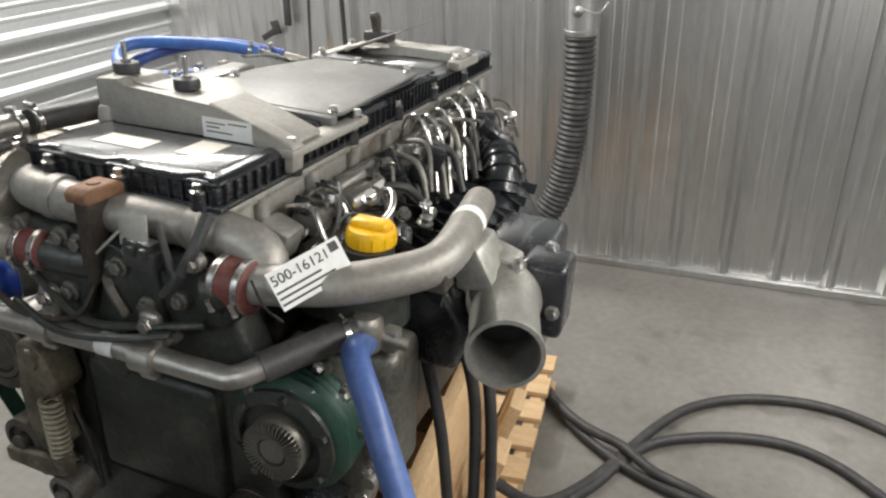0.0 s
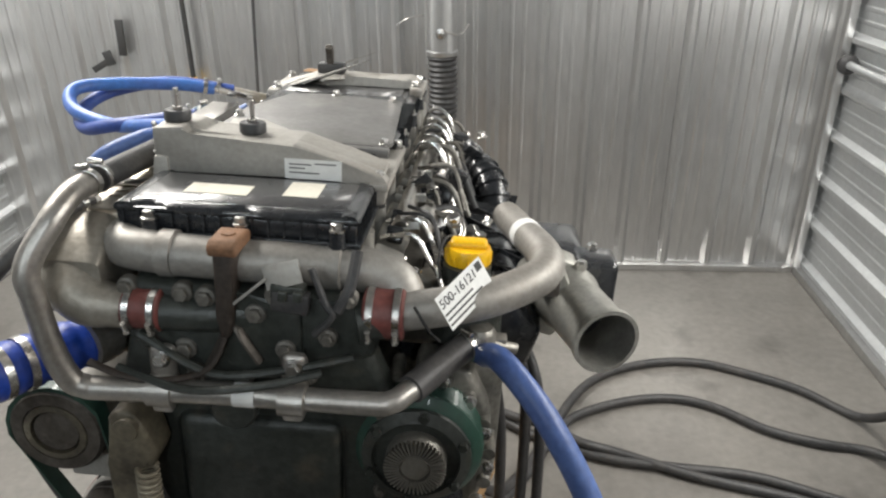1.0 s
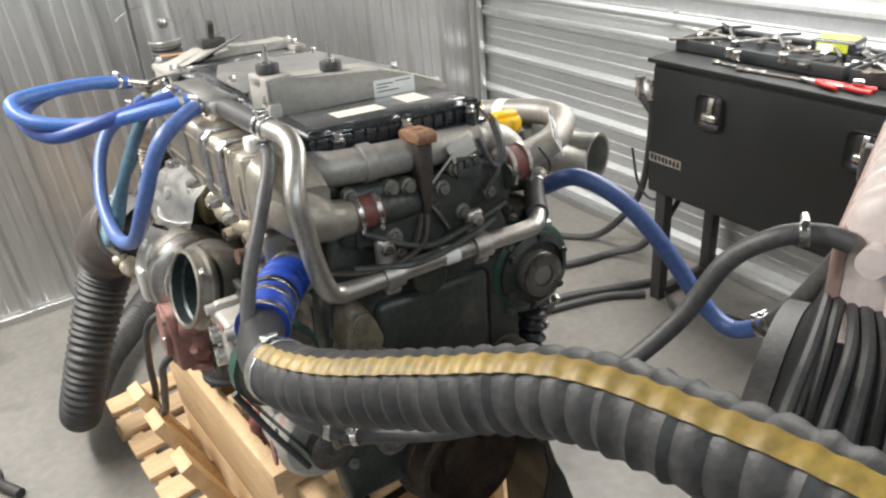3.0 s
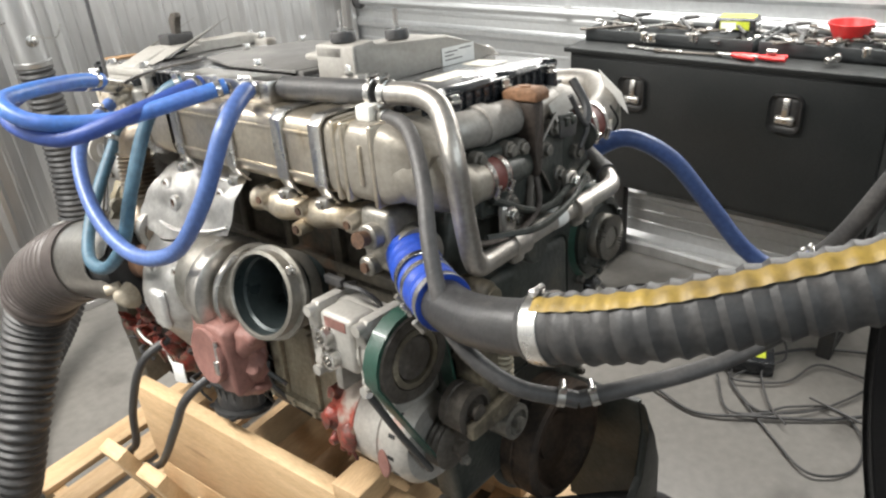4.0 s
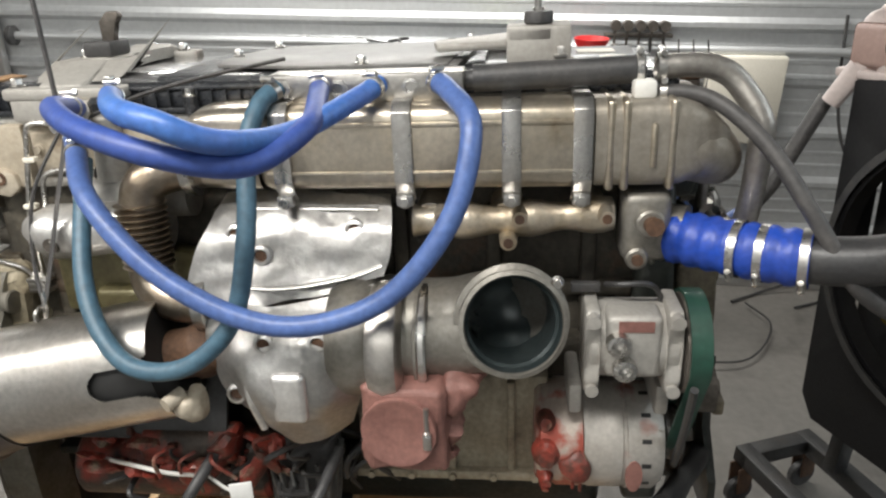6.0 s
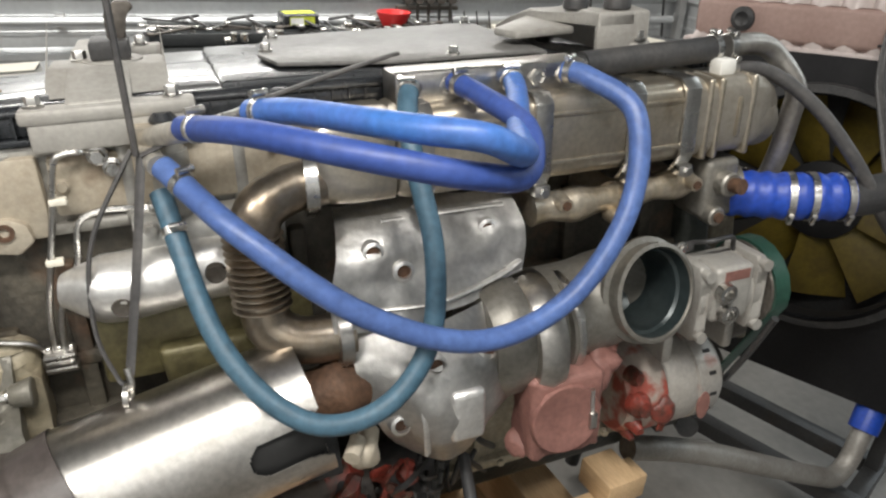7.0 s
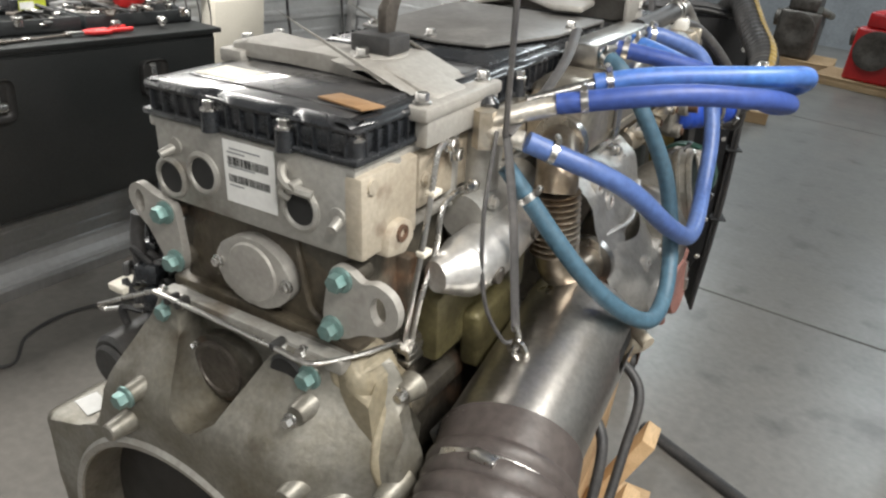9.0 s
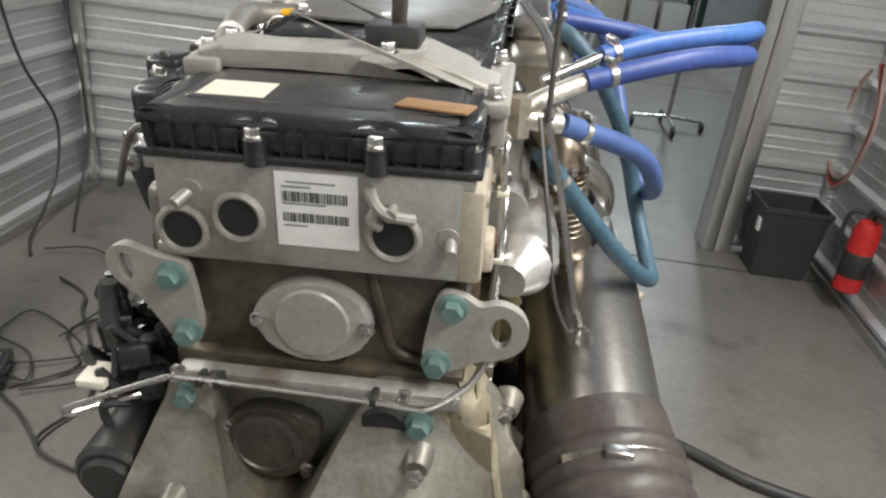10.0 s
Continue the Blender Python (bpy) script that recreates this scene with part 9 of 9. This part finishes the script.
for x, y, z in ((1.76, 0.60, 0.845), (1.76, 0.67, 0.845)):
    t = thing("hose_fitting", "bright metal hose coupling at the chest end", "fitting", "hose couplings", m=Matrix.Identity(4))
    bm = bmnew()
    lathe(bm, (x, y, z - 0.03), (0, 0, 1), [(0.018, 0), (0.021, 0.005), (0.021, 0.03), (0.016, 0.04), (0.016, 0.07), (0.024, 0.075), (0.024, 0.09), (0.0, 0.092)], 14)
    part("coupling", bm, STEEL, t)

t = thing("air_wrench", "black air wrench hanging at the chest end", "air wrench", m=pose(1.74, 0.47, 0.70, 8, 0, 20))
bm = bmnew()
lathe(bm, (0, 0, 0.055), (0, 0, 1), [(0.020, 0), (0.030, 0.008), (0.033, 0.03), (0.033, 0.075), (0.028, 0.085), (0.0, 0.088)], 20)
part("motor", bm, PLASTIC, t)
bm = bmnew()
lathe(bm, (0, 0, 0.138), (0, 0, 1), [(0.0335, 0), (0.0335, 0.010), (0.026, 0.014), (0.0, 0.014)], 20)
part("rim", bm, DARKSTEEL, t)
bm = bmnew()
sweep(bm, spline([(0, 0, 0.065), (0.004, -0.03, 0.03), (0.004, -0.05, -0.02), (0.004, -0.06, -0.06)], 6), 0.016, 14, flat=1.3)
part("grip", bm, RUBBER, t)
bm = bmnew()
cyl(bm, (0, 0.03, 0.10), (0, 0.075, 0.102), 0.007, seg=12)
part("spindle", bm, STEEL, t)
bm = bmnew()
sweep(bm, spline([(0.004, -0.06, -0.06), (0.006, -0.07, -0.14), (0.01, -0.05, -0.24), (0.02, 0.02, -0.33), (0.02, 0.10, -0.28), (0.02, 0.16, -0.12)], 8), 0.006, 10)
part("air_line", bm, RUBBER, t)


# ---- the workshop beyond the opening ----
def pallet(x, y, turn=0):
    t = thing("pallet", "weathered wooden pallet on the shop floor", "pallet", "pallets in the shop", m=pose(x, y, 0, 0, 0, turn))
    for i in range(6):
        bm = bmnew()
        box(bm, (-0.6, -0.5 + 0.18 * i, 0.10), (0.6, -0.4 + 0.18 * i, 0.12), 0.003)
        part("deck_board", bm, WOODX, t)
    for yy in (-0.48, 0.0, 0.42):
        bm = bmnew()
        box(bm, (-0.6, yy, 0.0), (0.6, yy + 0.06, 0.099), 0.003)
        part("runner", bm, WOODX, t)


def spare_engine(x, y, turn, m_, label):
    t = thing("spare_engine", label, "engine", "spare engines in the shop", m=pose(x, y, 0.1205, 0, 0, turn))
    bm = bmnew()
    box(bm, (-0.28, -0.45, 0.0), (0.28, 0.45, 0.65), 0.04, 3)
    box(bm, (-0.20, -0.42, 0.65), (0.20, 0.42, 0.85), 0.04, 3)
    part("block", bm, m_, t)
    bm = bmnew()
    lathe(bm, (0, -0.45, 0.40), (0, -1, 0), [(0.18, 0), (0.18, 0.06), (0.10, 0.07), (0.05, 0.12)], 28)
    lathe(bm, (0, 0.45, 0.40), (0, 1, 0), [(0.24, 0), (0.24, 0.08), (0.16, 0.09), (0.06, 0.05)], 28)
    lathe(bm, (0.28, 0.1, 0.5), (1, 0, 0), [(0.12, 0), (0.12, 0.08), (0.05, 0.1)], 24)
    pieces("pulley", bm, DARKSTEEL, t)
    bm = bmnew()
    sweep(bm, spline([(-0.22, -0.42, 0.62), (-0.35, -0.2, 0.6), (-0.32, 0.2, 0.65), (-0.22, 0.42, 0.7)], 6), 0.05, 14)
    part("manifold", bm, CAST_DIRTY, t)


for x, y, tr, m_, lb in ((0.75, -6.6, 10, FRONTBLK, "black spare engine on a pallet"), (-0.66, -9.9, -8, REDPLASTIC, "red painted spare engine on a pallet"), (1.9, -7.2, 15, BLOCK, "dark spare engine on a pallet"), (0.45, -10.9, 0, DARKSTEEL, "dark steel spare engine on a pallet")):
    pallet(x, y, tr)
    spare_engine(x, y, tr, m_, lb)
t = thing("storage_rack", "green steel storage rack with white boxes", "rack", m=pose(-1.75, -9.3, 0))
for x in (-0.75, 0.75):
    for y in (-0.4, 0.4):
        bm = bmnew()
        box(bm, (x - 0.04, y - 0.04, 0), (x + 0.04, y + 0.04, 3.0), 0.005)
        part("upright", bm, GREEN, t, "green rack upright")
for z in (0.15, 1.1, 2.1):
    bm = bmnew()
    box(bm, (-0.70, -0.42, z), (0.70, 0.42, z + 0.05), 0.004)
    part("shelf", bm, WOODX, t)
for i in range(9):
    bm = bmnew()
    box(bm, (-0.6 + 0.42 * (i % 3), -0.3, 0.201 + 0.95 * (i // 3)), (-0.25 + 0.42 * (i % 3), 0.38, 0.7 + 0.95 * (i // 3)), 0.01)
    tagged(part("box", bm, (PAPER, WHITEPLASTIC, WHITEBOX)[i % 3], None, at=pose(-1.75, -9.3, 0)), "white carton standing on the storage rack", "box", "cartons on the rack")
t = thing("rolling_stand", "chrome stand on casters on the shop floor", "stand", m=pose(-1.55, -5.0, 0))
bm = bmnew()
cyl(bm, (0, 0, 0.10), (0.0, 0, 1.9), 0.018, seg=12)
for a in (0, 1.57, 3.14, 4.71):
    cyl(bm, (0, 0, 0.11), (0.3 * math.cos(a), 0.3 * math.sin(a), 0.09), 0.015, seg=10)
part("pole", bm, STEEL, t)
for a in (0, 1.57, 3.14, 4.71):
    bm = bmnew()
    cyl(bm, (0.3 * math.cos(a) - 0.014, 0.3 * math.sin(a), 0.045), (0.3 * math.cos(a) + 0.014, 0.3 * math.sin(a), 0.045), 0.045, seg=18)
    part("caster", bm, RUBBER, t)
# saw cuts in the slab
t = thing("floor_joint", "dark thin saw-cut joints in the concrete", "joint", m=Matrix.Identity(4), kind="structure")
for a, b in (((-7, -2.20), (9, -2.19)), ((-7, -7.0), (9, -6.99))):
    bm = bmnew()
    box(bm, (a[0], a[1] - 0.003, 0.0005), (b[0], b[1] + 0.003, 0.0015))
    part("joint_line", bm, BLOCK, t, "", False)
